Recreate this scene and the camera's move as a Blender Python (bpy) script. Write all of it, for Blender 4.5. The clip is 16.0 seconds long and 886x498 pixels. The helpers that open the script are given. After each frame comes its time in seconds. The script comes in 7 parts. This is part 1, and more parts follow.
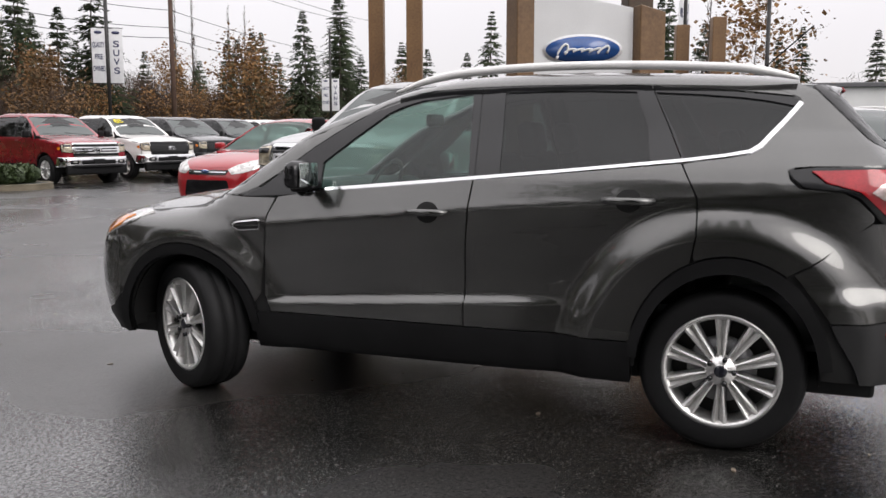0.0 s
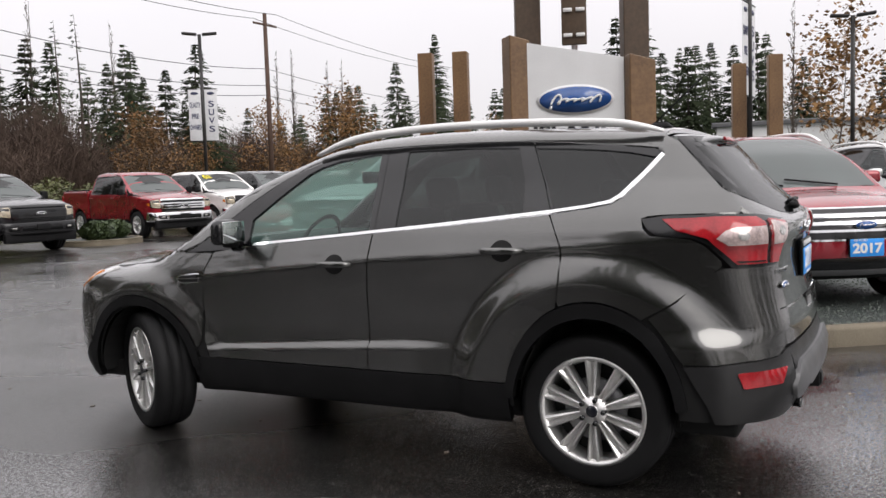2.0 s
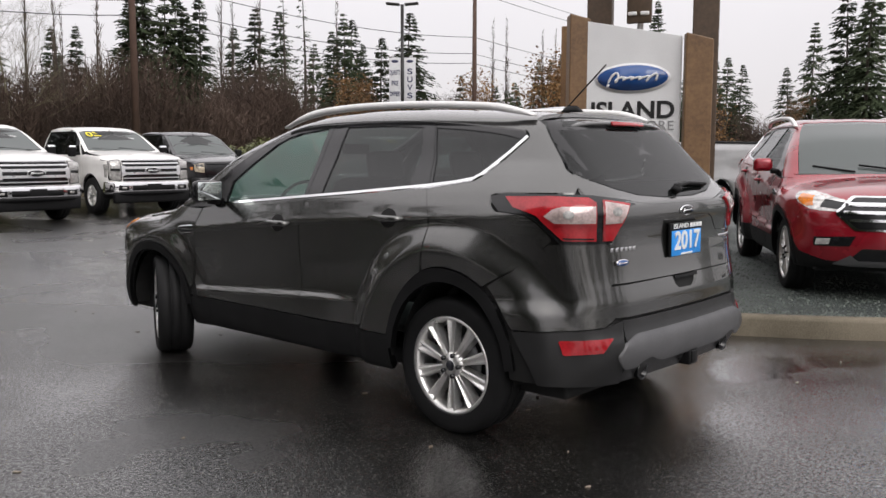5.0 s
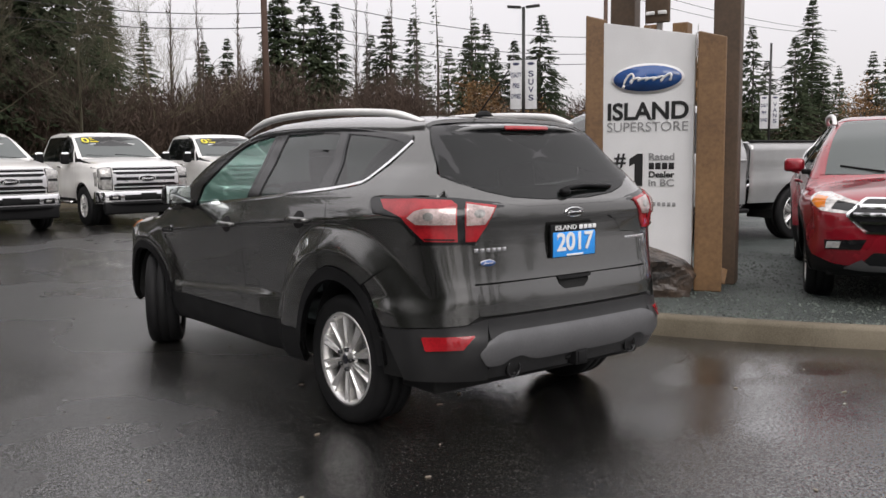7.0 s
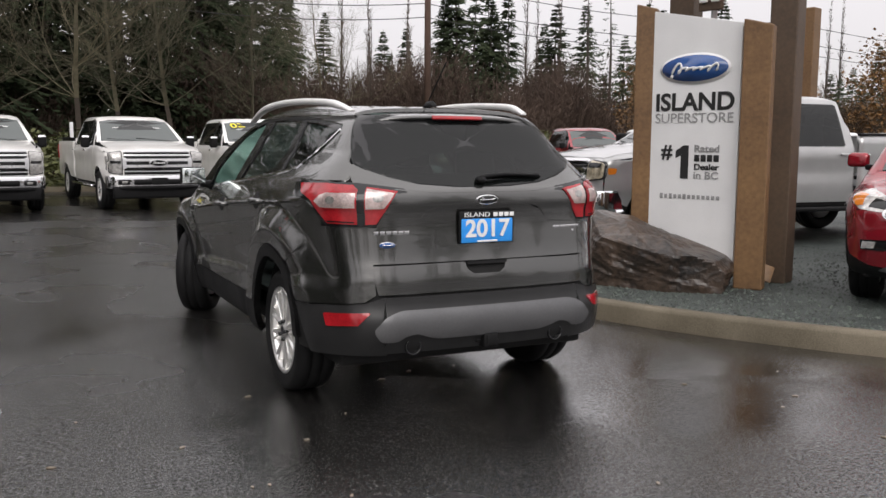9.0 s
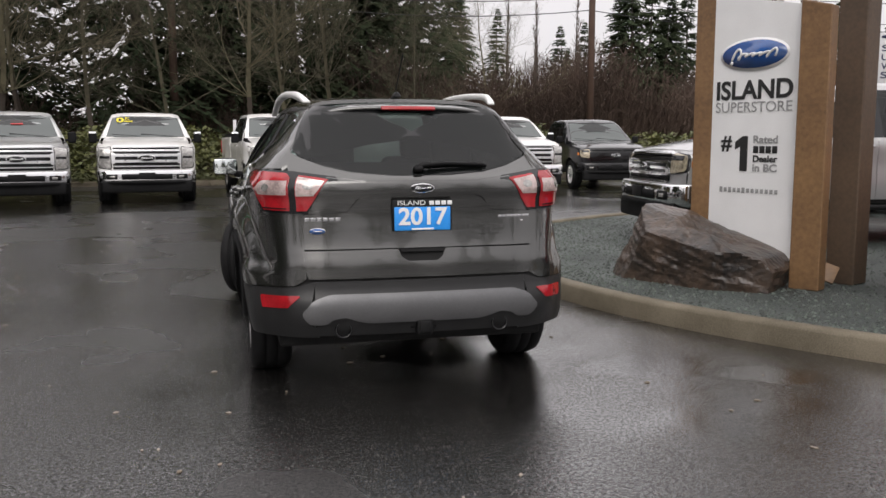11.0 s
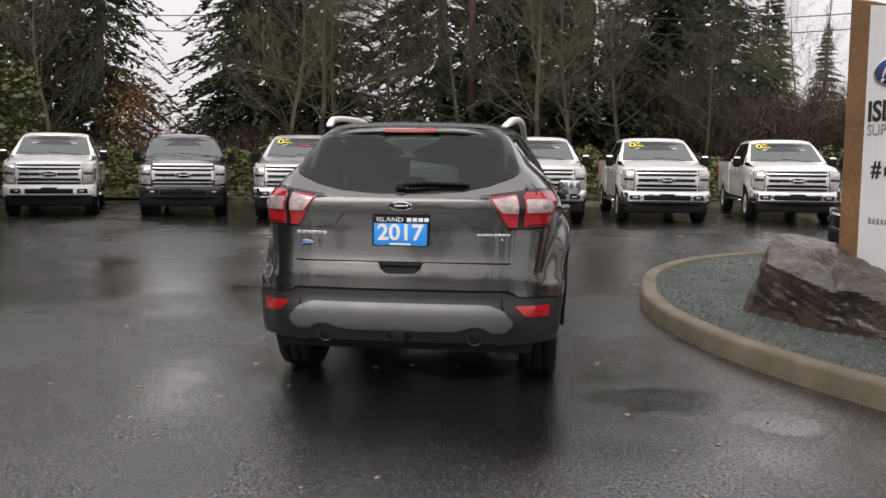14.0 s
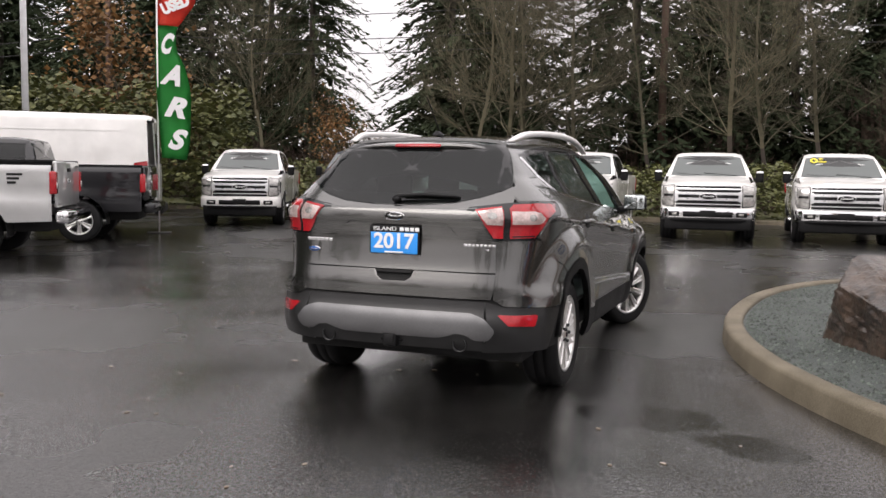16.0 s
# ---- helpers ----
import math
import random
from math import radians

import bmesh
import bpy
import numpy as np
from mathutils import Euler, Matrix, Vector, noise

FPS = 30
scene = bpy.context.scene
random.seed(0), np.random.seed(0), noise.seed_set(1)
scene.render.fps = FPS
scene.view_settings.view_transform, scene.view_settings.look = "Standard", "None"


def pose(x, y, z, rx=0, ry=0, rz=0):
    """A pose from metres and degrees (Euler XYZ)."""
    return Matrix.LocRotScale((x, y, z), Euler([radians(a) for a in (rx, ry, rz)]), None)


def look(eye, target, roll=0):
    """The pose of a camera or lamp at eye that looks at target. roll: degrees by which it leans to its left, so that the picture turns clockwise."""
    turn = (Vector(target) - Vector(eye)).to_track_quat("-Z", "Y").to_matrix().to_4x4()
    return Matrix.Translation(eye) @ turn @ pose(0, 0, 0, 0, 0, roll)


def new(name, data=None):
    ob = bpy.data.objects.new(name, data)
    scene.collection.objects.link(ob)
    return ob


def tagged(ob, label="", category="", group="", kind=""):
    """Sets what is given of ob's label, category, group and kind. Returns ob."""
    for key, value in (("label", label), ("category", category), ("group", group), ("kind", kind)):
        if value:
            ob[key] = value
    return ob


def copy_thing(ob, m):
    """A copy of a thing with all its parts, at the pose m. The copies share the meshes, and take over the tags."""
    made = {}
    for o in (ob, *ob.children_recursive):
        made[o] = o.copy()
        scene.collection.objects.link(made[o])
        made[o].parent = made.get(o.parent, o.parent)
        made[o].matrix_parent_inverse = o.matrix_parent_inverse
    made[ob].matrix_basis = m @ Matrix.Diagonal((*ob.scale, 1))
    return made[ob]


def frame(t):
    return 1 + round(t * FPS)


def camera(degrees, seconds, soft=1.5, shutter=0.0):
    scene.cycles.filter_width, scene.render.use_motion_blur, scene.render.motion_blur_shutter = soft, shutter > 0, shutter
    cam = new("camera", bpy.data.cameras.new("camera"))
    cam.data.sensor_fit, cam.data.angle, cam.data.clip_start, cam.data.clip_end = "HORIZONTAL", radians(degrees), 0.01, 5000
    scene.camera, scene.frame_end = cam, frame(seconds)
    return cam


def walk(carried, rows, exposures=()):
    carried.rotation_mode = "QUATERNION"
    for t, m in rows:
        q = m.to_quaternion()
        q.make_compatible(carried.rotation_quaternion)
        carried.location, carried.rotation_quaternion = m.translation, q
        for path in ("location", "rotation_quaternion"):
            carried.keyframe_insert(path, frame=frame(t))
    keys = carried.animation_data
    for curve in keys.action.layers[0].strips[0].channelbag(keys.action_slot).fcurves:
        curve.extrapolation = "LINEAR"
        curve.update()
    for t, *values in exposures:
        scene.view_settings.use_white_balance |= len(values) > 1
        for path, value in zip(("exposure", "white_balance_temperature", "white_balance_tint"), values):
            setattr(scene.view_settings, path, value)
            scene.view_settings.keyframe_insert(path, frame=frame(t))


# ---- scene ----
cam = camera(52.9, 16.0, 1.5)
METRES, EYE, TILT, LEAN, TURN = 10.1, 1.245, 0.63, 1.49, -69.0
SHIFT = (-4.75, -1.56)
ROWS = [
    (0.0, 0.0, 0.0, 0.0, 0.11, -6.26, -1.01),
    (0.5, 0.0236, -0.0041, 0.0018, 1.45, -6.03, -0.21),
    (1.0, 0.0522, -0.0141, 0.0046, 3.76, -5.62, -0.51),
    (1.5, 0.075, -0.0183, 0.0038, 5.15, -4.71, -0.21),
    (2.0, 0.0996, -0.0252, 0.0058, 6.83, -3.45, 0.67),
    (2.5, 0.129, -0.0377, 0.0084, 9.55, -4.01, 0.1),
    (3.0, 0.1525, -0.0416, 0.0069, 12.06, -4.95, -0.41),
    (3.5, 0.1783, -0.0398, 0.0069, 13.78, -5.02, -0.95),
    (4.0, 0.2099, -0.0416, 0.0083, 16.51, -5.39, -1.54),
    (6.5, 0.3562, -0.0125, 0.0122, 27.78, -5.37, -0.9),
    (7.0, 0.3922, -0.0007, 0.0137, 30.69, -5.66, -1.03),
    (7.5, 0.4223, 0.0138, 0.0131, 33.13, -5.73, -0.96),
    (8.0, 0.4518, 0.03, 0.0147, 36.28, -5.8, -0.98),
    (8.5, 0.4855, 0.0443, 0.0165, 39.62, -6.31, -1.62),
    (11.0, 0.6088, 0.1561, 0.0177, 54.79, -7.33, -1.61),
    (11.5, 0.6292, 0.1807, 0.0188, 58.71, -7.72, -1.93),
    (12.0, 0.6442, 0.2061, 0.0177, 61.91, -7.33, -1.53),
    (12.5, 0.6606, 0.2307, 0.0186, 64.99, -6.96, -1.38),
    (13.0, 0.6785, 0.2592, 0.0205, 69.3, -7.13, -1.96),
    (13.5, 0.6924, 0.2888, 0.021, 72.79, -6.89, -2.09),
    (14.0, 0.7084, 0.3204, 0.0229, 76.14, -6.53, -1.96),
    (14.5, 0.7209, 0.3528, 0.0235, 79.73, -6.22, -1.64),
    (15.0, 0.729, 0.3847, 0.024, 83.49, -6.02, -1.77),
    (15.5, 0.7416, 0.4172, 0.0255, 87.36, -5.86, -2.19),
    (16.0, 0.7461, 0.4463, 0.0257, 90.16, -5.97, -2.0),
]
EXPOSURES = [(0.0, 0.24, 6480, 11.5), (4.0, 0.13, 6500, 11.5), (8.0, 0.10, 6540, 11.5), (13.0, 0.08, 6600, 12), (14.0, 0.12, 6610, 12.5), (15.0, 0.33, 6640, 13), (16.0, 0.43, 6660, 13.5)]
BASE = pose(0, 0, 0, TILT, LEAN, 0) @ pose(SHIFT[0], SHIFT[1], EYE, 0, 0, TURN)
walk(cam, [(t, BASE @ pose(METRES * x, METRES * y, METRES * z, 90 + pitch, roll, yaw)) for t, x, y, z, yaw, pitch, roll in ROWS], EXPOSURES)

# ---- overcast daylight ----
world = bpy.data.worlds.new("overcast_sky")
scene.world = world
world.use_nodes = True
wn, wl = world.node_tree.nodes, world.node_tree.links
wn.clear()
w_out, w_bg = wn.new("ShaderNodeOutputWorld"), wn.new("ShaderNodeBackground")
w_sky, w_tc, w_sep = wn.new("ShaderNodeTexSky"), wn.new("ShaderNodeTexCoord"), wn.new("ShaderNodeSeparateXYZ")
w_sky.sky_type, w_sky.sun_disc = "NISHITA", False
w_sky.sun_elevation, w_sky.sun_rotation = radians(35), radians(200)
w_ramp, w_noise, w_mix, w_mul = wn.new("ShaderNodeValToRGB"), wn.new("ShaderNodeTexNoise"), wn.new("ShaderNodeMixRGB"), wn.new("ShaderNodeMixRGB")
w_ramp.color_ramp.elements[0].position, w_ramp.color_ramp.elements[0].color = 0.0, (6.75, 6.5, 6.65, 1)
w_ramp.color_ramp.elements[1].position, w_ramp.color_ramp.elements[1].color = 1.0, (16.4, 16.0, 16.2, 1)
w_noise.inputs["Scale"].default_value, w_noise.inputs["Detail"].default_value = 2.2, 5
w_mul.blend_type, w_mul.inputs[0].default_value = "MULTIPLY", 0.35
w_mix.inputs[0].default_value = 0.94
w_map = wn.new("ShaderNodeMapRange")
w_map.inputs[3].default_value, w_map.inputs[4].default_value = 0.75, 1.25
wl.new(w_tc.outputs["Generated"], w_sep.inputs[0])
wl.new(w_sep.outputs["Z"], w_ramp.inputs[0])
wl.new(w_tc.outputs["Generated"], w_noise.inputs["Vector"])
wl.new(w_noise.outputs[0], w_map.inputs[0])
wl.new(w_ramp.outputs[0], w_mul.inputs[1])
wl.new(w_map.outputs[0], w_mul.inputs[2])
wl.new(w_sky.outputs[0], w_mix.inputs[1])
wl.new(w_mul.outputs[0], w_mix.inputs[2])
wl.new(w_mix.outputs[0], w_bg.inputs[0])
w_bg.inputs[1].default_value = 0.105
wl.new(w_bg.outputs[0], w_out.inputs[0])

sun = new("sun", bpy.data.lights.new("sun", "SUN"))
sun.data.energy, sun.data.angle, sun.data.color = 1.3, radians(40), (1.0, 0.97, 0.93)
sun.matrix_world = look((0, 0, 20), (9, 24, 0))

# ---- materials ----


def mat(name, color, rough=0.5, metal=0.0, vary=0.12, scale=6.0, fine=90.0, bump=0.0, coat=0.0, color2=None, spec=0.5, rough_vary=0.08, per_object=0.0):
    """A surface with large stains and fine grain, both in metres."""
    m = bpy.data.materials.new(name)
    m.use_nodes = True
    n, l = m.node_tree.nodes, m.node_tree.links
    b = n["Principled BSDF"]
    tc = n.new("ShaderNodeTexCoord")
    big, small = n.new("ShaderNodeTexNoise"), n.new("ShaderNodeTexNoise")
    big.inputs["Scale"].default_value, big.inputs["Detail"].default_value = scale, 6
    small.inputs["Scale"].default_value, small.inputs["Detail"].default_value = fine, 3
    for t in (big, small):
        l.new(tc.outputs["Object"], t.inputs["Vector"])
    mix = n.new("ShaderNodeMixRGB")
    c2 = color2 or tuple(c * (1 - 2 * vary) for c in color)
    c1 = color if color2 else tuple(min(1, c * (1 + vary)) for c in color)
    mix.inputs[1].default_value, mix.inputs[2].default_value = (*c1, 1), (*c2, 1)
    add = n.new("ShaderNodeMath")
    add.operation = "MULTIPLY_ADD"
    add.inputs[1].default_value = 0.4
    sub = n.new("ShaderNodeMath")
    sub.operation = "MULTIPLY"
    sub.inputs[1].default_value = 0.6
    l.new(big.outputs[0], sub.inputs[0])
    l.new(small.outputs[0], add.inputs[0])
    l.new(sub.outputs[0], add.inputs[2])
    ramp = n.new("ShaderNodeValToRGB")
    ramp.color_ramp.elements[0].position, ramp.color_ramp.elements[1].position = 0.36, 0.64
    l.new(add.outputs[0], ramp.inputs[0])
    l.new(ramp.outputs[0], mix.inputs[0])
    last = mix.outputs[0]
    if per_object:
        info, hsv, mr = n.new("ShaderNodeObjectInfo"), n.new("ShaderNodeHueSaturation"), n.new("ShaderNodeMapRange")
        mr.inputs[3].default_value, mr.inputs[4].default_value = 1 - per_object, 1 + per_object
        l.new(info.outputs["Random"], mr.inputs[0])
        l.new(mr.outputs[0], hsv.inputs["Value"])
        l.new(last, hsv.inputs["Color"])
        last = hsv.outputs[0]
    l.new(last, b.inputs["Base Color"])
    rr = n.new("ShaderNodeMapRange")
    rr.inputs[3].default_value, rr.inputs[4].default_value = max(0.0, rough - rough_vary), min(1, rough + rough_vary)
    l.new(big.outputs[0], rr.inputs[0])
    l.new(rr.outputs[0], b.inputs["Roughness"])
    b.inputs["Metallic"].default_value = metal
    b.inputs["Specular IOR Level"].default_value = spec
    b.inputs["Coat Weight"].default_value, b.inputs["Coat Roughness"].default_value = coat, 0.03
    if bump:
        bp = n.new("ShaderNodeBump")
        bp.inputs["Strength"].default_value, bp.inputs["Distance"].default_value = 1.0, bump
        l.new(small.outputs[0], bp.inputs["Height"])
        l.new(bp.outputs[0], b.inputs["Normal"])
    return m


def glass(name, color, rough=0.0, through_part=0.6, tint=(0.8, 0.9, 0.86), misted=0.0, film=0.04):
    """A thin pane: clear in part, the rest a glossy dark film."""
    m = bpy.data.materials.new(name)
    m.use_nodes = True
    n, l = m.node_tree.nodes, m.node_tree.links
    b = n["Principled BSDF"]
    b.inputs["Base Color"].default_value = (*color, 1)
    b.inputs["Roughness"].default_value = rough + 0.02
    f0 = min(0.3, film / max(0.05, 1 - through_part))
    b.inputs["IOR"].default_value = (1 + math.sqrt(f0)) / (1 - math.sqrt(f0))
    tr, mx = n.new("ShaderNodeBsdfTransparent"), n.new("ShaderNodeMixShader")
    ml, mm = n.new("ShaderNodeBsdfTranslucent"), n.new("ShaderNodeMixShader")
    tr.inputs[0].default_value = (*tint, 1)
    mx.inputs[0].default_value = through_part
    ml.inputs[0].default_value = (*color, 1)
    mm.inputs[0].default_value = misted
    l.new(b.outputs[0], mm.inputs[1])
    l.new(ml.outputs[0], mm.inputs[2])
    l.new(mm.outputs[0], mx.inputs[1])
    l.new(tr.outputs[0], mx.inputs[2])
    l.new(mx.outputs[0], n["Material Output"].inputs[0])
    return m


def paint(name, color, metal=0.0, rough=0.3):
    m = mat(name, color, rough, metal, vary=0.06, scale=2.5, fine=900, coat=1.0, rough_vary=0.05, spec=0.12)
    m.node_tree.nodes["Principled BSDF"].inputs["Coat Roughness"].default_value = 0.025
    m.node_tree.nodes["Principled BSDF"].inputs["Coat IOR"].default_value = 1.6
    return m


GREY_PAINT = paint("magnetic_grey_paint", (0.105, 0.105, 0.101), 0.93, 0.25)
RED_PAINT = paint("ruby_red_paint", (0.27, 0.009, 0.019), 0.3, 0.28)
RED2_PAINT = paint("race_red_paint", (0.34, 0.014, 0.02), 0.0, 0.3)
SILVER_GREY_PAINT = paint("silver_grey_paint", (0.44, 0.44, 0.44), 0.5, 0.3)
WHITE_PAINT = paint("white_paint", (0.84, 0.825, 0.80))
SILVER_PAINT = paint("silver_paint", (0.60, 0.60, 0.595), 0.6, 0.3)
BLACK_PAINT = paint("black_paint", (0.012, 0.012, 0.014))
NAVY_PAINT = paint("dark_blue_paint", (0.012, 0.013, 0.02))
BUMPER_GREY = mat("dark_grey_bumper", (0.021, 0.021, 0.0215), 0.36, spec=0.35, bump=0.0003, fine=500)
CLADDING = mat("black_cladding", (0.011, 0.011, 0.0115), 0.5, spec=0.16, bump=0.0004, fine=500)
DARK = mat("dark_gap", (0.006, 0.006, 0.006), 0.8)
GLOSS_BLACK = mat("gloss_black", (0.01, 0.01, 0.011), 0.12, vary=0.05)
SATIN_SILVER = mat("satin_silver_plastic", (0.14, 0.14, 0.144), 0.4, 0.55, vary=0.05)
GRILLE_CHROME = mat("satin_grille_chrome", (0.70, 0.70, 0.71), 0.3, 0.75, vary=0.05)
CHROME = mat("chrome", (0.78, 0.78, 0.79), 0.08, 1.0, vary=0.03, rough_vary=0.03)
ALU = mat("polished_wheel", (0.80, 0.79, 0.775), 0.3, 0.85, vary=0.08)
# near black: the shade between wheel spokes, put into a colour
SPOKE_SHADE = mat("spoke_gap_shade", (0.012, 0.012, 0.012), 0.6)
BRUSHED = mat("rail_aluminium", (0.80, 0.79, 0.78), 0.42, 0.3, vary=0.04)
MIRROR = mat("door_mirror_glass", (0.72, 0.77, 0.76), 0.03, 1.0, vary=0.02, rough_vary=0.01)
RUBBER = mat("tyre_rubber", (0.011, 0.011, 0.0115), 0.62, spec=0.2, bump=0.001, fine=180)
RED_LENS = mat("red_lens", (0.36, 0.012, 0.018), 0.08, vary=0.15, scale=14, coat=0.6, spec=0.4)
CLEAR_LENS = mat("clear_lens", (0.7, 0.68, 0.66), 0.12, 0.35, vary=0.3, scale=16, coat=1.0)
TAIL_CLEAR = mat("pink_clear_lens", (0.56, 0.44, 0.42), 0.1, 0.3, vary=0.2, scale=16, coat=1.0)
HEAD_LENS = mat("grey_headlight_lens", (0.46, 0.45, 0.43), 0.16, 0.5, vary=0.3, scale=18, fine=60, coat=1.0)
BLACK_PLASTIC = mat("black_bumper_plastic", (0.009, 0.009, 0.0095), 0.65, spec=0.15, bump=0.0004, fine=500)
TAN_LENS = mat("tan_headlight_lens", (0.52, 0.45, 0.33), 0.12, 0.4, vary=0.3, scale=18, fine=60, coat=1.0)
AMBER_LENS = mat("amber_lens", (0.75, 0.22, 0.02), 0.1, coat=1.0)
CLEAR_GLASS = glass("clear_glass", (0.02, 0.03, 0.028), 0, 0.6, (0.56, 0.78, 0.71))
TINT_GLASS = glass("privacy_glass", (0.005, 0.006, 0.006), 0, 0.16, (0.45, 0.48, 0.47), film=0.032)
BACK_GLASS = glass("rear_glass", (0.006, 0.007, 0.007), 0, 0.3, (0.36, 0.4, 0.38), film=0.022)
WET_GLASS = glass("wet_windscreen_glass", (0.27, 0.39, 0.35), 0, 0.45, (0.78, 0.92, 0.88), 0.6)
TRUCK_GLASS = glass("grey_wet_windscreen", (0.10, 0.115, 0.112), 0, 0.05, (0.6, 0.7, 0.68), 0.15)
SEAT = mat("seat_leather", (0.03, 0.03, 0.032), 0.5, vary=0.2)
BLUE_OVAL = mat("blue_enamel", (0.02, 0.085, 0.29), 0.2, coat=0.6)
PLATE_BLUE = mat("plate_blue", (0.03, 0.31, 0.85), 0.35, vary=0.05)
WHITE_INK = mat("white_lettering", (0.8, 0.8, 0.8), 0.4, vary=0.04)
BLACK_INK = mat("black_lettering", (0.02, 0.02, 0.02), 0.45)
GREY_INK = mat("grey_lettering", (0.3, 0.3, 0.3), 0.45)
YELLOW_INK = mat("yellow_marker", (0.85, 0.72, 0.02), 0.5)
RED_INK = mat("red_marker", (0.7, 0.05, 0.05), 0.5)
PANEL_WHITE = mat("white_sign_panel", (0.76, 0.76, 0.76), 0.4, vary=0.03, scale=3)

# ---- helpers for meshes ----


def part(name, bm, material, parent=None, label="", smooth=True):
    me = bpy.data.meshes.new(name)
    for f in bm.faces:
        f.smooth = smooth
    bm.to_mesh(me)
    bm.free()
    if "true_normal" in me.attributes:
        nv = np.zeros(len(me.vertices) * 3, np.float32)
        me.attributes["true_normal"].data.foreach_get("vector", nv)
        me.normals_split_custom_set_from_vertices(nv.reshape(-1, 3).tolist())
        me.attributes.remove(me.attributes["true_normal"])
    for m in material if isinstance(material, (list, tuple)) else [material]:
        me.materials.append(m)
    ob = new(name, me)
    if parent is not None:
        ob.parent = parent
    if label:
        tagged(ob, label)
    return ob


def thing(name, m, label, category, group="", kind=""):
    ob = new(name)
    ob.matrix_basis = m
    return tagged(ob, label, category, group, kind)


def box(size, at=(0, 0, 0), bevel=0.0, rot=None, taper=None, bm=None, segments=2):
    own = bmesh.new()
    bmesh.ops.create_cube(own, size=1)
    for v in own.verts:
        if taper and v.co.z > 0:
            v.co.x *= taper[0]
            v.co.y *= taper[1]
        v.co = Vector((v.co.x * size[0], v.co.y * size[1], v.co.z * size[2]))
    if bevel:
        bmesh.ops.bevel(own, geom=own.edges[:], offset=bevel, segments=segments, affect="EDGES", profile=0.5)
    m = Matrix.Translation(at) @ (rot.to_4x4() if rot else Matrix())
    own.transform(m)
    return join(bm, own)


def join(bm, own):
    if bm is None:
        return own
    me = bpy.data.meshes.new("tmp")
    own.to_mesh(me)
    own.free()
    bm.from_mesh(me)
    bpy.data.meshes.remove(me)
    return bm


def tube(points, radius, sides=8, bm=None, taper=None):
    """A round bar along points."""
    own = bmesh.new()
    rings, n = [], len(points)
    pts = [Vector(p) for p in points]
    for i, p in enumerate(pts):
        d = (pts[min(i + 1, n - 1)] - pts[max(i - 1, 0)]).normalized()
        a = d.orthogonal().normalized() if abs(d.z) > 0.95 else d.cross(Vector((0, 0, 1))).normalized()
        b = d.cross(a)
        r = radius if taper is None else radius + (taper - radius) * i / max(1, n - 1)
        rings.append([own.verts.new(p + r * (math.cos(k * math.tau / sides) * a + math.sin(k * math.tau / sides) * b)) for k in range(sides)])
    for i in range(n - 1):
        for k in range(sides):
            own.faces.new((rings[i][k], rings[i][(k + 1) % sides], rings[i + 1][(k + 1) % sides], rings[i + 1][k]))
    own.faces.new(rings[0])
    own.faces.new(rings[-1])
    bmesh.ops.recalc_face_normals(own, faces=own.faces[:])
    return join(bm, own)


def lathe(profile, steps=48, axis="X"):
    """Turns (radius, along) pairs about an axis."""
    bm = bmesh.new()
    rings = []
    for k in range(steps):
        a = k * math.tau / steps
        c, s = math.cos(a), math.sin(a)
        rings.append([bm.verts.new((h, r * c, r * s) if axis == "X" else (r * c, r * s, h)) for r, h in profile])
    for k in range(steps):
        for i in range(len(profile) - 1):
            bm.faces.new((rings[k][i], rings[k][i + 1], rings[(k + 1) % steps][i + 1], rings[(k + 1) % steps][i]))
    bmesh.ops.remove_doubles(bm, verts=bm.verts[:], dist=1e-5)
    bmesh.ops.recalc_face_normals(bm, faces=bm.faces[:])
    return bm


def prism(outline, depth, bevel=0.0):
    """An outline in x, z pushed back along +y by depth."""
    bm = bmesh.new()
    a = [bm.verts.new((x, 0, z)) for x, z in outline]
    b = [bm.verts.new((x, depth, z)) for x, z in outline]
    n = len(outline)
    bm.faces.new(a)
    bm.faces.new(b[::-1])
    for i in range(n):
        bm.faces.new((a[i], b[i], b[(i + 1) % n], a[(i + 1) % n]))
    bmesh.ops.recalc_face_normals(bm, faces=bm.faces[:])
    if bevel:
        bmesh.ops.bevel(bm, geom=bm.edges[:], offset=bevel, segments=2, affect="EDGES", profile=0.5)
    return bm


def lettering(name, text, size, material, parent, m, thick=0.004, width=None, bold=0.0, slant=0.0):
    cu = bpy.data.curves.new(name, "FONT")
    cu.body, cu.size, cu.extrude, cu.align_x, cu.align_y, cu.offset = text, size, thick / 2, "CENTER", "CENTER", bold
    cu.shear = slant
    tmp = new("tmp", cu)
    bpy.context.view_layer.update()
    me = bpy.data.meshes.new_from_object(tmp.evaluated_get(bpy.context.evaluated_depsgraph_get()))
    bpy.data.objects.remove(tmp)
    me.materials.clear()
    me.materials.append(material)
    if width:
        xs = [v.co.x for v in me.vertices]
        k = width / (max(xs) - min(xs))
        for v in me.vertices:
            v.co.x *= k
    ob = new(name, me)
    ob.parent, ob.matrix_basis = parent, m
    return ob


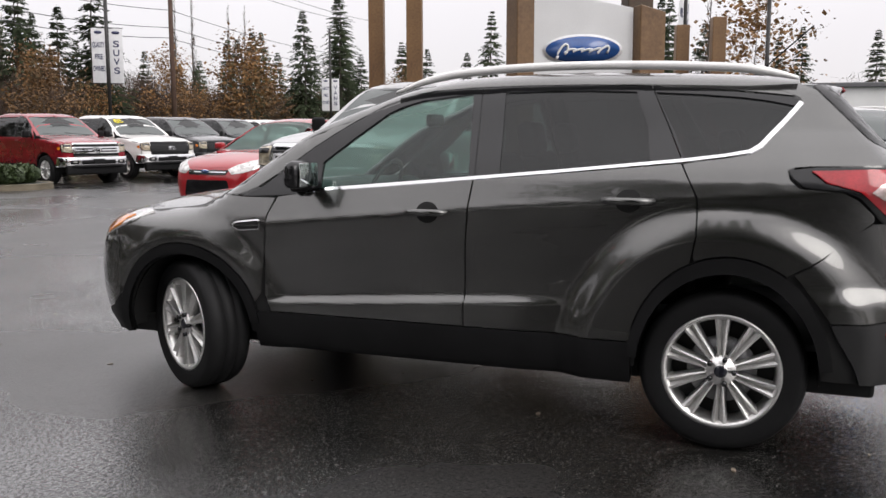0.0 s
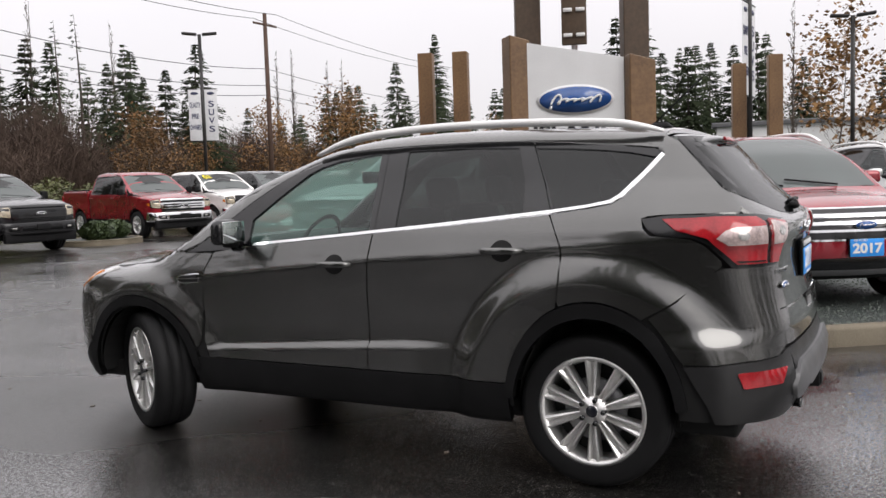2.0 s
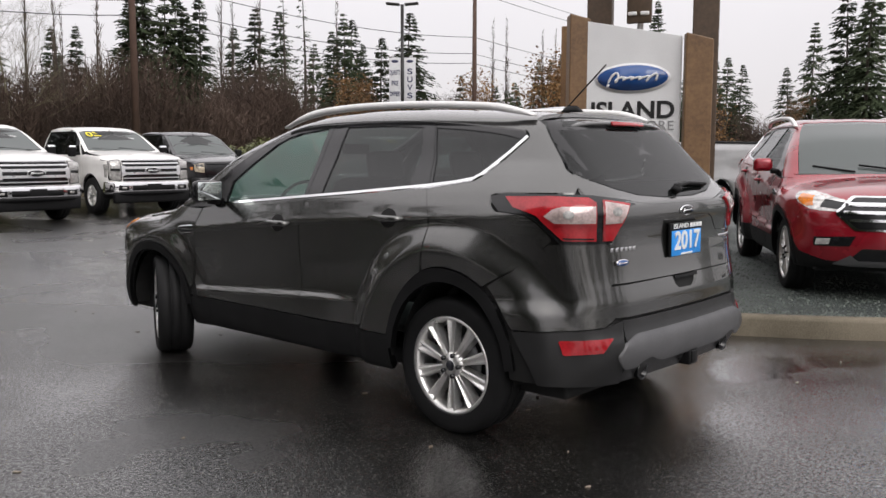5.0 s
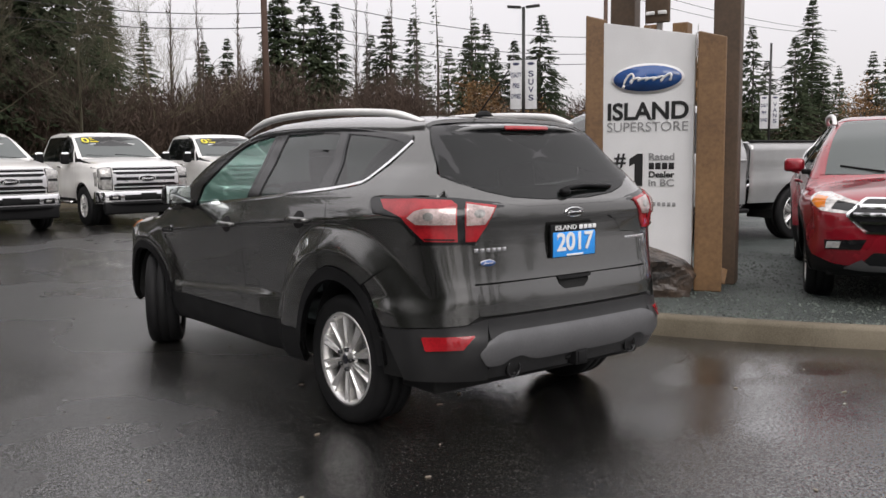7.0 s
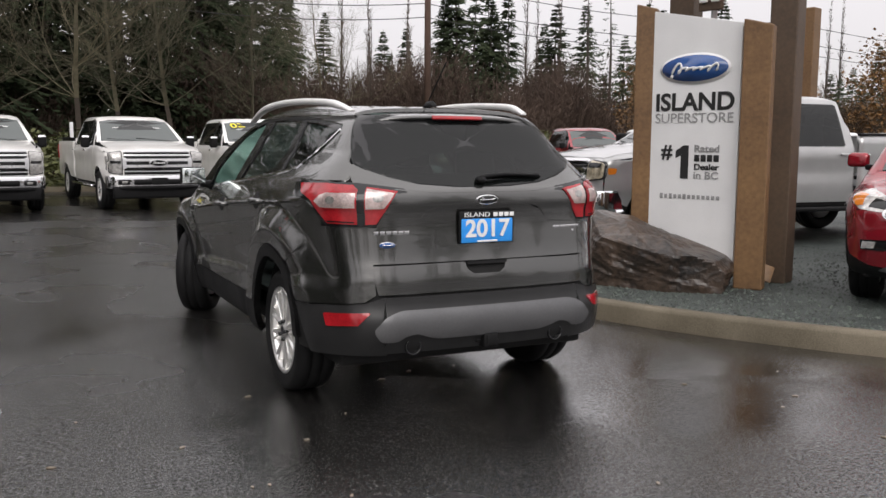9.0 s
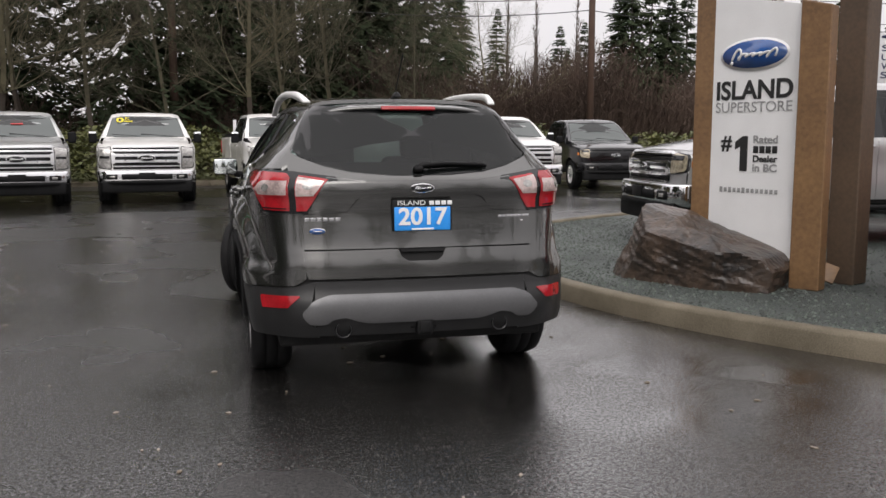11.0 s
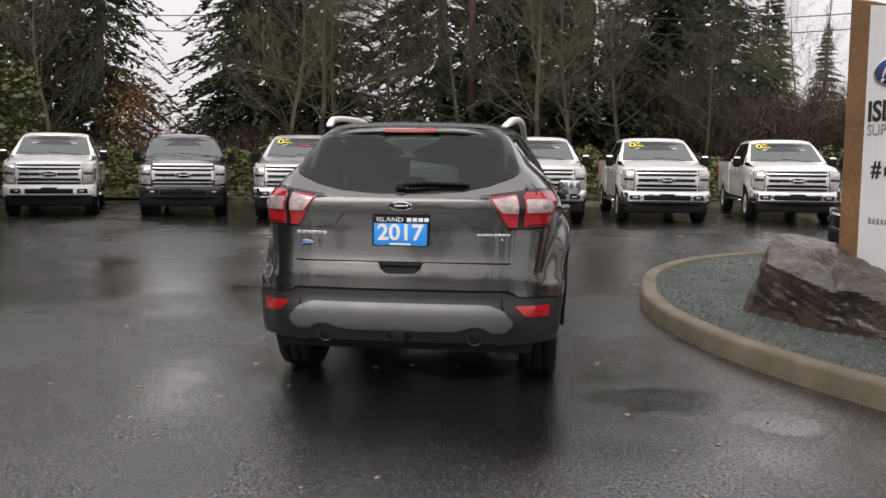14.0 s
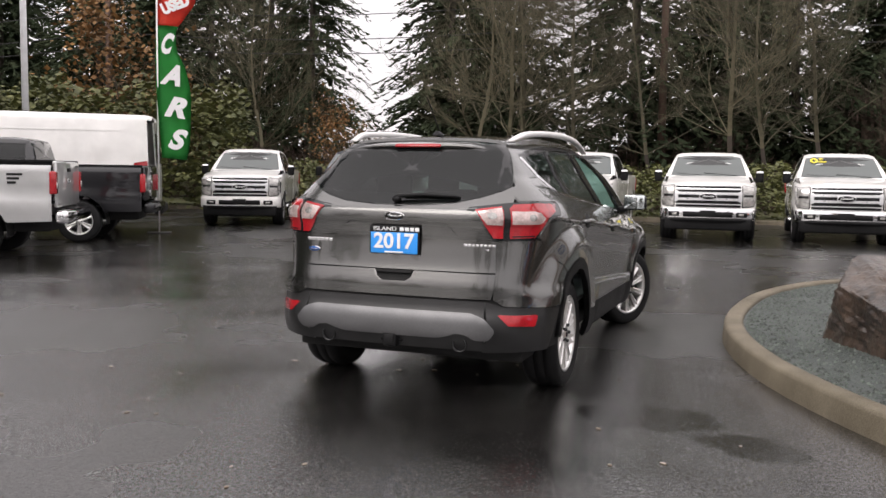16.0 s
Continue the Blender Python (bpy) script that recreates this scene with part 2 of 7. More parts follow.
def curve(pts):
    """A smooth function through (a, b) pairs."""
    a = np.array([p[0] for p in pts], float)
    b = np.array([p[1] for p in pts], float)
    d = np.diff(b) / np.diff(a)
    k = np.zeros(len(a))
    k[0], k[-1] = d[0], d[-1]
    for i in range(1, len(a) - 1):
        k[i] = 0 if d[i - 1] * d[i] <= 0 else 2 * d[i - 1] * d[i] / (d[i - 1] + d[i])

    def f(x):
        x = np.clip(np.asarray(x, float), a[0], a[-1])
        i = np.clip(np.searchsorted(a, x) - 1, 0, len(a) - 2)
        h = a[i + 1] - a[i]
        t = (x - a[i]) / h
        return (2 * t**3 - 3 * t**2 + 1) * b[i] + (t**3 - 2 * t**2 + t) * h * k[i] + (3 * t**2 - 2 * t**3) * b[i + 1] + (t**3 - t**2) * h * k[i + 1]
    return f


class Body:
    """A rounded car body, given by its side wall, tail, nose and top curves; panels are laid on it from the side, the tail, the nose or above."""

    def __init__(self, wall, tail, nose, top, low, r=0.035, rear_mid=-1.45, front_mid=1.45, roof_mid=1.1):
        self.wall, self.tail, self.nose, self.top, self.low, self.r = wall, tail, nose, top, low, r
        self.rear_mid, self.front_mid, self.roof_mid = rear_mid, front_mid, roof_mid

    def field(self, p):
        x, y, z = np.abs(p[:, 0]), p[:, 1], p[:, 2]
        s = np.stack([x - self.wall(y, z), self.tail(x, z) - y, y - self.nose(x, z), z - self.top(x, y), self.low(y) - z])
        top = s.max(0)
        return top + self.r * np.log(np.exp((s - top) / self.r).sum(0))

    def cast(self, o, d, far=1.9):
        a, b = np.zeros(len(o)), np.full(len(o), far)
        for _ in range(34):
            mid = (a + b) / 2
            inside = self.field(o + d * mid[:, None]) < 0
            a, b = np.where(inside, mid, a), np.where(inside, b, mid)
        return o + d * a[:, None]

    def lay(self, kind, uv, offset=0.0):
        u, v = uv[:, 0], uv[:, 1]
        n = len(u)
        o, d = np.zeros((n, 3)), np.zeros((n, 3))
        if kind == "side":
            o[:, 1], o[:, 2], d[:, 0] = u, v, -1
        elif kind == "rear":
            o[:, 0], o[:, 2], o[:, 1], d[:, 1] = u, v, self.rear_mid, -1
        elif kind == "front":
            o[:, 0], o[:, 2], o[:, 1], d[:, 1] = u, v, self.front_mid, 1
        elif kind == "top":
            o[:, 0], o[:, 1], o[:, 2], d[:, 2] = u, v, 0.7, 1
        elif kind == "roof":
            o[:, 1], o[:, 2] = u, self.roof_mid
            d[:, 0], d[:, 2] = -np.cos(np.radians(v)), np.sin(np.radians(v))
        elif kind == "rear_corner":
            o[:, 1], o[:, 2] = self.rear_mid, v
            d[:, 0], d[:, 1] = -np.cos(np.radians(u)), -np.sin(np.radians(u))
        elif kind == "front_corner":
            o[:, 1], o[:, 2] = self.front_mid, v
            d[:, 0], d[:, 1] = -np.cos(np.radians(u)), np.sin(np.radians(u))
        p = self.cast(o, d)
        e = 0.010
        g = np.stack([self.field(p + e * np.eye(3)[i]) - self.field(p - e * np.eye(3)[i]) for i in range(3)], 1)
        g /= np.linalg.norm(g, axis=1)[:, None] + 1e-9
        return p + g * offset, g

    def panel(self, kind, outline, offset=0.0, thick=0.02, step=0.05, flip=False, round_off=0.0, bm=None):
        """A panel with the given outline, that lies offset over the body and is thick."""
        own = bmesh.new()
        k = np.array([1.0, 1.0])
        if kind in ("rear_corner", "front_corner"):
            k = np.array([0.012, 1.0])
        if kind == "roof":
            k = np.array([1.0, 0.012])
        pts = np.array(outline, float) * k
        vs = [own.verts.new((a, b, 0)) for a, b in pts]
        own.faces.new(vs)
        for axis in (0, 1):
            lo, hi = pts[:, axis].min(), pts[:, axis].max()
            nrm = (1, 0, 0) if axis == 0 else (0, 1, 0)
            for c in np.arange(math.ceil(lo / step + 0.2) * step, hi - 0.2 * step, step):
                co = (c, 0, 0) if axis == 0 else (0, c, 0)
                bmesh.ops.bisect_plane(own, geom=own.verts[:] + own.edges[:] + own.faces[:], plane_co=co, plane_no=nrm, dist=1e-5)
        own.verts.ensure_lookup_table()
        uv = np.array([[v.co.x, v.co.y] for v in own.verts]) / k
        p, g = self.lay(kind, uv, offset)
        layer = own.verts.layers.float_vector.new("true_normal")
        for v, q, nv in zip(own.verts, p, g):
            v.co = q
            v[layer] = Vector(nv)
        bmesh.ops.triangulate(own, faces=[f for f in own.faces if len(f.verts) > 4])
        # outward, then a rim turned inward all round
        own.normal_update()
        f0 = own.faces[:]
        dots = 0
        own.verts.index_update()
        for f in f0[:60]:
            dots += f.normal.dot(Vector(g[f.verts[0].index]))
        if dots < 0:
            bmesh.ops.reverse_faces(own, faces=f0)
        if thick:
            edge = [e for e in own.edges if len(e.link_faces) == 1]
            gv = {v: Vector(g[v.index]) for e in edge for v in e.verts}
            inner = {v: own.verts.new(v.co - gv[v] * thick) for v in gv}
            for v in gv:
                inner[v][layer] = gv[v]
            for e in edge:
                lp = e.link_loops[0]
                a, b = lp.vert, lp.link_loop_next.vert
                f = own.faces.new((b, a, inner[a], inner[b]))
            for e in edge:
                e.smooth = False
        if flip:
            bmesh.ops.scale(own, vec=(-1, 1, 1), verts=own.verts[:])
            bmesh.ops.reverse_faces(own, faces=own.faces[:])
            for v in own.verts:
                v[layer] = Vector((-v[layer][0], v[layer][1], v[layer][2]))
        return join(bm, own)


def arc(cx, cz, r, a0, a1, n=16):
    return [(cx + r * math.cos(radians(a0 + (a1 - a0) * i / n)), cz + r * math.sin(radians(a0 + (a1 - a0) * i / n))) for i in range(n + 1)]


def oval(cy, cz, a, b, a0, a1, n=18):
    return [(cy + a * math.cos(radians(a0 + (a1 - a0) * i / n)), cz + b * math.sin(radians(a0 + (a1 - a0) * i / n))) for i in range(n + 1)]


def rounded(pts, r=0.02, n=4):
    """An outline with its corners rounded."""
    out, m = [], len(pts)
    for i in range(m):
        p, a, b = (Vector(pts[i]).to_2d(), Vector(pts[i - 1]).to_2d(), Vector(pts[(i + 1) % m]).to_2d())
        ra = min(r, (a - p).length * 0.45)
        rb = min(r, (b - p).length * 0.45)
        s, e = p + (a - p).normalized() * ra, p + (b - p).normalized() * rb
        for k in range(n + 1):
            t = k / n
            q = s * (1 - t) ** 2 + p * 2 * t * (1 - t) + e * t * t
            out.append((q.x, q.y))
    return out


def spline(pts, n=5):
    """A smooth open line through points."""
    P = [Vector(p) for p in pts]
    P = [2 * P[0] - P[1]] + P + [2 * P[-1] - P[-2]]
    out = []
    for i in range(1, len(P) - 2):
        for k in range(n):
            t = k / n
            a, b, c, d = P[i - 1], P[i], P[i + 1], P[i + 2]
            out.append(tuple(0.5 * (2 * b + (c - a) * t + (2 * a - 5 * b + 4 * c - d) * t * t + (3 * b - a - 3 * c + d) * t**3)))
    out.append(tuple(P[-2]))
    return out

# ---- the compact suv ----


def wheel(parent, at, steer=0.0, r=0.345, width=0.235, rim=0.245, spokes=10, side=-1, name="wheel", gap_shade=None, cap=None):
    """A road wheel whose outer face looks to side."""
    gap_shade = gap_shade or SPOKE_SHADE
    w = width / 2
    tyre_prof = [(rim - 0.012, w * 0.8), (rim + 0.006, w * 0.92), (r * 0.9, w), (r * 0.965, w * 0.9), (r, w * 0.62), (r, 0.3 * w), (r - 0.007, 0.29 * w), (r - 0.007, 0.25 * w), (r, 0.24 * w), (r, -0.24 * w), (r - 0.007, -0.25 * w), (r - 0.007, -0.29 * w), (r, -0.3 * w), (r, -w * 0.62), (r * 0.965, -w * 0.9), (r * 0.9, -w), (rim, -w * 0.9)]
    tyre = part("tyre", lathe(tyre_prof, 56), RUBBER, None)
    hub = new(name)
    hub.parent = parent
    hub.matrix_basis = pose(*at, 0, 0, steer) @ (pose(0, 0, 0, 0, 0, 180) if side > 0 else Matrix())
    tyre.parent = hub
    # outer face looks along -x
    f = -w * 0.86
    barrel = lathe([(rim, f + 0.0), (rim + 0.004, f - 0.006), (rim - 0.01, f - 0.008), (rim - 0.022, f + 0.012), (rim - 0.03, f + 0.06), (rim - 0.03, w * 0.8), (0.08, w * 0.5), (0.0, w * 0.5)], 56)
    part("rim", barrel, [ALU], hub)
    # added dark disc that stands in for the shade behind the spokes
    part("rim_shade_disc", lathe([(rim - 0.032, f + 0.105), (0.0, f + 0.11)], 40), gap_shade, hub)
    part("brake_disc", lathe([(0.145, f + 0.068), (0.145, f + 0.058), (0.06, f + 0.058)], 40), SATIN_SILVER, hub)
    bm = bmesh.new()
    for k in range(spokes):
        a = k * math.tau / spokes
        own = bmesh.new()
        inner, outer = 0.035, rim - 0.012
        hw0, hw1 = 0.0135 * 10 / spokes, 0.036 * 10 / spokes
        sec = []
        for q, (rr, hw, dep) in enumerate(((inner, hw0, 0.006), (0.5 * (inner + outer), hw0 * 1.75, 0.004), (outer, hw1, 0.0))):
            sec.append([own.verts.new((f + dx + dep, sgn * hw * kk, rr)) for sgn, kk, dx in ((-1, 1.0, 0.05), (-1, 0.86, 0.004), (-1, 0.55, 0.0), (-1, 0.14, 0.016), (1, 0.14, 0.016), (1, 0.55, 0.0), (1, 0.86, 0.004), (1, 1.0, 0.05))])
        for q in range(2):
            for i in range(7):
                own.faces.new((sec[q][i], sec[q][i + 1], sec[q + 1][i + 1], sec[q + 1][i]))
        bmesh.ops.rotate(own, verts=own.verts[:], cent=(0, 0, 0), matrix=Matrix.Rotation(a, 3, "X"))
        bmesh.ops.recalc_face_normals(own, faces=own.faces[:])
        bm = join(bm, own)
    part("spokes", bm, ALU, hub, smooth=False)
    part("centre_cap", lathe([(0.0, f - 0.008), (0.022, f - 0.007), (0.027, f - 0.002)], 32), [cap or NAVY_PAINT], hub)
    part("hub", lathe([(0.026, f - 0.003), (0.03, f + 0.002), (0.06, f + 0.004), (0.07, f + 0.03)], 32), ALU, hub)
    for k in range(5):
        a = (k + 0.5) * math.tau / 5
        part("wheel_nut", tube([(f - 0.013, 0.054 * math.cos(a), 0.054 * math.sin(a)), (f + 0.02, 0.054 * math.cos(a), 0.054 * math.sin(a))], 0.0115, 6), GLOSS_BLACK, hub)
    return hub


def oval_badge(parent, m, w, material=None, name="badge"):
    """A brand oval, as a plain rimmed shape with a pale bar for its script."""
    h = w * 0.39
    rim = prism([(w / 2 * math.cos(k * math.tau / 32), h / 2 * math.sin(k * math.tau / 32)) for k in range(32)], 0.006)
    ob = part(name, rim, CHROME if w < 0.3 else WHITE_INK, parent)
    ob.matrix_basis = m
    face = prism([(w / 2 * 0.94 * math.cos(k * math.tau / 32), h / 2 * 0.86 * math.sin(k * math.tau / 32)) for k in range(32)], 0.006)
    fo = part("badge_face", face, material or BLUE_OVAL, ob)
    fo.matrix_basis = pose(0, -0.002, 0)
    script = tube([(w * (-0.31 + 0.62 * k / 72 - 0.045 * math.sin(k * 0.5236)), 0.0, h * (0.30 - 0.26 * min(1.0, k / 20) + 0.12 * max(0.0, (k - 52) / 20)) * math.cos(k * 0.5236 + 2.2) - 0.02 * h) for k in range(73)], 0.0155 * w, 6)
    so = part("badge_script", script, CHROME if w < 0.3 else WHITE_INK, ob)
    so.matrix_basis = pose(0, -0.004, 0)
    return ob


SUV_BELT = curve([(-1.75, 1.30), (-1.154, 1.231), (-0.664, 1.186), (-0.232, 1.150), (0.122, 1.118), (0.602, 1.076), (1.0, 1.04)])
SUV_TOP = curve([(-2.4, 1.50), (-1.9, 1.565), (-1.6, 1.60), (-1.1, 1.63), (-0.5, 1.645), (-0.1, 1.63), (0.18, 1.588), (0.38, 1.526), (0.648, 1.43), (0.85, 1.315), (1.05, 1.185), (1.2, 1.095), (1.32, 1.05), (1.5, 1.025), (1.8, 0.985), (2.05, 0.92), (2.2, 0.84), (2.32, 0.72)])
SUV_PLAN = curve([(-2.3, 0.74), (-1.95, 0.825), (-1.7, 0.872), (-1.4, 0.897), (-0.8, 0.905), (0.0, 0.905), (0.8, 0.91), (1.35, 0.915), (1.8, 0.885), (2.1, 0.82), (2.35, 0.69)])
SUV_SECT = curve([(0.2, -0.07), (0.3, -0.052), (0.36, -0.04), (0.44, -0.031), (0.52, -0.028), (0.62, -0.026), (0.75, -0.012), (0.86, 0.0), (0.92, 0.005), (0.955, 0.008), (0.970, 0.008), (0.982, 0.003), (1.04, -0.018), (1.12, -0.048), (1.22, -0.1), (1.4, -0.205), (1.55, -0.30), (1.64, -0.37), (1.75, -0.46)])
SUV_TAIL = curve([(0.2, -2.08), (0.3, -2.125), (0.4, -2.175), (0.465, -2.202), (0.5, -2.202), (0.56, -2.18), (0.6, -2.168), (0.63, -2.165), (0.65, -2.163), (0.7, -2.163), (0.76, -2.152), (0.83, -2.137), (0.9, -2.127), (1.0, -2.118), (1.06, -2.122), (1.1, -2.135), (1.15, -2.128), (1.19, -2.09), (1.22, -2.06), (1.28, -2.0), (1.4, -1.89), (1.52, -1.795), (1.58, -1.755), (1.66, -1.73)])
SUV_NOSE = curve([(0.2, 2.08), (0.35, 2.20), (0.55, 2.24), (0.75, 2.22), (0.9, 2.12), (1.0, 2.0), (1.2, 1.85)])


def flare(y, z, cy, amount, reach):
    """The swell of a wing, a ring round its wheel that falls away with the distance."""
    rho = np.hypot(y - cy, z - 0.345)
    u = np.clip((reach - rho) / 0.17, 0, 1)
    return amount * u * u * (3 - 2 * u) * np.clip((1.07 - z) / 0.06, 0, 1)


def suv_body():
    rise = curve([(-2.3, 0.15), (-1.76, 0.145), (-1.6, 0.135), (-1.226, 0.108), (-0.687, 0.074), (-0.376, 0.054), (0.382, -0.013), (0.977, -0.067), (1.6, -0.085), (2.3, -0.09)])

    def wall(y, z):
        z0 = z
        z = z - rise(y) * (np.clip((z - 0.42) / 0.16, 0, 0.75) + 0.25 * np.clip((z - 0.66) / 0.26, 0, 1)) * np.clip((1.36 - z) / 0.22, 0, 1)
        ledge = np.clip((0.572 - z) / 0.036, 0, 1) * np.clip((y + 0.74) / 0.34, 0, 1) * np.clip((0.93 - y) / 0.2, 0, 1)
        shelf = np.clip((0.745 - z0) / 0.10, 0, 1)
        return SUV_PLAN(y) + SUV_SECT(z) + 0.024 * ledge * ledge * (3 - 2 * ledge) + flare(y, z0, -1.345, 0.07, 0.735) + flare(y, z0, 1.345, 0.04, 0.63) + shelf * (0.034 * shelf * (3 - 2 * shelf) - 0.014) * np.clip((-1.55 - y) / 0.2, 0, 1) - 0.1 * np.clip(z - 1.25, 0, 1) * np.clip(-y - 0.9, 0, 2)

    def tail(x, z):
        k = 0.075 + 0.05 * np.clip((z - 1.0) / 0.5, 0, 1)
        return SUV_TAIL(z) + k * x**2 + 0.9 * np.clip(x - 0.5, 0, 1) ** 2

    def nose(x, z):
        return SUV_NOSE(z) - 0.30 * x**2 - 0.9 * np.clip(x - 0.55, 0, 1) ** 2

    def top(x, y):
        return SUV_TOP(y) - (0.06 + 0.06 * np.clip(y - 0.2, 0, 1)) * x**2

    def low(y):
        return np.full(np.shape(y), 0.24) + 0.05 * np.clip(np.abs(y) - 1.7, 0, 1)
    return Body(wall, tail, nose, top, low)


def bisided(body, name, kind, outline, material, parent, offset, thick=0.02, step=0.05, label=""):
    for flip in (False, True):
        part(name, body.panel(kind, outline, offset, thick, step, flip), material, parent, label)


def suv(m, label, paint_mat, steer, plate=True, front=False):
    car = thing("parked_suv", m, label, "car")
    b = suv_body()
    R, RA = 0.385, 0.455
    belt = lambda y, d=0.0: (y, float(SUV_BELT(y)) + d)
    # liner behind the gaps
    for flip in (False, True):
        lin = b.panel("side", [(-1.9, 0.34), (-1.8, 0.34)] + oval(-1.362, 0.345, 0.375, 0.44, 180, 0, 16) + arc(1.345, 0.34, R, 180, 0) + [(1.9, 0.34), (1.9, 0.88), (1.0, 1.0), belt(0.62, -0.01), belt(-0.23, -0.01), belt(-1.13, -0.01), (-1.75, 1.25), (-1.9, 1.2)], -0.012, 0.0, 0.08, flip)
        part("body_liner", lin, DARK, car)
    part("body_liner", b.panel("rear", [(-0.72, 0.35), (0.72, 0.35), (0.72, 1.26), (-0.72, 1.26)], -0.014, 0, 0.08), DARK, car)
    bisided(b, "body_liner", "rear_corner", [(18, 0.36), (52, 0.36), (52, 1.2), (18, 1.2)], DARK, car, -0.014, 0, 0.08)
    part("body_liner", b.panel("front", [(-0.7, 0.3), (0.7, 0.3), (0.7, 0.9), (-0.7, 0.9)], -0.02, 0, 0.08), DARK, car)
    bisided(b, "body_liner", "front_corner", [(20, 0.3), (58, 0.3), (58, 0.85), (20, 0.85)], DARK, car, -0.02, 0, 0.08)
    part("floor_pan", box((1.5, 3.9, 0.1), (0, 0.0, 0.3), 0.02), DARK, car)
    # arches inside
    for sx in (-1, 1):
        for yy in (-1.345, 1.345):
            own = bmesh.new()
            pr = arc(yy, 0.34, 0.40, -5, 185, 18) if yy > 0 else oval(-1.362, 0.345, 0.37, 0.445, -5, 185, 18)
            for i in range(len(pr) - 1):
                q = [own.verts.new((sx * xx, pr[k][0], pr[k][1])) for xx, k in ((0.86, i), (0.5, i), (0.5, i + 1), (0.86, i + 1))]
                own.faces.new(q)
            part("wheel_well", own, DARK, car)
    # painted sides
    g, fine = 0.004, 0.035 if front else 0.016
    fender = [(2.0, 0.80), (2.0, 0.66)] + [(1.86, 0.56)] + arc(1.345, 0.34, RA, 24, 158, 14) + [(0.89, 0.55), (0.875, 0.75), (0.85, 0.95), (0.815, 1.03), (1.0, 1.03), (1.15, 1.035), (1.3, 1.015), (1.62, 0.965), (1.68, 0.90), (1.9, 0.855)]
    bisided(b, "front_wing", "side", fender, paint_mat, car, g)
    front_door = [(0.868, 0.545), (0.866, 0.75), (0.842, 0.95), (0.80, 1.035), belt(0.62, -0.013), belt(0.2, -0.013), belt(-0.227, -0.013), (-0.221, 1.08), (-0.216, 1.03), (-0.199, 0.84), (-0.187, 0.50), (-0.188, 0.46), (0.83, 0.46), (0.845, 0.5)]
    bisided(b, "front_door", "side", front_door, paint_mat, car, g, step=fine)
    rear_door = [(-0.196, 0.46), (-0.195, 0.50), (-0.207, 0.84), (-0.224, 1.03), (-0.229, 1.08), belt(-0.235, -0.013), belt(-0.7, -0.013), belt(-1.15, -0.013), (-1.208, 1.11), (-1.224, 1.073), (-1.229, 0.928), (-1.215, 0.845)] + oval(-1.365, 0.345, 0.42, 0.505, 68, 20, 9) + [(-0.975, 0.46)]
    bisided(b, "rear_door", "side", rear_door, paint_mat, car, g, step=fine)
    quarter = [(-1.222, 0.85), (-1.237, 0.928), (-1.232, 1.073), (-1.215, 1.11), (-1.16, 1.217), (-1.327, 1.243), (-1.428, 1.26), (-1.471, 1.285), (-1.57, 1.402), (-1.624, 1.470), (-1.61, 1.495), (-1.585, 1.508), (-1.53, 1.53), (-1.53, 1.56), (-1.60, 1.56), (-1.672, 1.527), (-1.77, 1.425), (-1.872, 1.318), (-1.925, 1.282), (-1.955, 1.245), (-1.96, 1.216), (-1.80, 1.214), (-1.66, 1.212), (-1.60, 1.207), (-1.572, 1.197), (-1.582, 1.158), (-1.62, 1.123), (-1.72, 1.117), (-1.785, 1.11), (-1.84, 1.08), (-1.90, 1.02), (-1.902, 0.998), (-1.82, 0.925), (-1.712, 0.845), (-1.605, 0.784)] + oval(-1.365, 0.345, 0.42, 0.505, 122, 71, 9)
    bisided(b, "rear_quarter", "side", quarter, paint_mat, car, g, step=fine)
    # rear lower corner: painted bumper upper
    def gap_at(x, z):
        y = float(b.lay("rear", np.array([[x, z]]))[0][0][1])
        return math.degrees(math.atan2(b.rear_mid - y, -x)), z
    bumper_up = [(18.6, 0.592), (15.4, 0.67), (11.5, 0.755), (10.3, 0.778), (17.6, 0.850), (23.9, 0.938), (28.6, 0.984), gap_at(-0.627, 0.984), gap_at(-0.622, 0.80), gap_at(-0.625, 0.79), gap_at(-0.622, 0.70), gap_at(-0.618, 0.645), (44.1, 0.61), (35.3, 0.599), (26, 0.592)]
    bisided(b, "rear_bumper_corner", "rear_corner", bumper_up, paint_mat, car, g, step=fine)
    # cladding
    sill = [(0.925, 0.27), (0.925, 0.455), (-0.97, 0.455), (-0.97, 0.27)]
    bisided(b, "sill_cladding", "side", sill, CLADDING, car, 0.006, 0.04)
    ring = arc(1.345, 0.34, RA - 0.006, -8, 172, 26) + arc(1.345, 0.34, R + 0.012, 172, -8, 26)
    bisided(b, "wheel_arch_cladding", "side", ring, CLADDING, car, 0.012, 0.04, 0.06)
    ring = oval(-1.365, 0.345, 0.413, 0.498, 6, 174, 26) + oval(-1.362, 0.345, 0.368, 0.43, 174, 6, 26)
    bisided(b, "wheel_arch_cladding", "side", ring, CLADDING, car, 0.012, 0.04, 0.06)
    low_corner = [(26, 0.34), (24, 0.42), (20.5, 0.52), (18.6, 0.584), (26, 0.586), (35.3, 0.593), (44.1, 0.604), (50, 0.632), (50, 0.33)]
    bisided(b, "rear_bumper_cladding", "rear_corner", low_corner, BUMPER_GREY, car, 0.004, 0.03)
    part("rear_bumper_cladding", b.panel("rear", [(-0.575, 0.34), (0.575, 0.34), (0.575, 0.632), (-0.575, 0.632)], 0.004, 0.03), BUMPER_GREY, car)
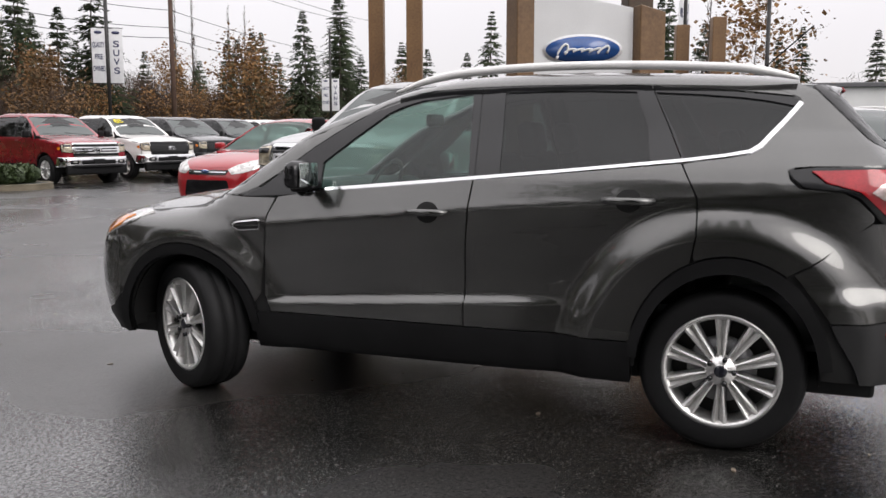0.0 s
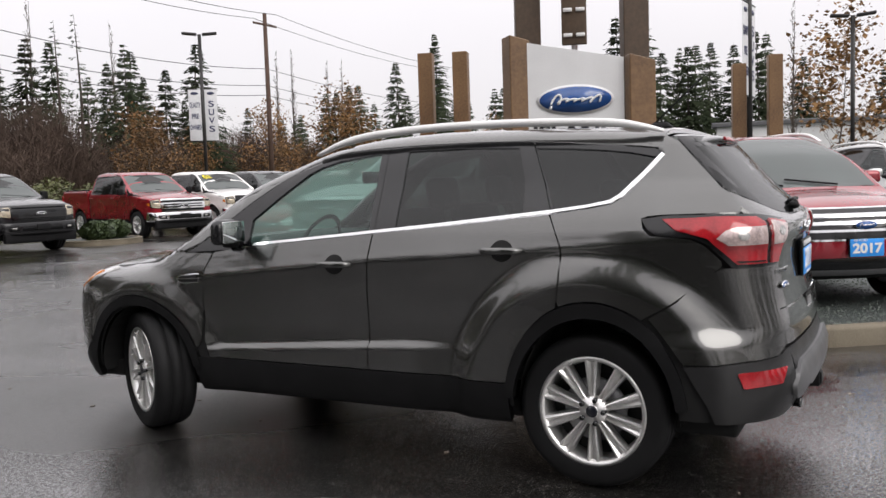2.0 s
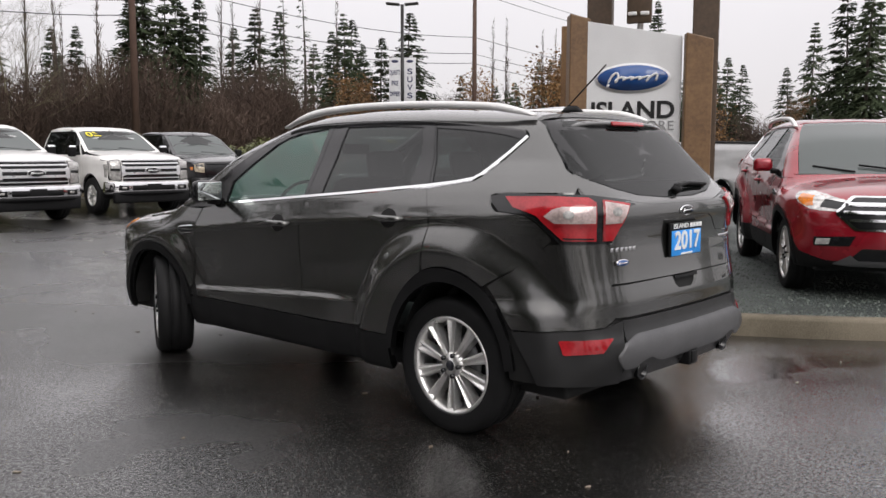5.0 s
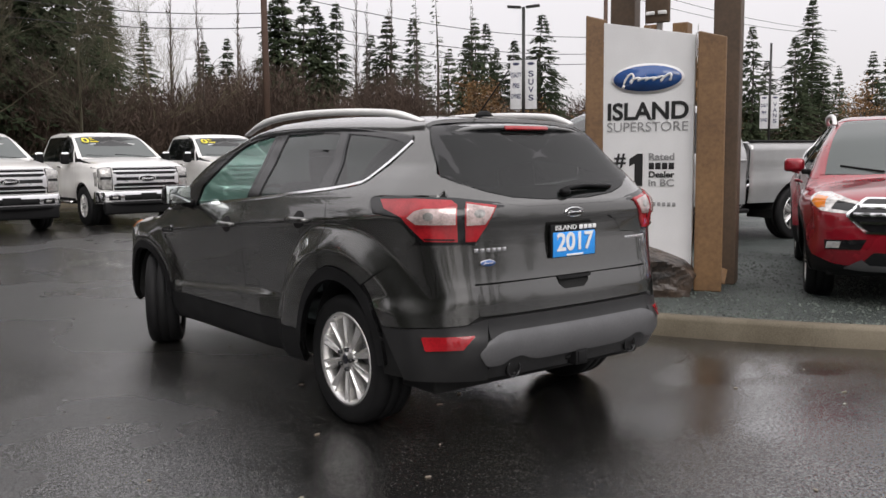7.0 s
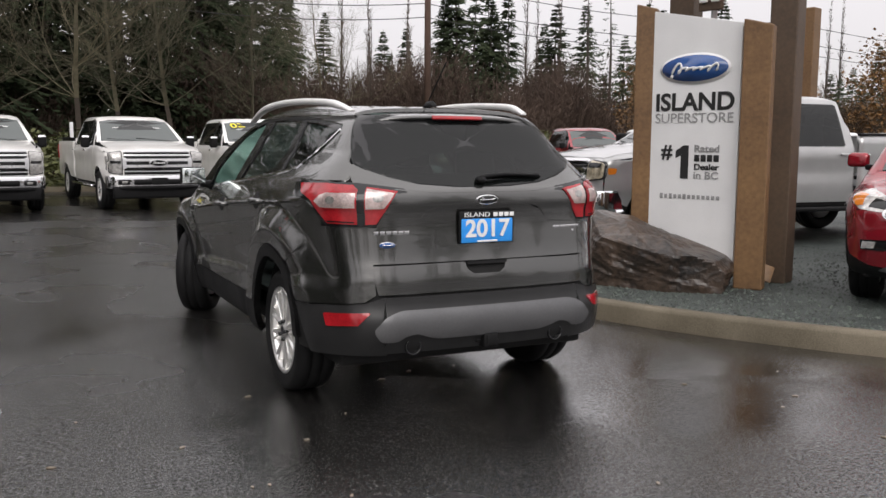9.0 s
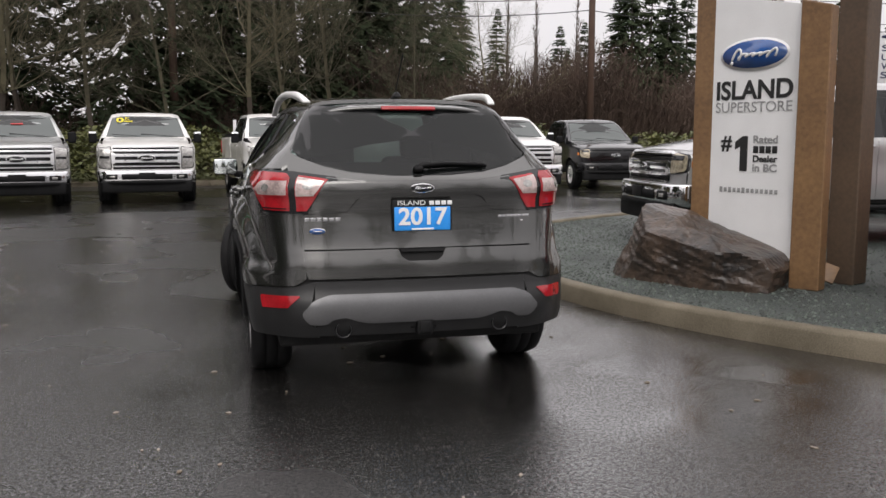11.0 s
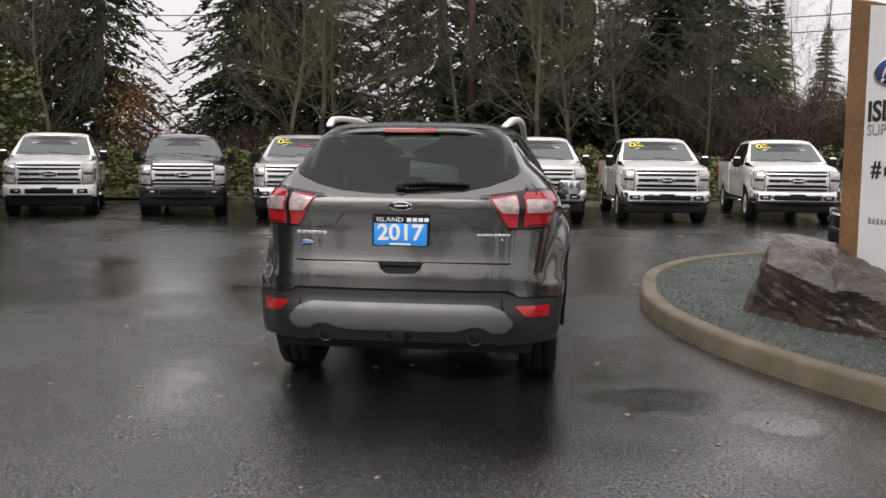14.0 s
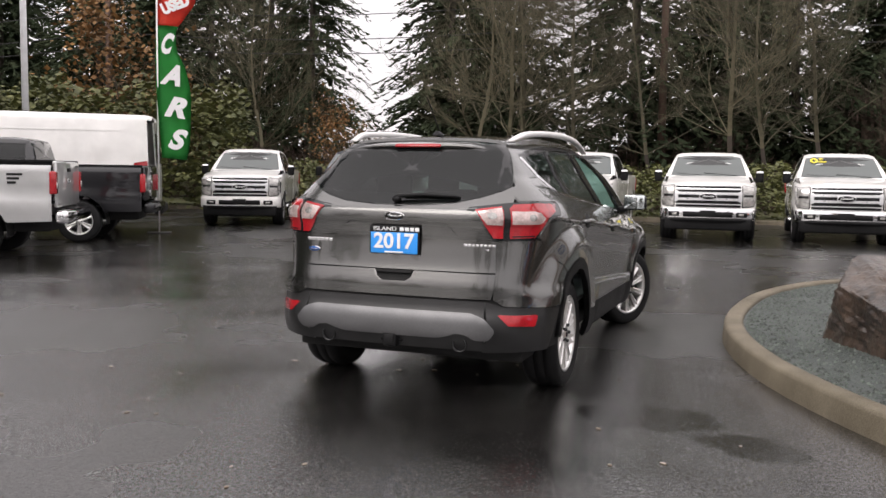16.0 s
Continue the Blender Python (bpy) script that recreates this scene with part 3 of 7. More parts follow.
    skid = rounded([(-0.645, 0.47), (-0.585, 0.53), (-0.50, 0.562), (0.50, 0.562), (0.585, 0.53), (0.645, 0.47), (0.60, 0.418), (0.52, 0.42), (0.49, 0.445), (0.42, 0.455), (0.36, 0.435), (0.30, 0.422), (-0.30, 0.422), (-0.36, 0.435), (-0.42, 0.455), (-0.49, 0.445), (-0.52, 0.42), (-0.60, 0.418)], 0.025)
    part("skid_plate", b.panel("rear", skid, 0.022, 0.05, 0.05), SATIN_SILVER, car, "satin silver plastic bumper insert")
    for sx in (-1, 1):
        tip = lathe([(0.036, 0.12), (0.043, 0.0), (0.046, -0.006), (0.043, -0.012), (0.036, -0.008), (0.034, 0.12), (0.0, 0.12)], 28)
        bmesh.ops.rotate(tip, verts=tip.verts[:], cent=(0, 0, 0), matrix=Matrix.Rotation(radians(90), 3, "Z"))
        bmesh.ops.translate(tip, verts=tip.verts[:], vec=(sx * 0.43, -2.155, 0.375))
        part("exhaust_tip", tip, GLOSS_BLACK, car)
    bisided(b, "reflector", "rear_corner", [(33.2, 0.487), (43.2, 0.499), (46.2, 0.553), (45.9, 0.558), (31.8, 0.552), (31.5, 0.546), (32.7, 0.49)], RED_LENS, car, 0.012, 0.015)
    hitch = box((0.085, 0.16, 0.085), (0, -2.13, 0.38), 0.008)
    hitch = box((0.06, 0.01, 0.06), (0, -2.212, 0.38), 0.004, bm=hitch)
    hitch = tube([(-0.07, -2.16, 0.375), (0.07, -2.16, 0.375)], 0.01, 8, hitch)
    hitch = box((0.62, 0.06, 0.05), (0, -2.05, 0.36), 0.01, bm=hitch)
    part("tow_hitch", hitch, CLADDING, car)
    # tailgate
    lower = [(-0.625, 0.79), (-0.62, 0.70), (-0.605, 0.645), (0.605, 0.645), (0.62, 0.70), (0.625, 0.79), (0.13, 0.794), (0.115, 0.755), (0.08, 0.73), (-0.08, 0.73), (-0.115, 0.755), (-0.13, 0.794)]
    part("tailgate_lower", b.panel("rear", lower, g, 0.03, 0.03), paint_mat, car)
    upper = [(-0.655, 0.978), (-0.63, 0.80), (0.63, 0.80), (0.655, 0.978), (0.40, 0.99), (0.335, 1.06), (0.28, 1.08), (-0.28, 1.08), (-0.335, 1.06), (-0.40, 0.99)]
    part("tailgate_middle", b.panel("rear", upper, g, 0.03, 0.03), paint_mat, car)
    part("handle_recess", b.panel("rear", rounded([(-0.13, 0.795), (-0.11, 0.73), (0.11, 0.73), (0.13, 0.795)], 0.02), -0.03, 0.0), DARK, car)
    part("tailgate_handle", b.panel("rear", [(-0.12, 0.793), (-0.115, 0.778), (0.115, 0.778), (0.12, 0.793)], 0.01, 0.03), CLADDING, car)
    band = [(-0.60, 0.982), (-0.40, 0.994), (-0.34, 1.066), (-0.28, 1.086), (0.28, 1.086), (0.34, 1.066), (0.40, 0.994), (0.60, 0.982), (0.50, 1.172), (0.30, 1.150), (-0.30, 1.150), (-0.50, 1.172)]
    part("tailgate_band", b.panel("rear", band, g + 0.003, 0.03, 0.03), paint_mat, car)
    ledge = [(-0.69, 1.205), (-0.60, 1.19), (-0.50, 1.176), (-0.30, 1.154), (0.30, 1.154), (0.50, 1.176), (0.60, 1.19), (0.69, 1.205), (0.69, 1.265), (0.66, 1.297), (0.62, 1.271), (0.5, 1.226), (0.36, 1.194), (0.15, 1.177), (-0.15, 1.177), (-0.36, 1.194), (-0.5, 1.226), (-0.62, 1.271), (-0.66, 1.297), (-0.69, 1.265)]
    part("tailgate_ledge", b.panel("rear", ledge, g, 0.03, 0.03), paint_mat, car)
    win = [(-0.657, 1.305), (-0.62, 1.277), (-0.5, 1.232), (-0.36, 1.2), (-0.15, 1.183), (0.15, 1.183), (0.36, 1.2), (0.5, 1.232), (0.62, 1.277), (0.657, 1.305), (0.63, 1.385), (0.575, 1.515), (0.54, 1.552), (-0.54, 1.552), (-0.575, 1.515), (-0.63, 1.385)]
    pane = part("rear_window", b.panel("rear", win, g, 0.006, 0.06), BACK_GLASS, car, "dark tinted rear window")
    pane.visible_shadow = False
    # side of the tailgate and pillar
    pill = [(-1.682, 1.527), (-1.78, 1.424), (-1.878, 1.322), (-1.93, 1.29), (-1.955, 1.30), (-1.90, 1.39), (-1.82, 1.48), (-1.76, 1.545), (-1.71, 1.553), (-1.66, 1.55)]
    bisided(b, "tailgate_pillar", "side", pill, GLOSS_BLACK, car, g, 0.03, 0.04)
    sb = bmesh.new()
    rows = []
    for i in range(25):
        x = -0.565 + 1.13 * i / 24
        ye = -1.80 + 0.085 * (abs(x) / 0.565) ** 2.5
        ys_ = np.array([-1.612, -1.66, -1.71])
        zs_ = b.top(np.full(3, x), ys_) - 0.02 - 0.055 * (abs(x) / 0.565) ** 6
        zt = float(zs_[2])
        rows.append([sb.verts.new(q) for q in [(x, float(ys_[q]), float(zs_[q])) for q in range(2)] + [(x, ye + 0.035, zt - 0.006), (x, ye + 0.006, zt - 0.013), (x, ye, zt - 0.022), (x, ye + 0.006, zt - 0.032), (x, ye + 0.05, zt - 0.045)]])
    for i in range(24):
        for k in range(6):
            sb.faces.new((rows[i][k], rows[i + 1][k], rows[i + 1][k + 1], rows[i][k + 1]))
    sb.faces.new(rows[0])
    sb.faces.new(rows[-1][::-1])
    bmesh.ops.recalc_face_normals(sb, faces=sb.faces[:])
    part("rear_spoiler", sb, paint_mat, car)
    stop = box((0.31, 0.014, 0.024), (0, -1.797, 1.545), 0.005, rot=Euler((radians(-35), 0, 0)).to_matrix())
    part("high_brake_light", stop, RED_LENS, car, "narrow red brake light under the spoiler")
    wy_ = lambda x, z, o: tuple(b.lay("rear", np.array([[x, z]]), o)[0][0])
    wiper = tube([wy_(-0.02, 1.20, 0.03), wy_(0.02, 1.212, 0.034), wy_(0.14, 1.222, 0.032), wy_(0.36, 1.219, 0.024)], 0.015, 8, taper=0.008)
    wiper = box((0.055, 0.05, 0.038), wy_(-0.01, 1.202, 0.02), 0.018, bm=wiper)
    wiper = tube([wy_(0.03, 1.226, 0.012), wy_(0.2, 1.230, 0.012), wy_(0.38, 1.222, 0.012)], 0.009, 6, wiper)
    part("rear_wiper", wiper, CLADDING, car)
    # tail lamps
    lamp_base = [(8.4, 1.194), (15.6, 1.207), (28, 1.208), (39.8, 1.203), (54.6, 1.174), (56.0, 1.158), (46.2, 0.986), (31.3, 0.988), (25.0, 1.090), (21.8, 1.116), (12.5, 1.127), (9.8, 1.16)]
    red = [(14.3, 1.189), (28.7, 1.195), (39.0, 1.186), (41.0, 1.165), (41.0, 1.0), (32.2, 1.004), (27.7, 1.073), (25.0, 1.113), (17.4, 1.146)]
    clear1 = [(27.2, 1.112), (29.4, 1.138), (32.0, 1.149), (40.6, 1.151), (40.6, 1.088), (30.0, 1.086)]
    red_in = [(43.3, 1.176), (52.8, 1.158), (51.6, 1.13), (46.3, 1.0), (43.3, 0.999)]
    clear2 = [(43.6, 1.166), (51.8, 1.150), (50.3, 1.109), (48.8, 1.086), (43.6, 1.084)]
    for flip in (False, True):
        tl = part("tail_light", b.panel("rear_corner", lamp_base, 0.006, 0.03, 0.04, flip), GLOSS_BLACK, car, "red and clear wraparound tail light")
        part("red_lens", b.panel("rear_corner", red, 0.016, 0.014, 0.035, flip), RED_LENS, tl)
        part("red_lens", b.panel("rear_corner", red_in, 0.016, 0.014, 0.035, flip), RED_LENS, tl)
        part("clear_lens", b.panel("rear_corner", clear1, 0.021, 0.012, 0.03, flip), TAIL_CLEAR, tl)
        part("clear_lens", b.panel("rear_corner", clear2, 0.021, 0.012, 0.03, flip), TAIL_CLEAR, tl)
        part("lamp_bulb_cup", b.panel("rear_corner", [(33.5 + 1.4 * math.cos(k * 0.5236), 1.118 + 0.016 * math.sin(k * 0.5236)) for k in range(12)], 0.024, 0.006, 0.03, flip), HEAD_LENS, tl)
        part("lamp_bulb_cup", b.panel("rear_corner", [(47.2 + 1.6 * math.cos(k * 0.5236), 1.128 + 0.018 * math.sin(k * 0.5236)) for k in range(12)], 0.024, 0.006, 0.03, flip), HEAD_LENS, tl)
        part("lamp_rib", b.panel("rear_corner", [(32.5, 1.012), (40.2, 1.008), (40.2, 1.014), (31.9, 1.018)], 0.021, 0.006, 0.05, flip), GLOSS_BLACK, tl)
        part("lamp_rib", b.panel("rear_corner", [(30.6, 1.079), (40.6, 1.081), (40.6, 1.086), (29.9, 1.084)], 0.022, 0.006, 0.05, flip), RED_LENS, tl)
    # greenhouse
    top_edge = [(-1.62, 1.472), (-1.578, 1.500), (-1.476, 1.512), (-1.145, 1.547), (-0.79, 1.569), (-0.6, 1.577), (-0.3, 1.576), (-0.07, 1.567), (0.147, 1.538), (0.3, 1.488), (0.453, 1.405), (0.639, 1.284), (0.80, 1.165), (0.90, 1.085)]
    tz = curve([(a, c) for a, c in top_edge])
    tp = lambda y, d=0.0: (y, float(tz(y)) + d)
    fw = [belt(0.57, 0.006), belt(0.2, 0.006), belt(-0.205, 0.006), (-0.143, 1.540), (0.102, 1.511), (0.207, 1.482), (0.279, 1.448), (0.433, 1.326), (0.579, 1.208)]
    rw = [belt(-0.35, 0.006), belt(-0.65, 0.006), belt(-1.022, 0.006), (-0.989, 1.376), (-0.922, 1.534), (-0.6, 1.548), (-0.304, 1.545)]
    qw = [belt(-1.167, 0.008), (-1.326, 1.257), (-1.420, 1.275), (-1.454, 1.299), (-1.553, 1.416), (-1.589, 1.463), (-1.48, 1.487), (-1.374, 1.502), (-1.2, 1.518), (-1.009, 1.530)]
    for flip in (False, True):
        for nm, o, mt in (("front_window", fw, CLEAR_GLASS), ("rear_door_window", rw, TINT_GLASS), ("quarter_window", qw, TINT_GLASS)):
            w_ob = part(nm, b.panel("side", o, -0.006, 0.004, 0.08, flip), mt, car)
            w_ob.visible_shadow = False
    for o in ([belt(-0.205), belt(-0.232), tp(-0.18), tp(-0.13), (-0.143, 1.538)], [belt(-0.239), belt(-0.352), (-0.304, 1.545), tp(-0.3), tp(-0.187)], [belt(-1.022), belt(-1.152), tp(-0.985), tp(-0.92), (-0.922, 1.534), (-0.989, 1.376)], [belt(-1.160), belt(-1.169, 0.006), (-1.009, 1.53), tp(-1.0), tp(-0.992)],
              [belt(0.57, -0.004), belt(0.66, -0.004), (0.80, 1.05), tp(0.80), tp(0.639), tp(0.453), tp(0.3), tp(0.147), tp(-0.07), tp(-0.13), (-0.143, 1.540), (0.102, 1.511), (0.207, 1.482), (0.279, 1.448), (0.433, 1.326), (0.579, 1.208)],
              [tp(-0.3), tp(-0.6), tp(-0.92), (-0.922, 1.534), (-0.6, 1.548), (-0.304, 1.545)],
              [tp(-1.0), tp(-1.145), tp(-1.476), tp(-1.578), tp(-1.617), (-1.589, 1.463), (-1.48, 1.487), (-1.374, 1.502), (-1.2, 1.518), (-1.009, 1.530)],
              [(0.66, 1.054), (0.80, 1.045), (1.0, 1.035), (0.90, 1.085), (0.80, 1.165)]):
        bisided(b, "window_pillar", "side", o, GLOSS_BLACK, car, 0.001, 0.02, 0.08)
    # bright strip under the windows, rising at the rear
    strip = [belt(0.60, -0.011), belt(0.2, -0.011), belt(-0.6, -0.011), belt(-1.155, -0.009), (-1.327, 1.244), (-1.427, 1.261), (-1.470, 1.286), (-1.569, 1.403), (-1.622, 1.469), (-1.607, 1.479), (-1.556, 1.414), (-1.458, 1.298), (-1.421, 1.274), (-1.326, 1.256), belt(-1.155, 0.004), belt(-0.6, 0.002), belt(0.2, 0.002), belt(0.60, 0.002)]
    bisided(b, "chrome_window_trim", "side", strip, CHROME, car, 0.010, 0.014, 0.07)
    # roof
    deg = lambda y: math.degrees(math.atan2(float(tz(y)) - 1.1, 0.598)) + 0.6
    ys = [-1.58, -1.5, -1.45, -1.25, -1.0, -0.7, -0.4, -0.15, 0.05]
    roof_o = [(-1.603, 41.5), (-1.60, 40.2)] + [(y, deg(y)) for y in ys] + [(0.14, 50), (0.14, 60), (0.13, 75), (0.125, 90), (0.13, 105), (0.14, 120), (0.14, 130)] + [(y, 180 - deg(y)) for y in ys[::-1]] + [(-1.60, 139.8), (-1.603, 138.5), (-1.603, 90)]
    part("roof_panel", b.panel("roof", roof_o, g, 0.02, 0.06), paint_mat, car)
    apil = [tp(0.02, 0.006), tp(0.147, 0.005), tp(0.3, 0.005), tp(0.453, 0.005), tp(0.639, 0.005), tp(0.80, 0.006), (0.93, 1.085), (1.03, 1.045), (1.16, 1.04), (1.05, 1.115), (0.9, 1.21), (0.7, 1.345), (0.5, 1.44), (0.3, 1.52), (0.12, 1.572), (0.0, 1.586)]
    bisided(b, "windscreen_pillar", "side", apil, paint_mat, car, 0.002, 0.03, 0.06)
    for sx in (-1, 1):
        part("windscreen_pillar", b.panel("top", [(sx * 0.515, 0.145), (sx * 0.595, 0.38), (sx * 0.655, 0.65), (sx * 0.705, 0.9), (sx * 0.74, 1.13), (sx * 0.81, 1.08), (sx * 0.745, 0.8), (sx * 0.69, 0.5), (sx * 0.635, 0.25), (sx * 0.60, 0.14)], 0.001, 0.02, 0.06), paint_mat, car)
    shield = [(-0.51, 0.15), (-0.59, 0.38), (-0.65, 0.65), (-0.70, 0.9), (-0.735, 1.12), (-0.4, 1.20), (0.0, 1.23), (0.4, 1.20), (0.735, 1.12), (0.70, 0.9), (0.65, 0.65), (0.59, 0.38), (0.51, 0.15), (0.25, 0.135), (-0.25, 0.135)]
    ws = part("windscreen", b.panel("top", shield, 0.0, 0.005, 0.08), TRUCK_GLASS if front else WET_GLASS, car)
    ws.visible_shadow = False
    hood = [(-0.79, 1.13), (-0.4, 1.22), (0, 1.25), (0.4, 1.22), (0.79, 1.13), (0.80, 1.3), (0.76, 1.7), (0.65, 1.98), (0.45, 2.13), (0.2, 2.19), (-0.2, 2.19), (-0.45, 2.13), (-0.65, 1.98), (-0.76, 1.7), (-0.80, 1.3)]
    part("bonnet", b.panel("top", hood, 0.006, 0.02, 0.06), paint_mat, car)
    for flip in (False, True):
        rail = spline([(-0.548, -1.60, 1.583), (-0.565, -1.5, 1.607), (-0.585, -1.34, 1.632), (-0.60, -0.95, 1.652), (-0.605, -0.5, 1.657), (-0.605, -0.12, 1.64), (-0.605, 0.1, 1.605), (-0.61, 0.26, 1.55)], 5)
        own = bmesh.new()
        rings = []
        for i, p in enumerate(rail):
            e = min(1.0, 0.25 + 4 * min(i, len(rail) - 1 - i) / len(rail))
            hh, ww = 0.015 * e + 0.004, 0.020
            q = Vector(p)
            rings.append([own.verts.new(q + Vector(o)) for o in ((-ww, 0, -hh), (-ww, 0, hh * 0.4), (-ww * 0.4, 0, hh), (ww * 0.4, 0, hh), (ww, 0, hh * 0.4), (ww, 0, -hh))])
        for i in range(len(rings) - 1):
            for k in range(6):
                own.faces.new((rings[i][k], rings[i][(k + 1) % 6], rings[i + 1][(k + 1) % 6], rings[i + 1][k]))
        own.faces.new(rings[0])
        own.faces.new(rings[-1])
        bmesh.ops.recalc_face_normals(own, faces=own.faces[:])
        if flip:
            bmesh.ops.scale(own, vec=(-1, 1, 1), verts=own.verts[:])
            bmesh.ops.reverse_faces(own, faces=own.faces[:])
        part("roof_rail", own, BRUSHED, car, "bright aluminium roof rail")
    ant = box((0.05, 0.14, 0.035), (0, -1.45, 1.635), 0.012, taper=(0.4, 0.5))
    ant = tube([(0, -1.42, 1.645), (0, -1.66, 1.86)], 0.004, 6, ant)
    part("aerial", ant, CLADDING, car)
    # handles, mirror, badges on the sides
    for flip in (False, True):
        sx = 1 if flip else -1
        for hy, hz in ((-0.02, 0.985), (-0.945, 1.06)):
            cup = part("handle_cup", b.panel("side", [(hy + 0.055 * math.cos(k * 0.3927), hz + 0.048 * math.sin(k * 0.3927)) for k in range(16)], 0.0085, 0.006, 0.03, flip), DARK, car)
            px = float(b.lay("side", np.array([[hy, hz]]))[0][0][0])
            hb = tube([(px + 0.01, hy + 0.105, hz), (px - 0.032, hy + 0.075, hz + 0.002), (px - 0.04, hy, hz + 0.003), (px - 0.032, hy - 0.075, hz + 0.002), (px + 0.01, hy - 0.105, hz)], 0.017, 10)
            if flip:
                bmesh.ops.scale(hb, vec=(-1, 1, 1), verts=hb.verts[:])
                bmesh.ops.reverse_faces(hb, faces=hb.faces[:])
            part("door_handle", hb, paint_mat, car)
        mb = box((0.195, 0.095, 0.132), (0, 0, 0), 0.04, segments=4, taper=(0.94, 0.85))
        bmesh.ops.translate(mb, verts=mb.verts[:], vec=(-0.985, 0.615, 1.155))
        arm = box((0.12, 0.08, 0.05), (-0.86, 0.67, 1.09), 0.015)
        gl = box((0.168, 0.006, 0.112), (-0.985, 0.5615, 1.155), 0.0025)
        for bmx, nm, mt in ((mb, "door_mirror", paint_mat if front else GLOSS_BLACK), (arm, "mirror_arm", CLADDING), (gl, "mirror_glass", MIRROR)):
            if flip:
                bmesh.ops.scale(bmx, vec=(-1, 1, 1), verts=bmx.verts[:])
                bmesh.ops.reverse_faces(bmx, faces=bmx.faces[:])
            part(nm, bmx, mt, car)
        vent = rounded([(0.885, 0.872), (1.01, 0.864), (1.05, 0.892), (1.02, 0.908), (0.885, 0.922)], 0.012)
        part("wing_vent", b.panel("side", vent, 0.010, 0.01, 0.04, flip), CHROME, car)
        part("vent_slot", b.panel("side", rounded([(0.891, 0.878), (1.005, 0.871), (1.037, 0.892), (1.012, 0.902), (0.891, 0.915)], 0.004), 0.013, 0.004, 0.05, flip), DARK, car)
        part("vent_bar", b.panel("side", [(0.891, 0.893), (1.03, 0.889), (1.03, 0.893), (0.891, 0.899)], 0.016, 0.004, 0.05, flip), CHROME, car)
        # headlamp seen from the side
        hl = [(12, 0.93), (20, 0.938), (34, 0.912), (50, 0.862), (61, 0.805), (59, 0.785), (46, 0.775), (32, 0.79), (22, 0.845), (14, 0.905)]
        lamp = part("headlight", b.panel("front_corner", hl, 0.008, 0.03, 0.04, flip), CLEAR_LENS, car, "clear headlight with amber corner")
        part("turn_signal", b.panel("front_corner", [(19, 0.91), (29, 0.897), (33, 0.82), (29, 0.81), (22, 0.855)], 0.012, 0.01, 0.03, flip), AMBER_LENS, lamp)
        part("headlight_projector", b.panel("front_corner", [(37, 0.872), (47, 0.85), (55, 0.825), (54, 0.80), (46, 0.795), (37, 0.81)], 0.011, 0.01, 0.03, flip), GLOSS_BLACK, lamp)
    # front end
    nose_p = [(20, 0.70), (24, 0.835), (30, 0.78), (61, 0.775), (61, 0.34), (40, 0.36), (26, 0.42), (21, 0.5)]
    bisided(b, "front_bumper_corner", "front_corner", nose_p, paint_mat, car, g, 0.02)
    bisided(b, "front_bumper_cladding", "front_corner", [(18, 0.28), (20.5, 0.49), (26, 0.415), (40, 0.355), (61, 0.335), (61, 0.27), (40, 0.27)], CLADDING, car, 0.006, 0.02)
    part("front_bumper", b.panel("front", [(-0.62, 0.30), (-0.62, 0.36), (0.62, 0.36), (0.62, 0.30)], 0.004, 0.02), CLADDING, car)
    part("front_bumper", b.panel("front", [(-0.62, 0.36), (0.62, 0.36), (0.62, 0.64), (-0.62, 0.64)], g, 0.02), paint_mat, car)
    part("lower_grille", b.panel("front", rounded([(-0.52, 0.355), (-0.42, 0.47), (0.42, 0.47), (0.52, 0.355)], 0.02), 0.010, 0.02), GLOSS_BLACK, car)
    grille = rounded([(-0.46, 0.885), (-0.605, 0.765), (-0.46, 0.635), (0.46, 0.635), (0.605, 0.765), (0.46, 0.885)], 0.03)
    part("grille_surround", b.panel("front", [(x * 1.045, 0.762 + (z - 0.762) * 1.13) for x, z in grille], 0.012, 0.02), CHROME, car)
    gr = part("grille", b.panel("front", grille, 0.018, 0.02), GLOSS_BLACK, car)
    for z0, hw in ((0.705, 0.52), (0.765, 0.565), (0.825, 0.52)):
        part("grille_bar", b.panel("front", rounded([(-hw, z0 - 0.01), (hw, z0 - 0.01), (hw, z0 + 0.01), (-hw, z0 + 0.01)], 0.008), 0.036, 0.02), CHROME, gr)
    if front:
        part("skid_bar", b.panel("front", [(-0.62, 0.335), (-0.50, 0.41), (-0.44, 0.365), (0.44, 0.365), (0.50, 0.41), (0.62, 0.335), (0.5, 0.325), (-0.5, 0.325)], 0.022, 0.02), SATIN_SILVER, car)
        bisided(b, "fog_light_surround", "front_corner", [(36, 0.555), (57, 0.575), (54, 0.49), (36, 0.48)], GLOSS_BLACK, car, 0.010, 0.02, 0.04)
        bisided(b, "fog_light", "front_corner", [(38, 0.545), (45, 0.55), (44, 0.50), (37, 0.49)], CLEAR_LENS, car, 0.018, 0.02, 0.04)
        oval_badge(car, pose(0, 2.268, 0.757, 0, 0, 180), 0.2)
        wip = tube([(-0.3, 1.21, 1.10), (0.2, 1.12, 1.16)], 0.01, 6)
        wip = tube([(0.25, 1.20, 1.10), (0.6, 1.05, 1.15)], 0.01, 6, wip)
        part("windscreen_wiper", wip, CLADDING, car)
        pl = part("plate", box((0.305, 0.006, 0.155), (0, 2.278, 0.56), 0.002), PLATE_BLUE, car, "blue dealer plate reading 2017")
        part("plate_holder", box((0.32, 0.01, 0.17), (0, 2.268, 0.565), 0.004), CLADDING, car)
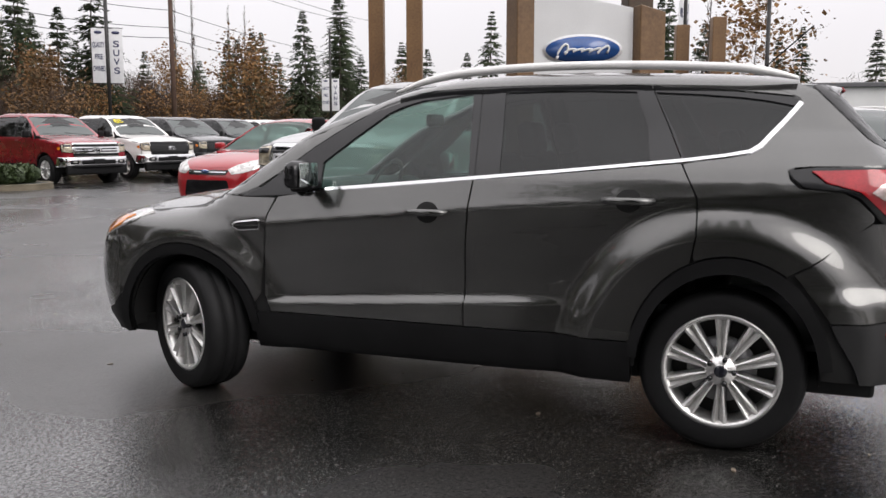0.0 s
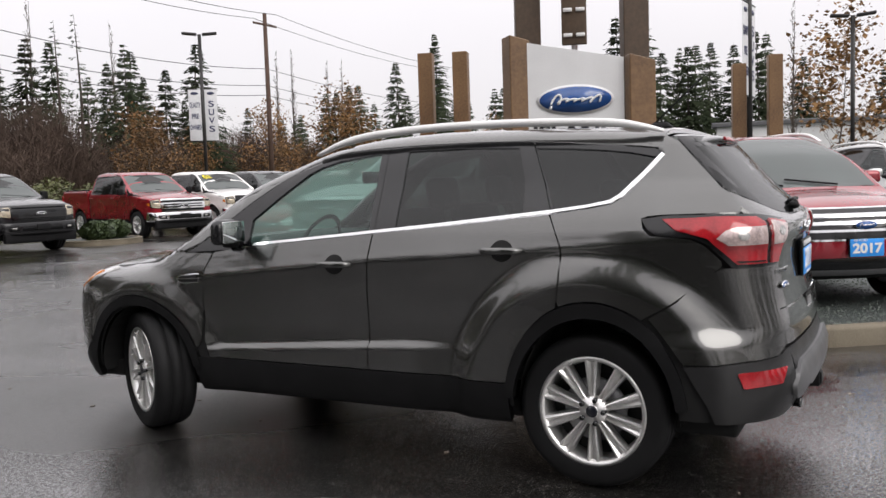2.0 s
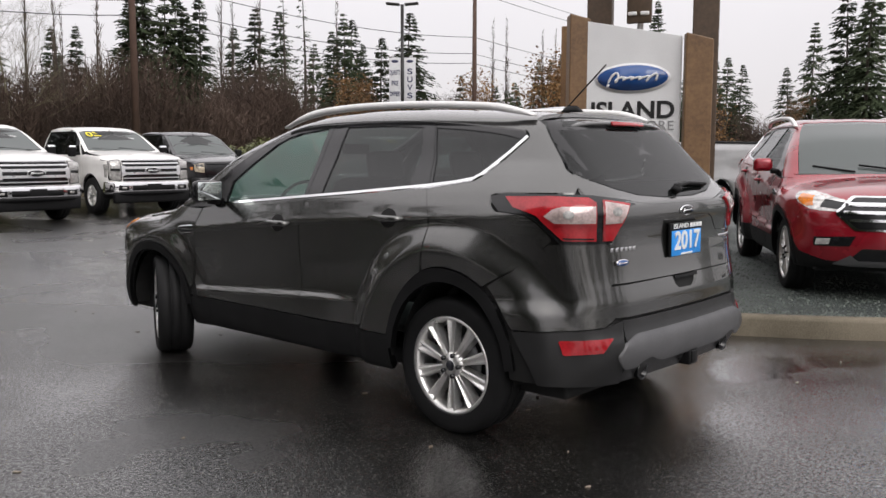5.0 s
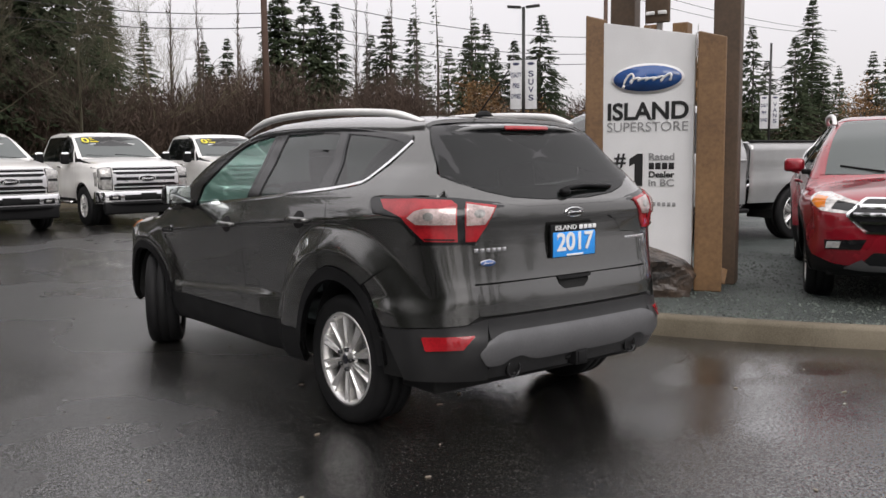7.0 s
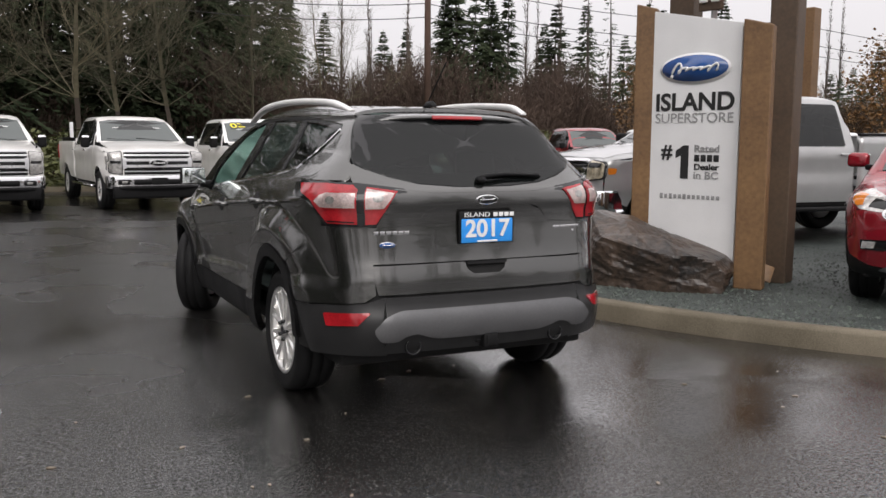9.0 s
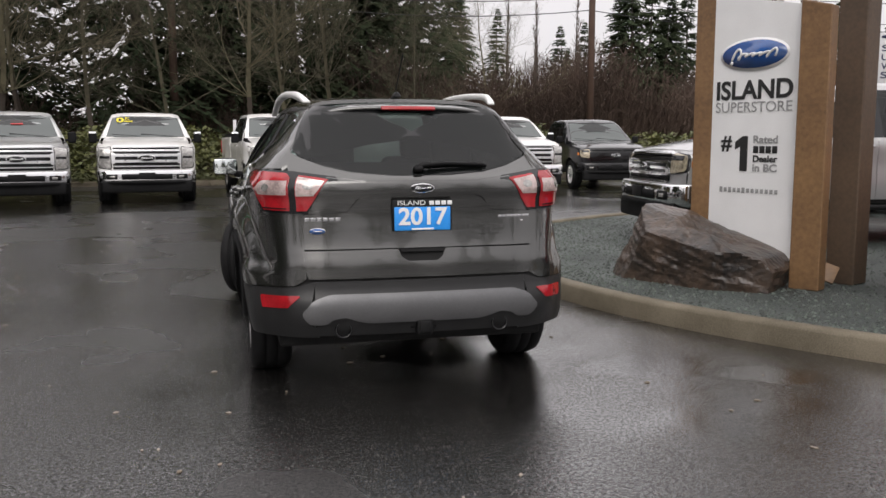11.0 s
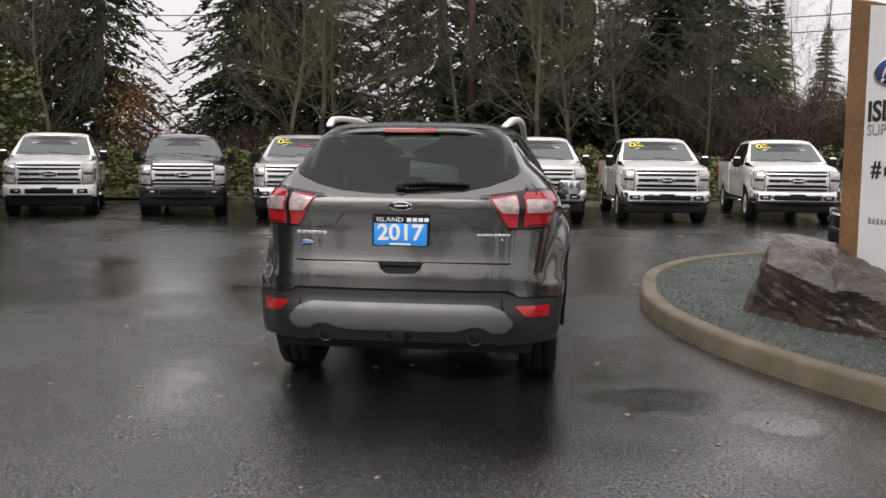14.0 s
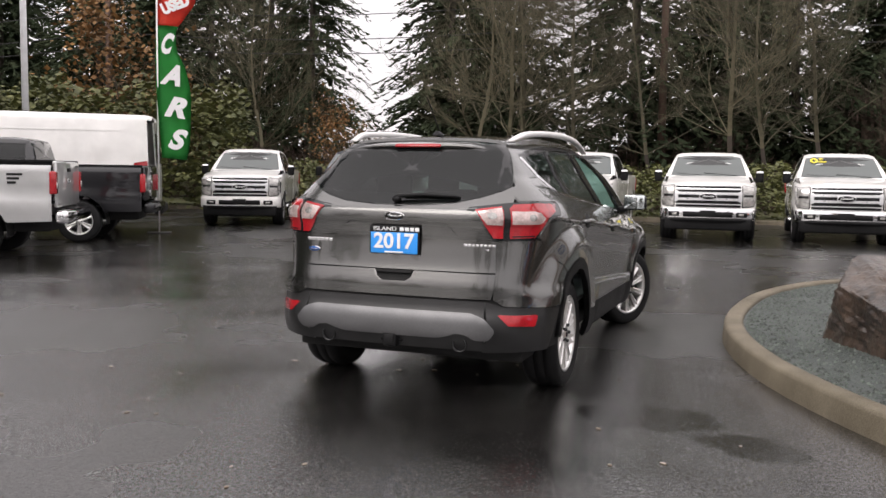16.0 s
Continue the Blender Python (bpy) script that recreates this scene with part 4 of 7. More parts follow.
        lettering("plate_number", "2017", 0.115, WHITE_INK, car, pose(0, 2.284, 0.552, 90, 0, 180), bold=0.004, width=0.27)
        lettering("plate_word", "ISLAND", 0.03, WHITE_INK, car, pose(0.06, 2.284, 0.627, 90, 0, 180), width=0.12)
    # interior
    for sx in (-0.37, 0.37):
        for yy, h in ((0.0, 1.08), (-0.95, 1.04)):
            st = thing_part_seat(car, sx, yy, h)
    dash = box((1.36, 0.5, 0.3), (0, 0.86, 0.93), 0.08)
    part("dashboard", dash, SEAT, car)
    sw = lathe([(0.185, 0.0), (0.2, 0.012), (0.185, 0.024), (0.172, 0.012), (0.185, 0.0)], 28)
    bmesh.ops.rotate(sw, verts=sw.verts[:], cent=(0, 0, 0), matrix=Euler((0, radians(-25), radians(90))).to_matrix())
    bmesh.ops.translate(sw, verts=sw.verts[:], vec=(-0.37, 0.45, 1.03))
    part("steering_wheel", sw, SEAT, car)
    part("cabin_mirror", box((0.24, 0.03, 0.07), (0, 0.3, 1.42), 0.02), SEAT, car)
    part("cabin_floor", box((1.5, 2.9, 0.04), (0, -0.4, 0.45), 0.01), SEAT, car)
    # tail badges and plate
    if not front:
        oval_badge(car, pose(0, -2.148, 1.115), 0.13, GLOSS_BLACK)
        oval_badge(car, pose(-0.555, -2.118, 0.895, 0, 0, -9), 0.085)
        for x0, w, z0, h, n in ((-0.62, 0.19, 0.955, 0.018, 6), (0.43, 0.19, 0.955, 0.014, 8)):
            for i in range(n):
                xx = x0 + w * (i + 0.5) / n
                yy = float(b.lay("rear", np.array([[xx, z0]]))[0][0][1])
                part("name_badge", box((w / n * 0.8, 0.008, h), (xx, yy - 0.004, z0), 0.001), CHROME, car)
        part("name_badge", box((0.1, 0.008, 0.013), (0.53, -2.095, 0.928), 0.001), CHROME, car)
    if plate and not front:
        py = -2.146
        part("plate_holder", box((0.325, 0.016, 0.168), (0, py + 0.006, 0.972), 0.005), CLADDING, car, "black plate holder with white lettering")
        part("plate", box((0.305, 0.008, 0.125), (0, py - 0.003, 0.954), 0.003), PLATE_BLUE, car, "blue dealer plate reading 2017")
        lettering("plate_number", "2017", 0.125, WHITE_INK, car, pose(0, py - 0.009, 0.962, 90, 0, 0), bold=0.003, width=0.265)
        lettering("plate_word", "ISLAND", 0.034, WHITE_INK, car, pose(-0.06, py - 0.004, 1.037, 90, 0, 0), width=0.15)
        for i in range(4):
            part("plate_word_bar", box((0.026, 0.004, 0.022), (0.05 + 0.033 * i, py - 0.003, 1.037), 0.002), WHITE_INK, car)
        part("plate_word_bar", box((0.12, 0.004, 0.01), (0, py - 0.008, 0.899), 0.002), WHITE_INK, car)
    for yy in (-1.345, 1.345):
        for sx in (-1, 1):
            wheel(car, (sx * 0.775 - (0.025 if steer and yy > 0 else 0), yy, 0.345), steer if yy > 0 else 0, side=sx)
    return car


def thing_part_seat(car, sx, yy, h):
    bm = box((0.5, 0.5, 0.16), (sx, yy + 0.05, 0.64), 0.05)
    bm = box((0.48, 0.14, 0.62), (sx, yy - 0.26, h - 0.14), 0.05, rot=Euler((radians(-14), 0, 0)).to_matrix(), bm=bm)
    bm = box((0.26, 0.09, 0.17), (sx, yy - 0.37, h + 0.24), 0.035, rot=Euler((radians(-10), 0, 0)).to_matrix(), bm=bm)
    return part("seat", bm, SEAT, car)


suv(pose(0.015, 0, 0), "dark metallic grey compact suv with polished wheels on wet asphalt", GREY_PAINT, -27)

# ---- ground ----


def asphalt():
    m = bpy.data.materials.new("wet_asphalt")
    m.use_nodes = True
    n, l = m.node_tree.nodes, m.node_tree.links
    b = n["Principled BSDF"]
    tc = n.new("ShaderNodeTexCoord")

    def noise_node(scale, detail=5, rough=0.55):
        t = n.new("ShaderNodeTexNoise")
        t.inputs["Scale"].default_value, t.inputs["Detail"].default_value, t.inputs["Roughness"].default_value = scale, detail, rough
        l.new(tc.outputs["Object"], t.inputs["Vector"])
        return t
    pools, patches, grit, wear = noise_node(0.22, 4), noise_node(0.9, 6), noise_node(95, 3, 0.7), noise_node(26, 5)
    ramp = n.new("ShaderNodeValToRGB")
    ramp.color_ramp.elements[0].position, ramp.color_ramp.elements[0].color = 0.45, (0.002, 0.002, 0.002, 1)
    ramp.color_ramp.elements[1].position, ramp.color_ramp.elements[1].color = 0.58, (0.024, 0.0228, 0.0216, 1)
    mixc = n.new("ShaderNodeMath")
    mixc.operation = "MULTIPLY_ADD"
    mixc.inputs[1].default_value, mixc.inputs[2].default_value = 0.55, 0.22
    l.new(grit.outputs[0], mixc.inputs[0])
    l.new(mixc.outputs[0], ramp.inputs[0])
    # pale chips of stone in the dark binder
    chips, cut, cmix, chue = n.new("ShaderNodeTexVoronoi"), n.new("ShaderNodeMapRange"), n.new("ShaderNodeMixRGB"), n.new("ShaderNodeMath")
    chips.inputs["Scale"].default_value = 72
    l.new(tc.outputs["Object"], chips.inputs["Vector"])
    sepc = n.new("ShaderNodeSeparateColor")
    l.new(chips.outputs["Color"], sepc.inputs[0])
    cut.inputs[1].default_value, cut.inputs[2].default_value = 0.30, 0.18
    l.new(chips.outputs["Distance"], cut.inputs[0])
    chue.operation = "GREATER_THAN"
    chue.inputs[1].default_value = 0.74
    l.new(sepc.outputs[0], chue.inputs[0])
    both = n.new("ShaderNodeMath")
    both.operation = "MULTIPLY"
    l.new(cut.outputs[0], both.inputs[0])
    l.new(chue.outputs[0], both.inputs[1])
    l.new(both.outputs[0], cmix.inputs[0])
    l.new(ramp.outputs[0], cmix.inputs[1])
    cmix.inputs[2].default_value = (0.21, 0.20, 0.187, 1)
    # worn, less wet stretches
    lane, lmix = n.new("ShaderNodeMapRange"), n.new("ShaderNodeMixRGB")
    lane.inputs[1].default_value, lane.inputs[2].default_value, lane.inputs[3].default_value, lane.inputs[4].default_value = 0.36, 0.62, 1.0, 0.35
    l.new(pools.outputs[0], lane.inputs[0])
    lmix.blend_type = "ADD"
    lmix.inputs[2].default_value = (0.004, 0.0038, 0.0036, 1)
    l.new(lane.outputs[0], lmix.inputs[0])
    l.new(cmix.outputs[0], lmix.inputs[1])
    l.new(lmix.outputs[0], b.inputs["Base Color"])
    # water film: smooth where it pools, rougher on the drier stone
    film = n.new("ShaderNodeValToRGB")
    film.color_ramp.elements[0].position, film.color_ramp.elements[1].position = 0.40, 0.62
    l.new(pools.outputs[0], film.inputs[0])
    f2 = n.new("ShaderNodeMath")
    f2.operation = "MULTIPLY"
    l.new(film.outputs[0], f2.inputs[0])
    l.new(patches.outputs[0], f2.inputs[1])
    # a few low spots where rain stands, with soft ragged rims
    last = f2.outputs[0]
    warp = n.new("ShaderNodeVectorMath")
    warp.operation = "MULTIPLY_ADD"
    warp.inputs[1].default_value = (0.55, 0.55, 0)
    rag = noise_node(2.6, 5)
    l.new(rag.outputs["Color"], warp.inputs[0])
    l.new(tc.outputs["Object"], warp.inputs[2])
    for px, py, pr, sx, sy in ((1.75, -1.65, 0.5, 1.0, 1.7), (2.35, -2.0, 0.4, 1.0, 2.2), (0.55, -0.9, 0.55, 1.0, 1.3)):
        off, sc, ln, mr = n.new("ShaderNodeVectorMath"), n.new("ShaderNodeVectorMath"), n.new("ShaderNodeVectorMath"), n.new("ShaderNodeMapRange")
        off.operation, sc.operation, ln.operation = "SUBTRACT", "MULTIPLY", "LENGTH"
        off.inputs[1].default_value, sc.inputs[1].default_value = (px, py, 0), (sx, sy, 0)
        mr.inputs[1].default_value, mr.inputs[2].default_value, mr.inputs[3].default_value, mr.inputs[4].default_value = pr * 0.75, pr * 1.25, 0.75, 0.0
        l.new(warp.outputs[0], off.inputs[0])
        l.new(off.outputs[0], sc.inputs[0])
        l.new(sc.outputs[0], ln.inputs[0])
        l.new(ln.outputs["Value"], mr.inputs[0])
        mx = n.new("ShaderNodeMath")
        mx.operation = "MAXIMUM"
        l.new(last, mx.inputs[0])
        l.new(mr.outputs[0], mx.inputs[1])
        last = mx.outputs[0]
    rg = n.new("ShaderNodeMapRange")
    rg.inputs[1].default_value, rg.inputs[2].default_value = 0.0, 0.7
    rg.inputs[3].default_value, rg.inputs[4].default_value = 0.27, 0.10
    l.new(last, rg.inputs[0])
    dry = n.new("ShaderNodeMath")
    dry.operation = "MULTIPLY_ADD"
    dry.inputs[1].default_value = 0.06
    l.new(lane.outputs[0], dry.inputs[0])
    l.new(rg.outputs[0], dry.inputs[2])
    l.new(dry.outputs[0], b.inputs["Roughness"])
    b.inputs["IOR"].default_value = 1.62
    # the water itself, a clear film that is thin on the stone and whole in the pools
    wet = n.new("ShaderNodeMapRange")
    wet.inputs[1].default_value, wet.inputs[2].default_value = 0.05, 0.5
    wet.inputs[3].default_value, wet.inputs[4].default_value = 0.5, 0.95
    l.new(last, wet.inputs[0])
    b.inputs["Coat Roughness"].default_value, b.inputs["Coat IOR"].default_value = 0.10, 1.33
    bs = n.new("ShaderNodeMapRange")
    bs.inputs[1].default_value, bs.inputs[2].default_value = 0.0, 0.7
    bs.inputs[3].default_value, bs.inputs[4].default_value = 0.42, 0.03
    l.new(last, bs.inputs[0])
    h = n.new("ShaderNodeMath")
    h.operation = "ADD"
    l.new(grit.outputs[0], h.inputs[0])
    l.new(wear.outputs[0], h.inputs[1])
    bp = n.new("ShaderNodeBump")
    bp.inputs["Distance"].default_value = 0.0055
    bdry = n.new("ShaderNodeMath")
    bdry.operation = "MULTIPLY_ADD"
    bdry.inputs[1].default_value = 0.3
    l.new(lane.outputs[0], bdry.inputs[0])
    l.new(bs.outputs[0], bdry.inputs[2])
    l.new(bdry.outputs[0], bp.inputs["Strength"])
    # stone tips shine less than the wet pits between them
    pits, gloss = noise_node(55, 4, 0.8), n.new("ShaderNodeMapRange")
    gloss.inputs[1].default_value, gloss.inputs[2].default_value, gloss.inputs[3].default_value, gloss.inputs[4].default_value = 0.42, 0.58, 0.25, 1.35
    l.new(pits.outputs[0], gloss.inputs[0])
    l.new(gloss.outputs[0], b.inputs["Specular IOR Level"])
    cover = n.new("ShaderNodeMath")
    cover.operation, cover.use_clamp = "MULTIPLY", True
    l.new(gloss.outputs[0], cover.inputs[0])
    l.new(wet.outputs[0], cover.inputs[1])
    l.new(cover.outputs[0], b.inputs["Coat Weight"])
    l.new(h.outputs[0], bp.inputs["Height"])
    l.new(bp.outputs[0], b.inputs["Normal"])
    l.new(bp.outputs[0], b.inputs["Coat Normal"])
    return m


ASPHALT = asphalt()
CONCRETE = mat("kerb_concrete", (0.19, 0.162, 0.118), 0.7, scale=2.2, fine=120, color2=(0.095, 0.08, 0.055), bump=0.003, spec=0.3)
GRAVEL = mat("green_grey_gravel", (0.085, 0.10, 0.092), 0.6, scale=0.8, fine=70, color2=(0.022, 0.029, 0.027), bump=0.02, rough_vary=0.15)
TIMBER = mat("stained_timber", (0.22, 0.125, 0.055), 0.5, scale=1.5, fine=30, color2=(0.12, 0.065, 0.03), bump=0.001)
TIMBER_DARK = mat("dark_timber", (0.105, 0.068, 0.042), 0.6, scale=1.5, fine=30, color2=(0.06, 0.04, 0.026), bump=0.001)
GRASS = mat("rough_grass", (0.055, 0.075, 0.02), 0.8, scale=0.6, fine=8, color2=(0.075, 0.065, 0.028), bump=0.05)

bm = bmesh.new()
bmesh.ops.create_grid(bm, x_segments=8, y_segments=8, size=900)
tagged(part("ground", bm, ASPHALT), "wet dark asphalt of the car lot", "ground", kind="structure")

KERB_LINE = spline([(60, 16.5), (30, 13.6), (16, 10.4), (9, 8.4), (5.7, 7.0), (3.95, 5.95), (2.66, 4.75), (1.98, 3.35), (1.74, 1.9), (1.74, 0.75), (1.95, -0.3), (2.3, -1.2), (2.85, -2.15), (3.6, -3.1), (5.0, -4.6), (8, -7.2), (14, -11), (60, -30)], 6)


def kerb(line, width, height, name, label):
    own = bmesh.new()
    P = [Vector((a, c)) for a, c in line]
    rows = []
    for i, p in enumerate(P):
        d = (P[min(i + 1, len(P) - 1)] - P[max(i - 1, 0)]).normalized()
        nrm = Vector((-d.y, d.x))
        rows.append([own.verts.new((p.x + nrm.x * o, p.y + nrm.y * o, z)) for o, z in ((0, -0.02), (0.012, height - 0.03), (0.022, height - 0.01), (0.045, height), (width - 0.03, height), (width - 0.008, height - 0.008), (width, height - 0.03), (width, -0.02))])
    for i in range(len(rows) - 1):
        for k in range(7):
            own.faces.new((rows[i][k], rows[i + 1][k], rows[i + 1][k + 1], rows[i][k + 1]))
    bmesh.ops.recalc_face_normals(own, faces=own.faces[:])
    return tagged(part(name, own, CONCRETE), label, "kerb", kind="structure")


kerb(KERB_LINE, 0.17, 0.155, "kerb", "weathered concrete kerb round the gravel island")
bm = bmesh.new()
vs = [bm.verts.new((a, c, 0.12)) for a, c in [(p[0] + 0.1, p[1]) for p in KERB_LINE]]
bm.faces.new(vs)
bmesh.ops.triangulate(bm, faces=bm.faces[:])
bmesh.ops.recalc_face_normals(bm, faces=bm.faces[:])
tagged(part("gravel_bed", bm, GRAVEL, smooth=False), "island bed of wet green-grey gravel", "gravel", kind="structure")

# ---- pickup trucks ----


def truck_body(wb, hood, roof, length_front, cab_back):
    fy = wb / 2 + length_front
    base = wb / 2 - 0.42          # foot of the windscreen
    top_c = curve([(cab_back - 0.5, roof - 0.06), (cab_back + 0.1, roof - 0.03), (base - 2.0, roof), (base - 1.15, roof - 0.02), (base - 0.85, roof - 0.1), (base - 0.05, hood + 0.11), (base + 0.06, hood + 0.06), (base + 0.3, hood + 0.035), (fy - 0.5, hood - 0.04), (fy - 0.15, hood - 0.12), (fy + 0.1, hood - 0.24)])
    plan = curve([(cab_back - 0.3, 0.985), (0.0, 1.0), (wb / 2, 1.005), (fy - 0.35, 0.985), (fy, 0.93)])
    sect = curve([(0.4, -0.06), (0.55, -0.03), (0.75, -0.012), (0.95, -0.018), (1.15, 0.0), (1.22, -0.004), (1.32, -0.035), (1.5, -0.095), (1.75, -0.19), (roof, -0.29)])
    nose_c = curve([(0.35, fy - 0.12), (0.6, fy - 0.02), (0.8, fy), (1.0, fy - 0.01), (hood - 0.12, fy - 0.05), (hood, fy - 0.16), (hood + 0.2, fy - 0.4)])
    tail_c = curve([(0.4, cab_back), (1.2, cab_back), (1.5, cab_back + 0.05), (roof, cab_back + 0.16)])
    b = Body(lambda y, z: plan(y) + sect(z) + 0.03 * np.exp(-(((y - wb / 2) / 0.5) ** 2) - ((z - 0.85) / 0.2) ** 2), lambda x, z: tail_c(z) + 0.0 * x, lambda x, z: nose_c(z) - 0.07 * x**2 - 0.7 * np.clip(x - 0.72, 0, 1) ** 2,
             lambda x, y: top_c(y) - 0.05 * x**2, lambda y: np.full(np.shape(y), 0.42), r=0.03, rear_mid=cab_back + 0.5, front_mid=wb / 2, roof_mid=1.3)
    return b, fy, base


def bed_body(wb, back, front, rail):
    sect = curve([(0.4, -0.05), (0.6, -0.02), (0.8, 0.0), (1.0, -0.012), (1.2, 0.0), (1.3, 0.0), (rail, -0.03)])
    return Body(lambda y, z: 0.985 + sect(z) + 0.03 * np.exp(-(((y + wb / 2) / 0.5) ** 2) - ((z - 0.85) / 0.2) ** 2), lambda x, z: back + 0.0 * z + 0.5 * np.clip(x - 0.85, 0, 1) ** 2, lambda x, z: front + 0.0 * z, lambda x, y: rail + 0.0 * y, lambda y: np.full(np.shape(y), 0.5), r=0.02, rear_mid=(back + front) / 2, front_mid=(back + front) / 2)


def truck(name, m, label, paint_mat, heavy=True, bright=CHROME, sticker="", steer=0.0, bars=None, group="", flares=False, decal=False, bumper=None, longer=0.0):
    wb, hood, roof, lf, r = (4.06, 1.35, 1.98, 0.93, 0.405) if heavy else (3.68, 1.255, 1.94, 0.90, 0.39)
    wb += longer
    t = thing(name, m, label, "pickup truck", group)
    cab_back = wb / 2 - 2.97
    b, fy, base = truck_body(wb, hood, roof, lf, cab_back)
    bars = bars or (GRILLE_CHROME if heavy and bright is CHROME else bright)
    bumper = bumper or bright
    wy = wb / 2
    RA = r + 0.075
    belt = 1.265 if not heavy else 1.31
    for flip in (False, True):
        liner = [(cab_back + 0.03, 0.5)] + arc(wy, r, RA + 0.0, 180 - 14, 14, 16) + [(fy - 0.16, 0.6), (fy - 0.2, hood - 0.16), (base, hood - 0.03), (base - 0.1, belt - 0.03), (cab_back + 0.03, belt - 0.03)]
        part("body_liner", b.panel("side", liner, -0.012, 0, 0.12, flip), DARK, t)
        wing = [(fy - 0.13, 0.66), (fy - 0.17, hood - 0.13), (fy - 0.55, hood - 0.075), (base + 0.1, hood - 0.03), (base - 0.02, hood - 0.05), (base - 0.04, 0.62), (wy - RA - 0.03, 0.52)] + arc(wy, r, RA + 0.02, 168, 18, 14)
        part("front_wing", b.panel("side", wing, 0.004, 0.02, 0.09, flip), paint_mat, t)
        d1, d2 = base - 0.05, base - 1.1
        fd = [(d1, 0.55), (d1, hood - 0.05), (d1 - 0.03, belt), (d2 + 0.012, belt), (d2 + 0.012, 0.55)]
        rd = [(d2, 0.55), (d2, belt), (cab_back + 0.02, belt), (cab_back + 0.02, 0.55)]
        part("front_door", b.panel("side", fd, 0.005, 0.02, 0.09, flip), paint_mat, t)
        part("rear_door", b.panel("side", rd, 0.005, 0.02, 0.09, flip), paint_mat, t)
        wtop = roof - 0.11
        w1 = rounded([(d1 - 0.07, belt + 0.01), (d2 + 0.05, belt + 0.01), (d2 + 0.05, wtop), (d1 - 0.60, wtop), (d1 - 0.5, wtop - 0.02)], 0.03, 2)
        w2 = rounded([(d2 - 0.05, belt + 0.01), (cab_back + 0.18, belt + 0.01), (cab_back + 0.22, wtop - 0.02), (d2 - 0.05, wtop)], 0.04, 2)
        for nm, o, gm in (("front_window", w1, TINT_GLASS), ("rear_window", w2, TINT_GLASS)):
            po = part(nm, b.panel("side", o, 0.0, 0.004, 0.15, flip), gm, t)
            po.visible_shadow = False
        for o in ([(d2 - 0.055, belt), (d2 - 0.055, wtop + 0.02), (d2 + 0.055, wtop + 0.02), (d2 + 0.055, belt)],):
            part("door_pillar", b.panel("side", o, 0.003, 0.02, 0.1, flip), GLOSS_BLACK, t)
        for o in ([(cab_back + 0.02, belt), (cab_back + 0.19, belt), (cab_back + 0.23, wtop), (cab_back + 0.16, roof - 0.08), (cab_back + 0.1, roof - 0.1)],
                  [(d1 - 0.02, belt), (d1 - 0.08, belt), (d1 - 0.60, wtop - 0.01), (cab_back + 0.2, wtop - 0.01), (cab_back + 0.16, roof - 0.07), (d1 - 0.75, roof - 0.07), (d1 - 0.66, wtop + 0.03)]):
            part("cab_pillar", b.panel("side", o, 0.003, 0.02, 0.1, flip), paint_mat, t)
        sx = 1 if flip else -1
        for hy in (d2 + 0.16, cab_back + 0.2):
            part("door_handle", box((0.035, 0.2, 0.035), (sx * 1.015, hy, belt - 0.1), 0.012), bright if heavy else paint_mat, t)
        part("running_board", box((0.16, 2.3, 0.06), (sx * 0.97, base - 1.35, 0.46), 0.02), bright if heavy else CLADDING, t)
        mir = part("door_mirror", box((0.17, 0.13, 0.24 if heavy else 0.19), (sx * 1.11, d1 - 0.2, belt + 0.08), 0.04, segments=3), BLACK_PLASTIC, t)
        part("mirror_arm", box((0.2, 0.06, 0.05), (sx * 1.02, d1 - 0.18, belt + 0.03), 0.015), CLADDING, mir)
        if heavy and paint_mat is WHITE_PAINT:
            part("mirror_cap", box((0.16, 0.135, 0.06), (sx * 1.11, d1 - 0.2, belt + 0.185), 0.03, segments=3), bright, mir)
        if heavy:
            part("mirror_back", box((0.14, 0.05, 0.19), (sx * 1.115, d1 - 0.275, belt + 0.08), 0.02), BLACK_PLASTIC, mir)
        for yy in (wy, -wy):
            own = bmesh.new()
            pr = arc(yy, r, RA + 0.01, -8, 188, 14)
            for i in range(len(pr) - 1):
                own.faces.new([own.verts.new((sx * xx, pr[k][0], pr[k][1])) for xx, k in ((0.95, i), (0.5, i), (0.5, i + 1), (0.95, i + 1))])
            part("wheel_well", own, DARK, t)
            if flares:
                fb = bmesh.new()
                o1, o2 = arc(yy, r, RA + 0.08, 0, 180, 16), arc(yy, r, RA + 0.0, 0, 180, 16)
                ra = [[fb.verts.new((sx * 1.03, *p)) for p in o1], [fb.verts.new((sx * 1.05, *p)) for p in o2], [fb.verts.new((sx * 0.96, *p)) for p in o2]]
                for q in range(2):
                    for i in range(16):
                        fb.faces.new((ra[q][i], ra[q][i + 1], ra[q + 1][i + 1], ra[q + 1][i]))
                part("wheel_arch_flare", fb, CLADDING, t)
    # top
    hoodp = [(-0.86, base - 0.02), (-0.5, base + 0.06), (0, base + 0.09), (0.5, base + 0.06), (0.86, base - 0.02), (0.87, fy - 0.5), (0.82, fy - 0.2), (0.4, fy - 0.13), (-0.4, fy - 0.13), (-0.82, fy - 0.2), (-0.87, fy - 0.5)]
    part("bonnet", b.panel("top", hoodp, 0.006, 0.03, 0.1), paint_mat, t)
    ws = [(-0.82, base - 0.04), (-0.5, base + 0.02), (0, base + 0.05), (0.5, base + 0.02), (0.82, base - 0.04), (0.70, base - 0.80), (0.4, base - 0.84), (-0.4, base - 0.84), (-0.70, base - 0.80)]
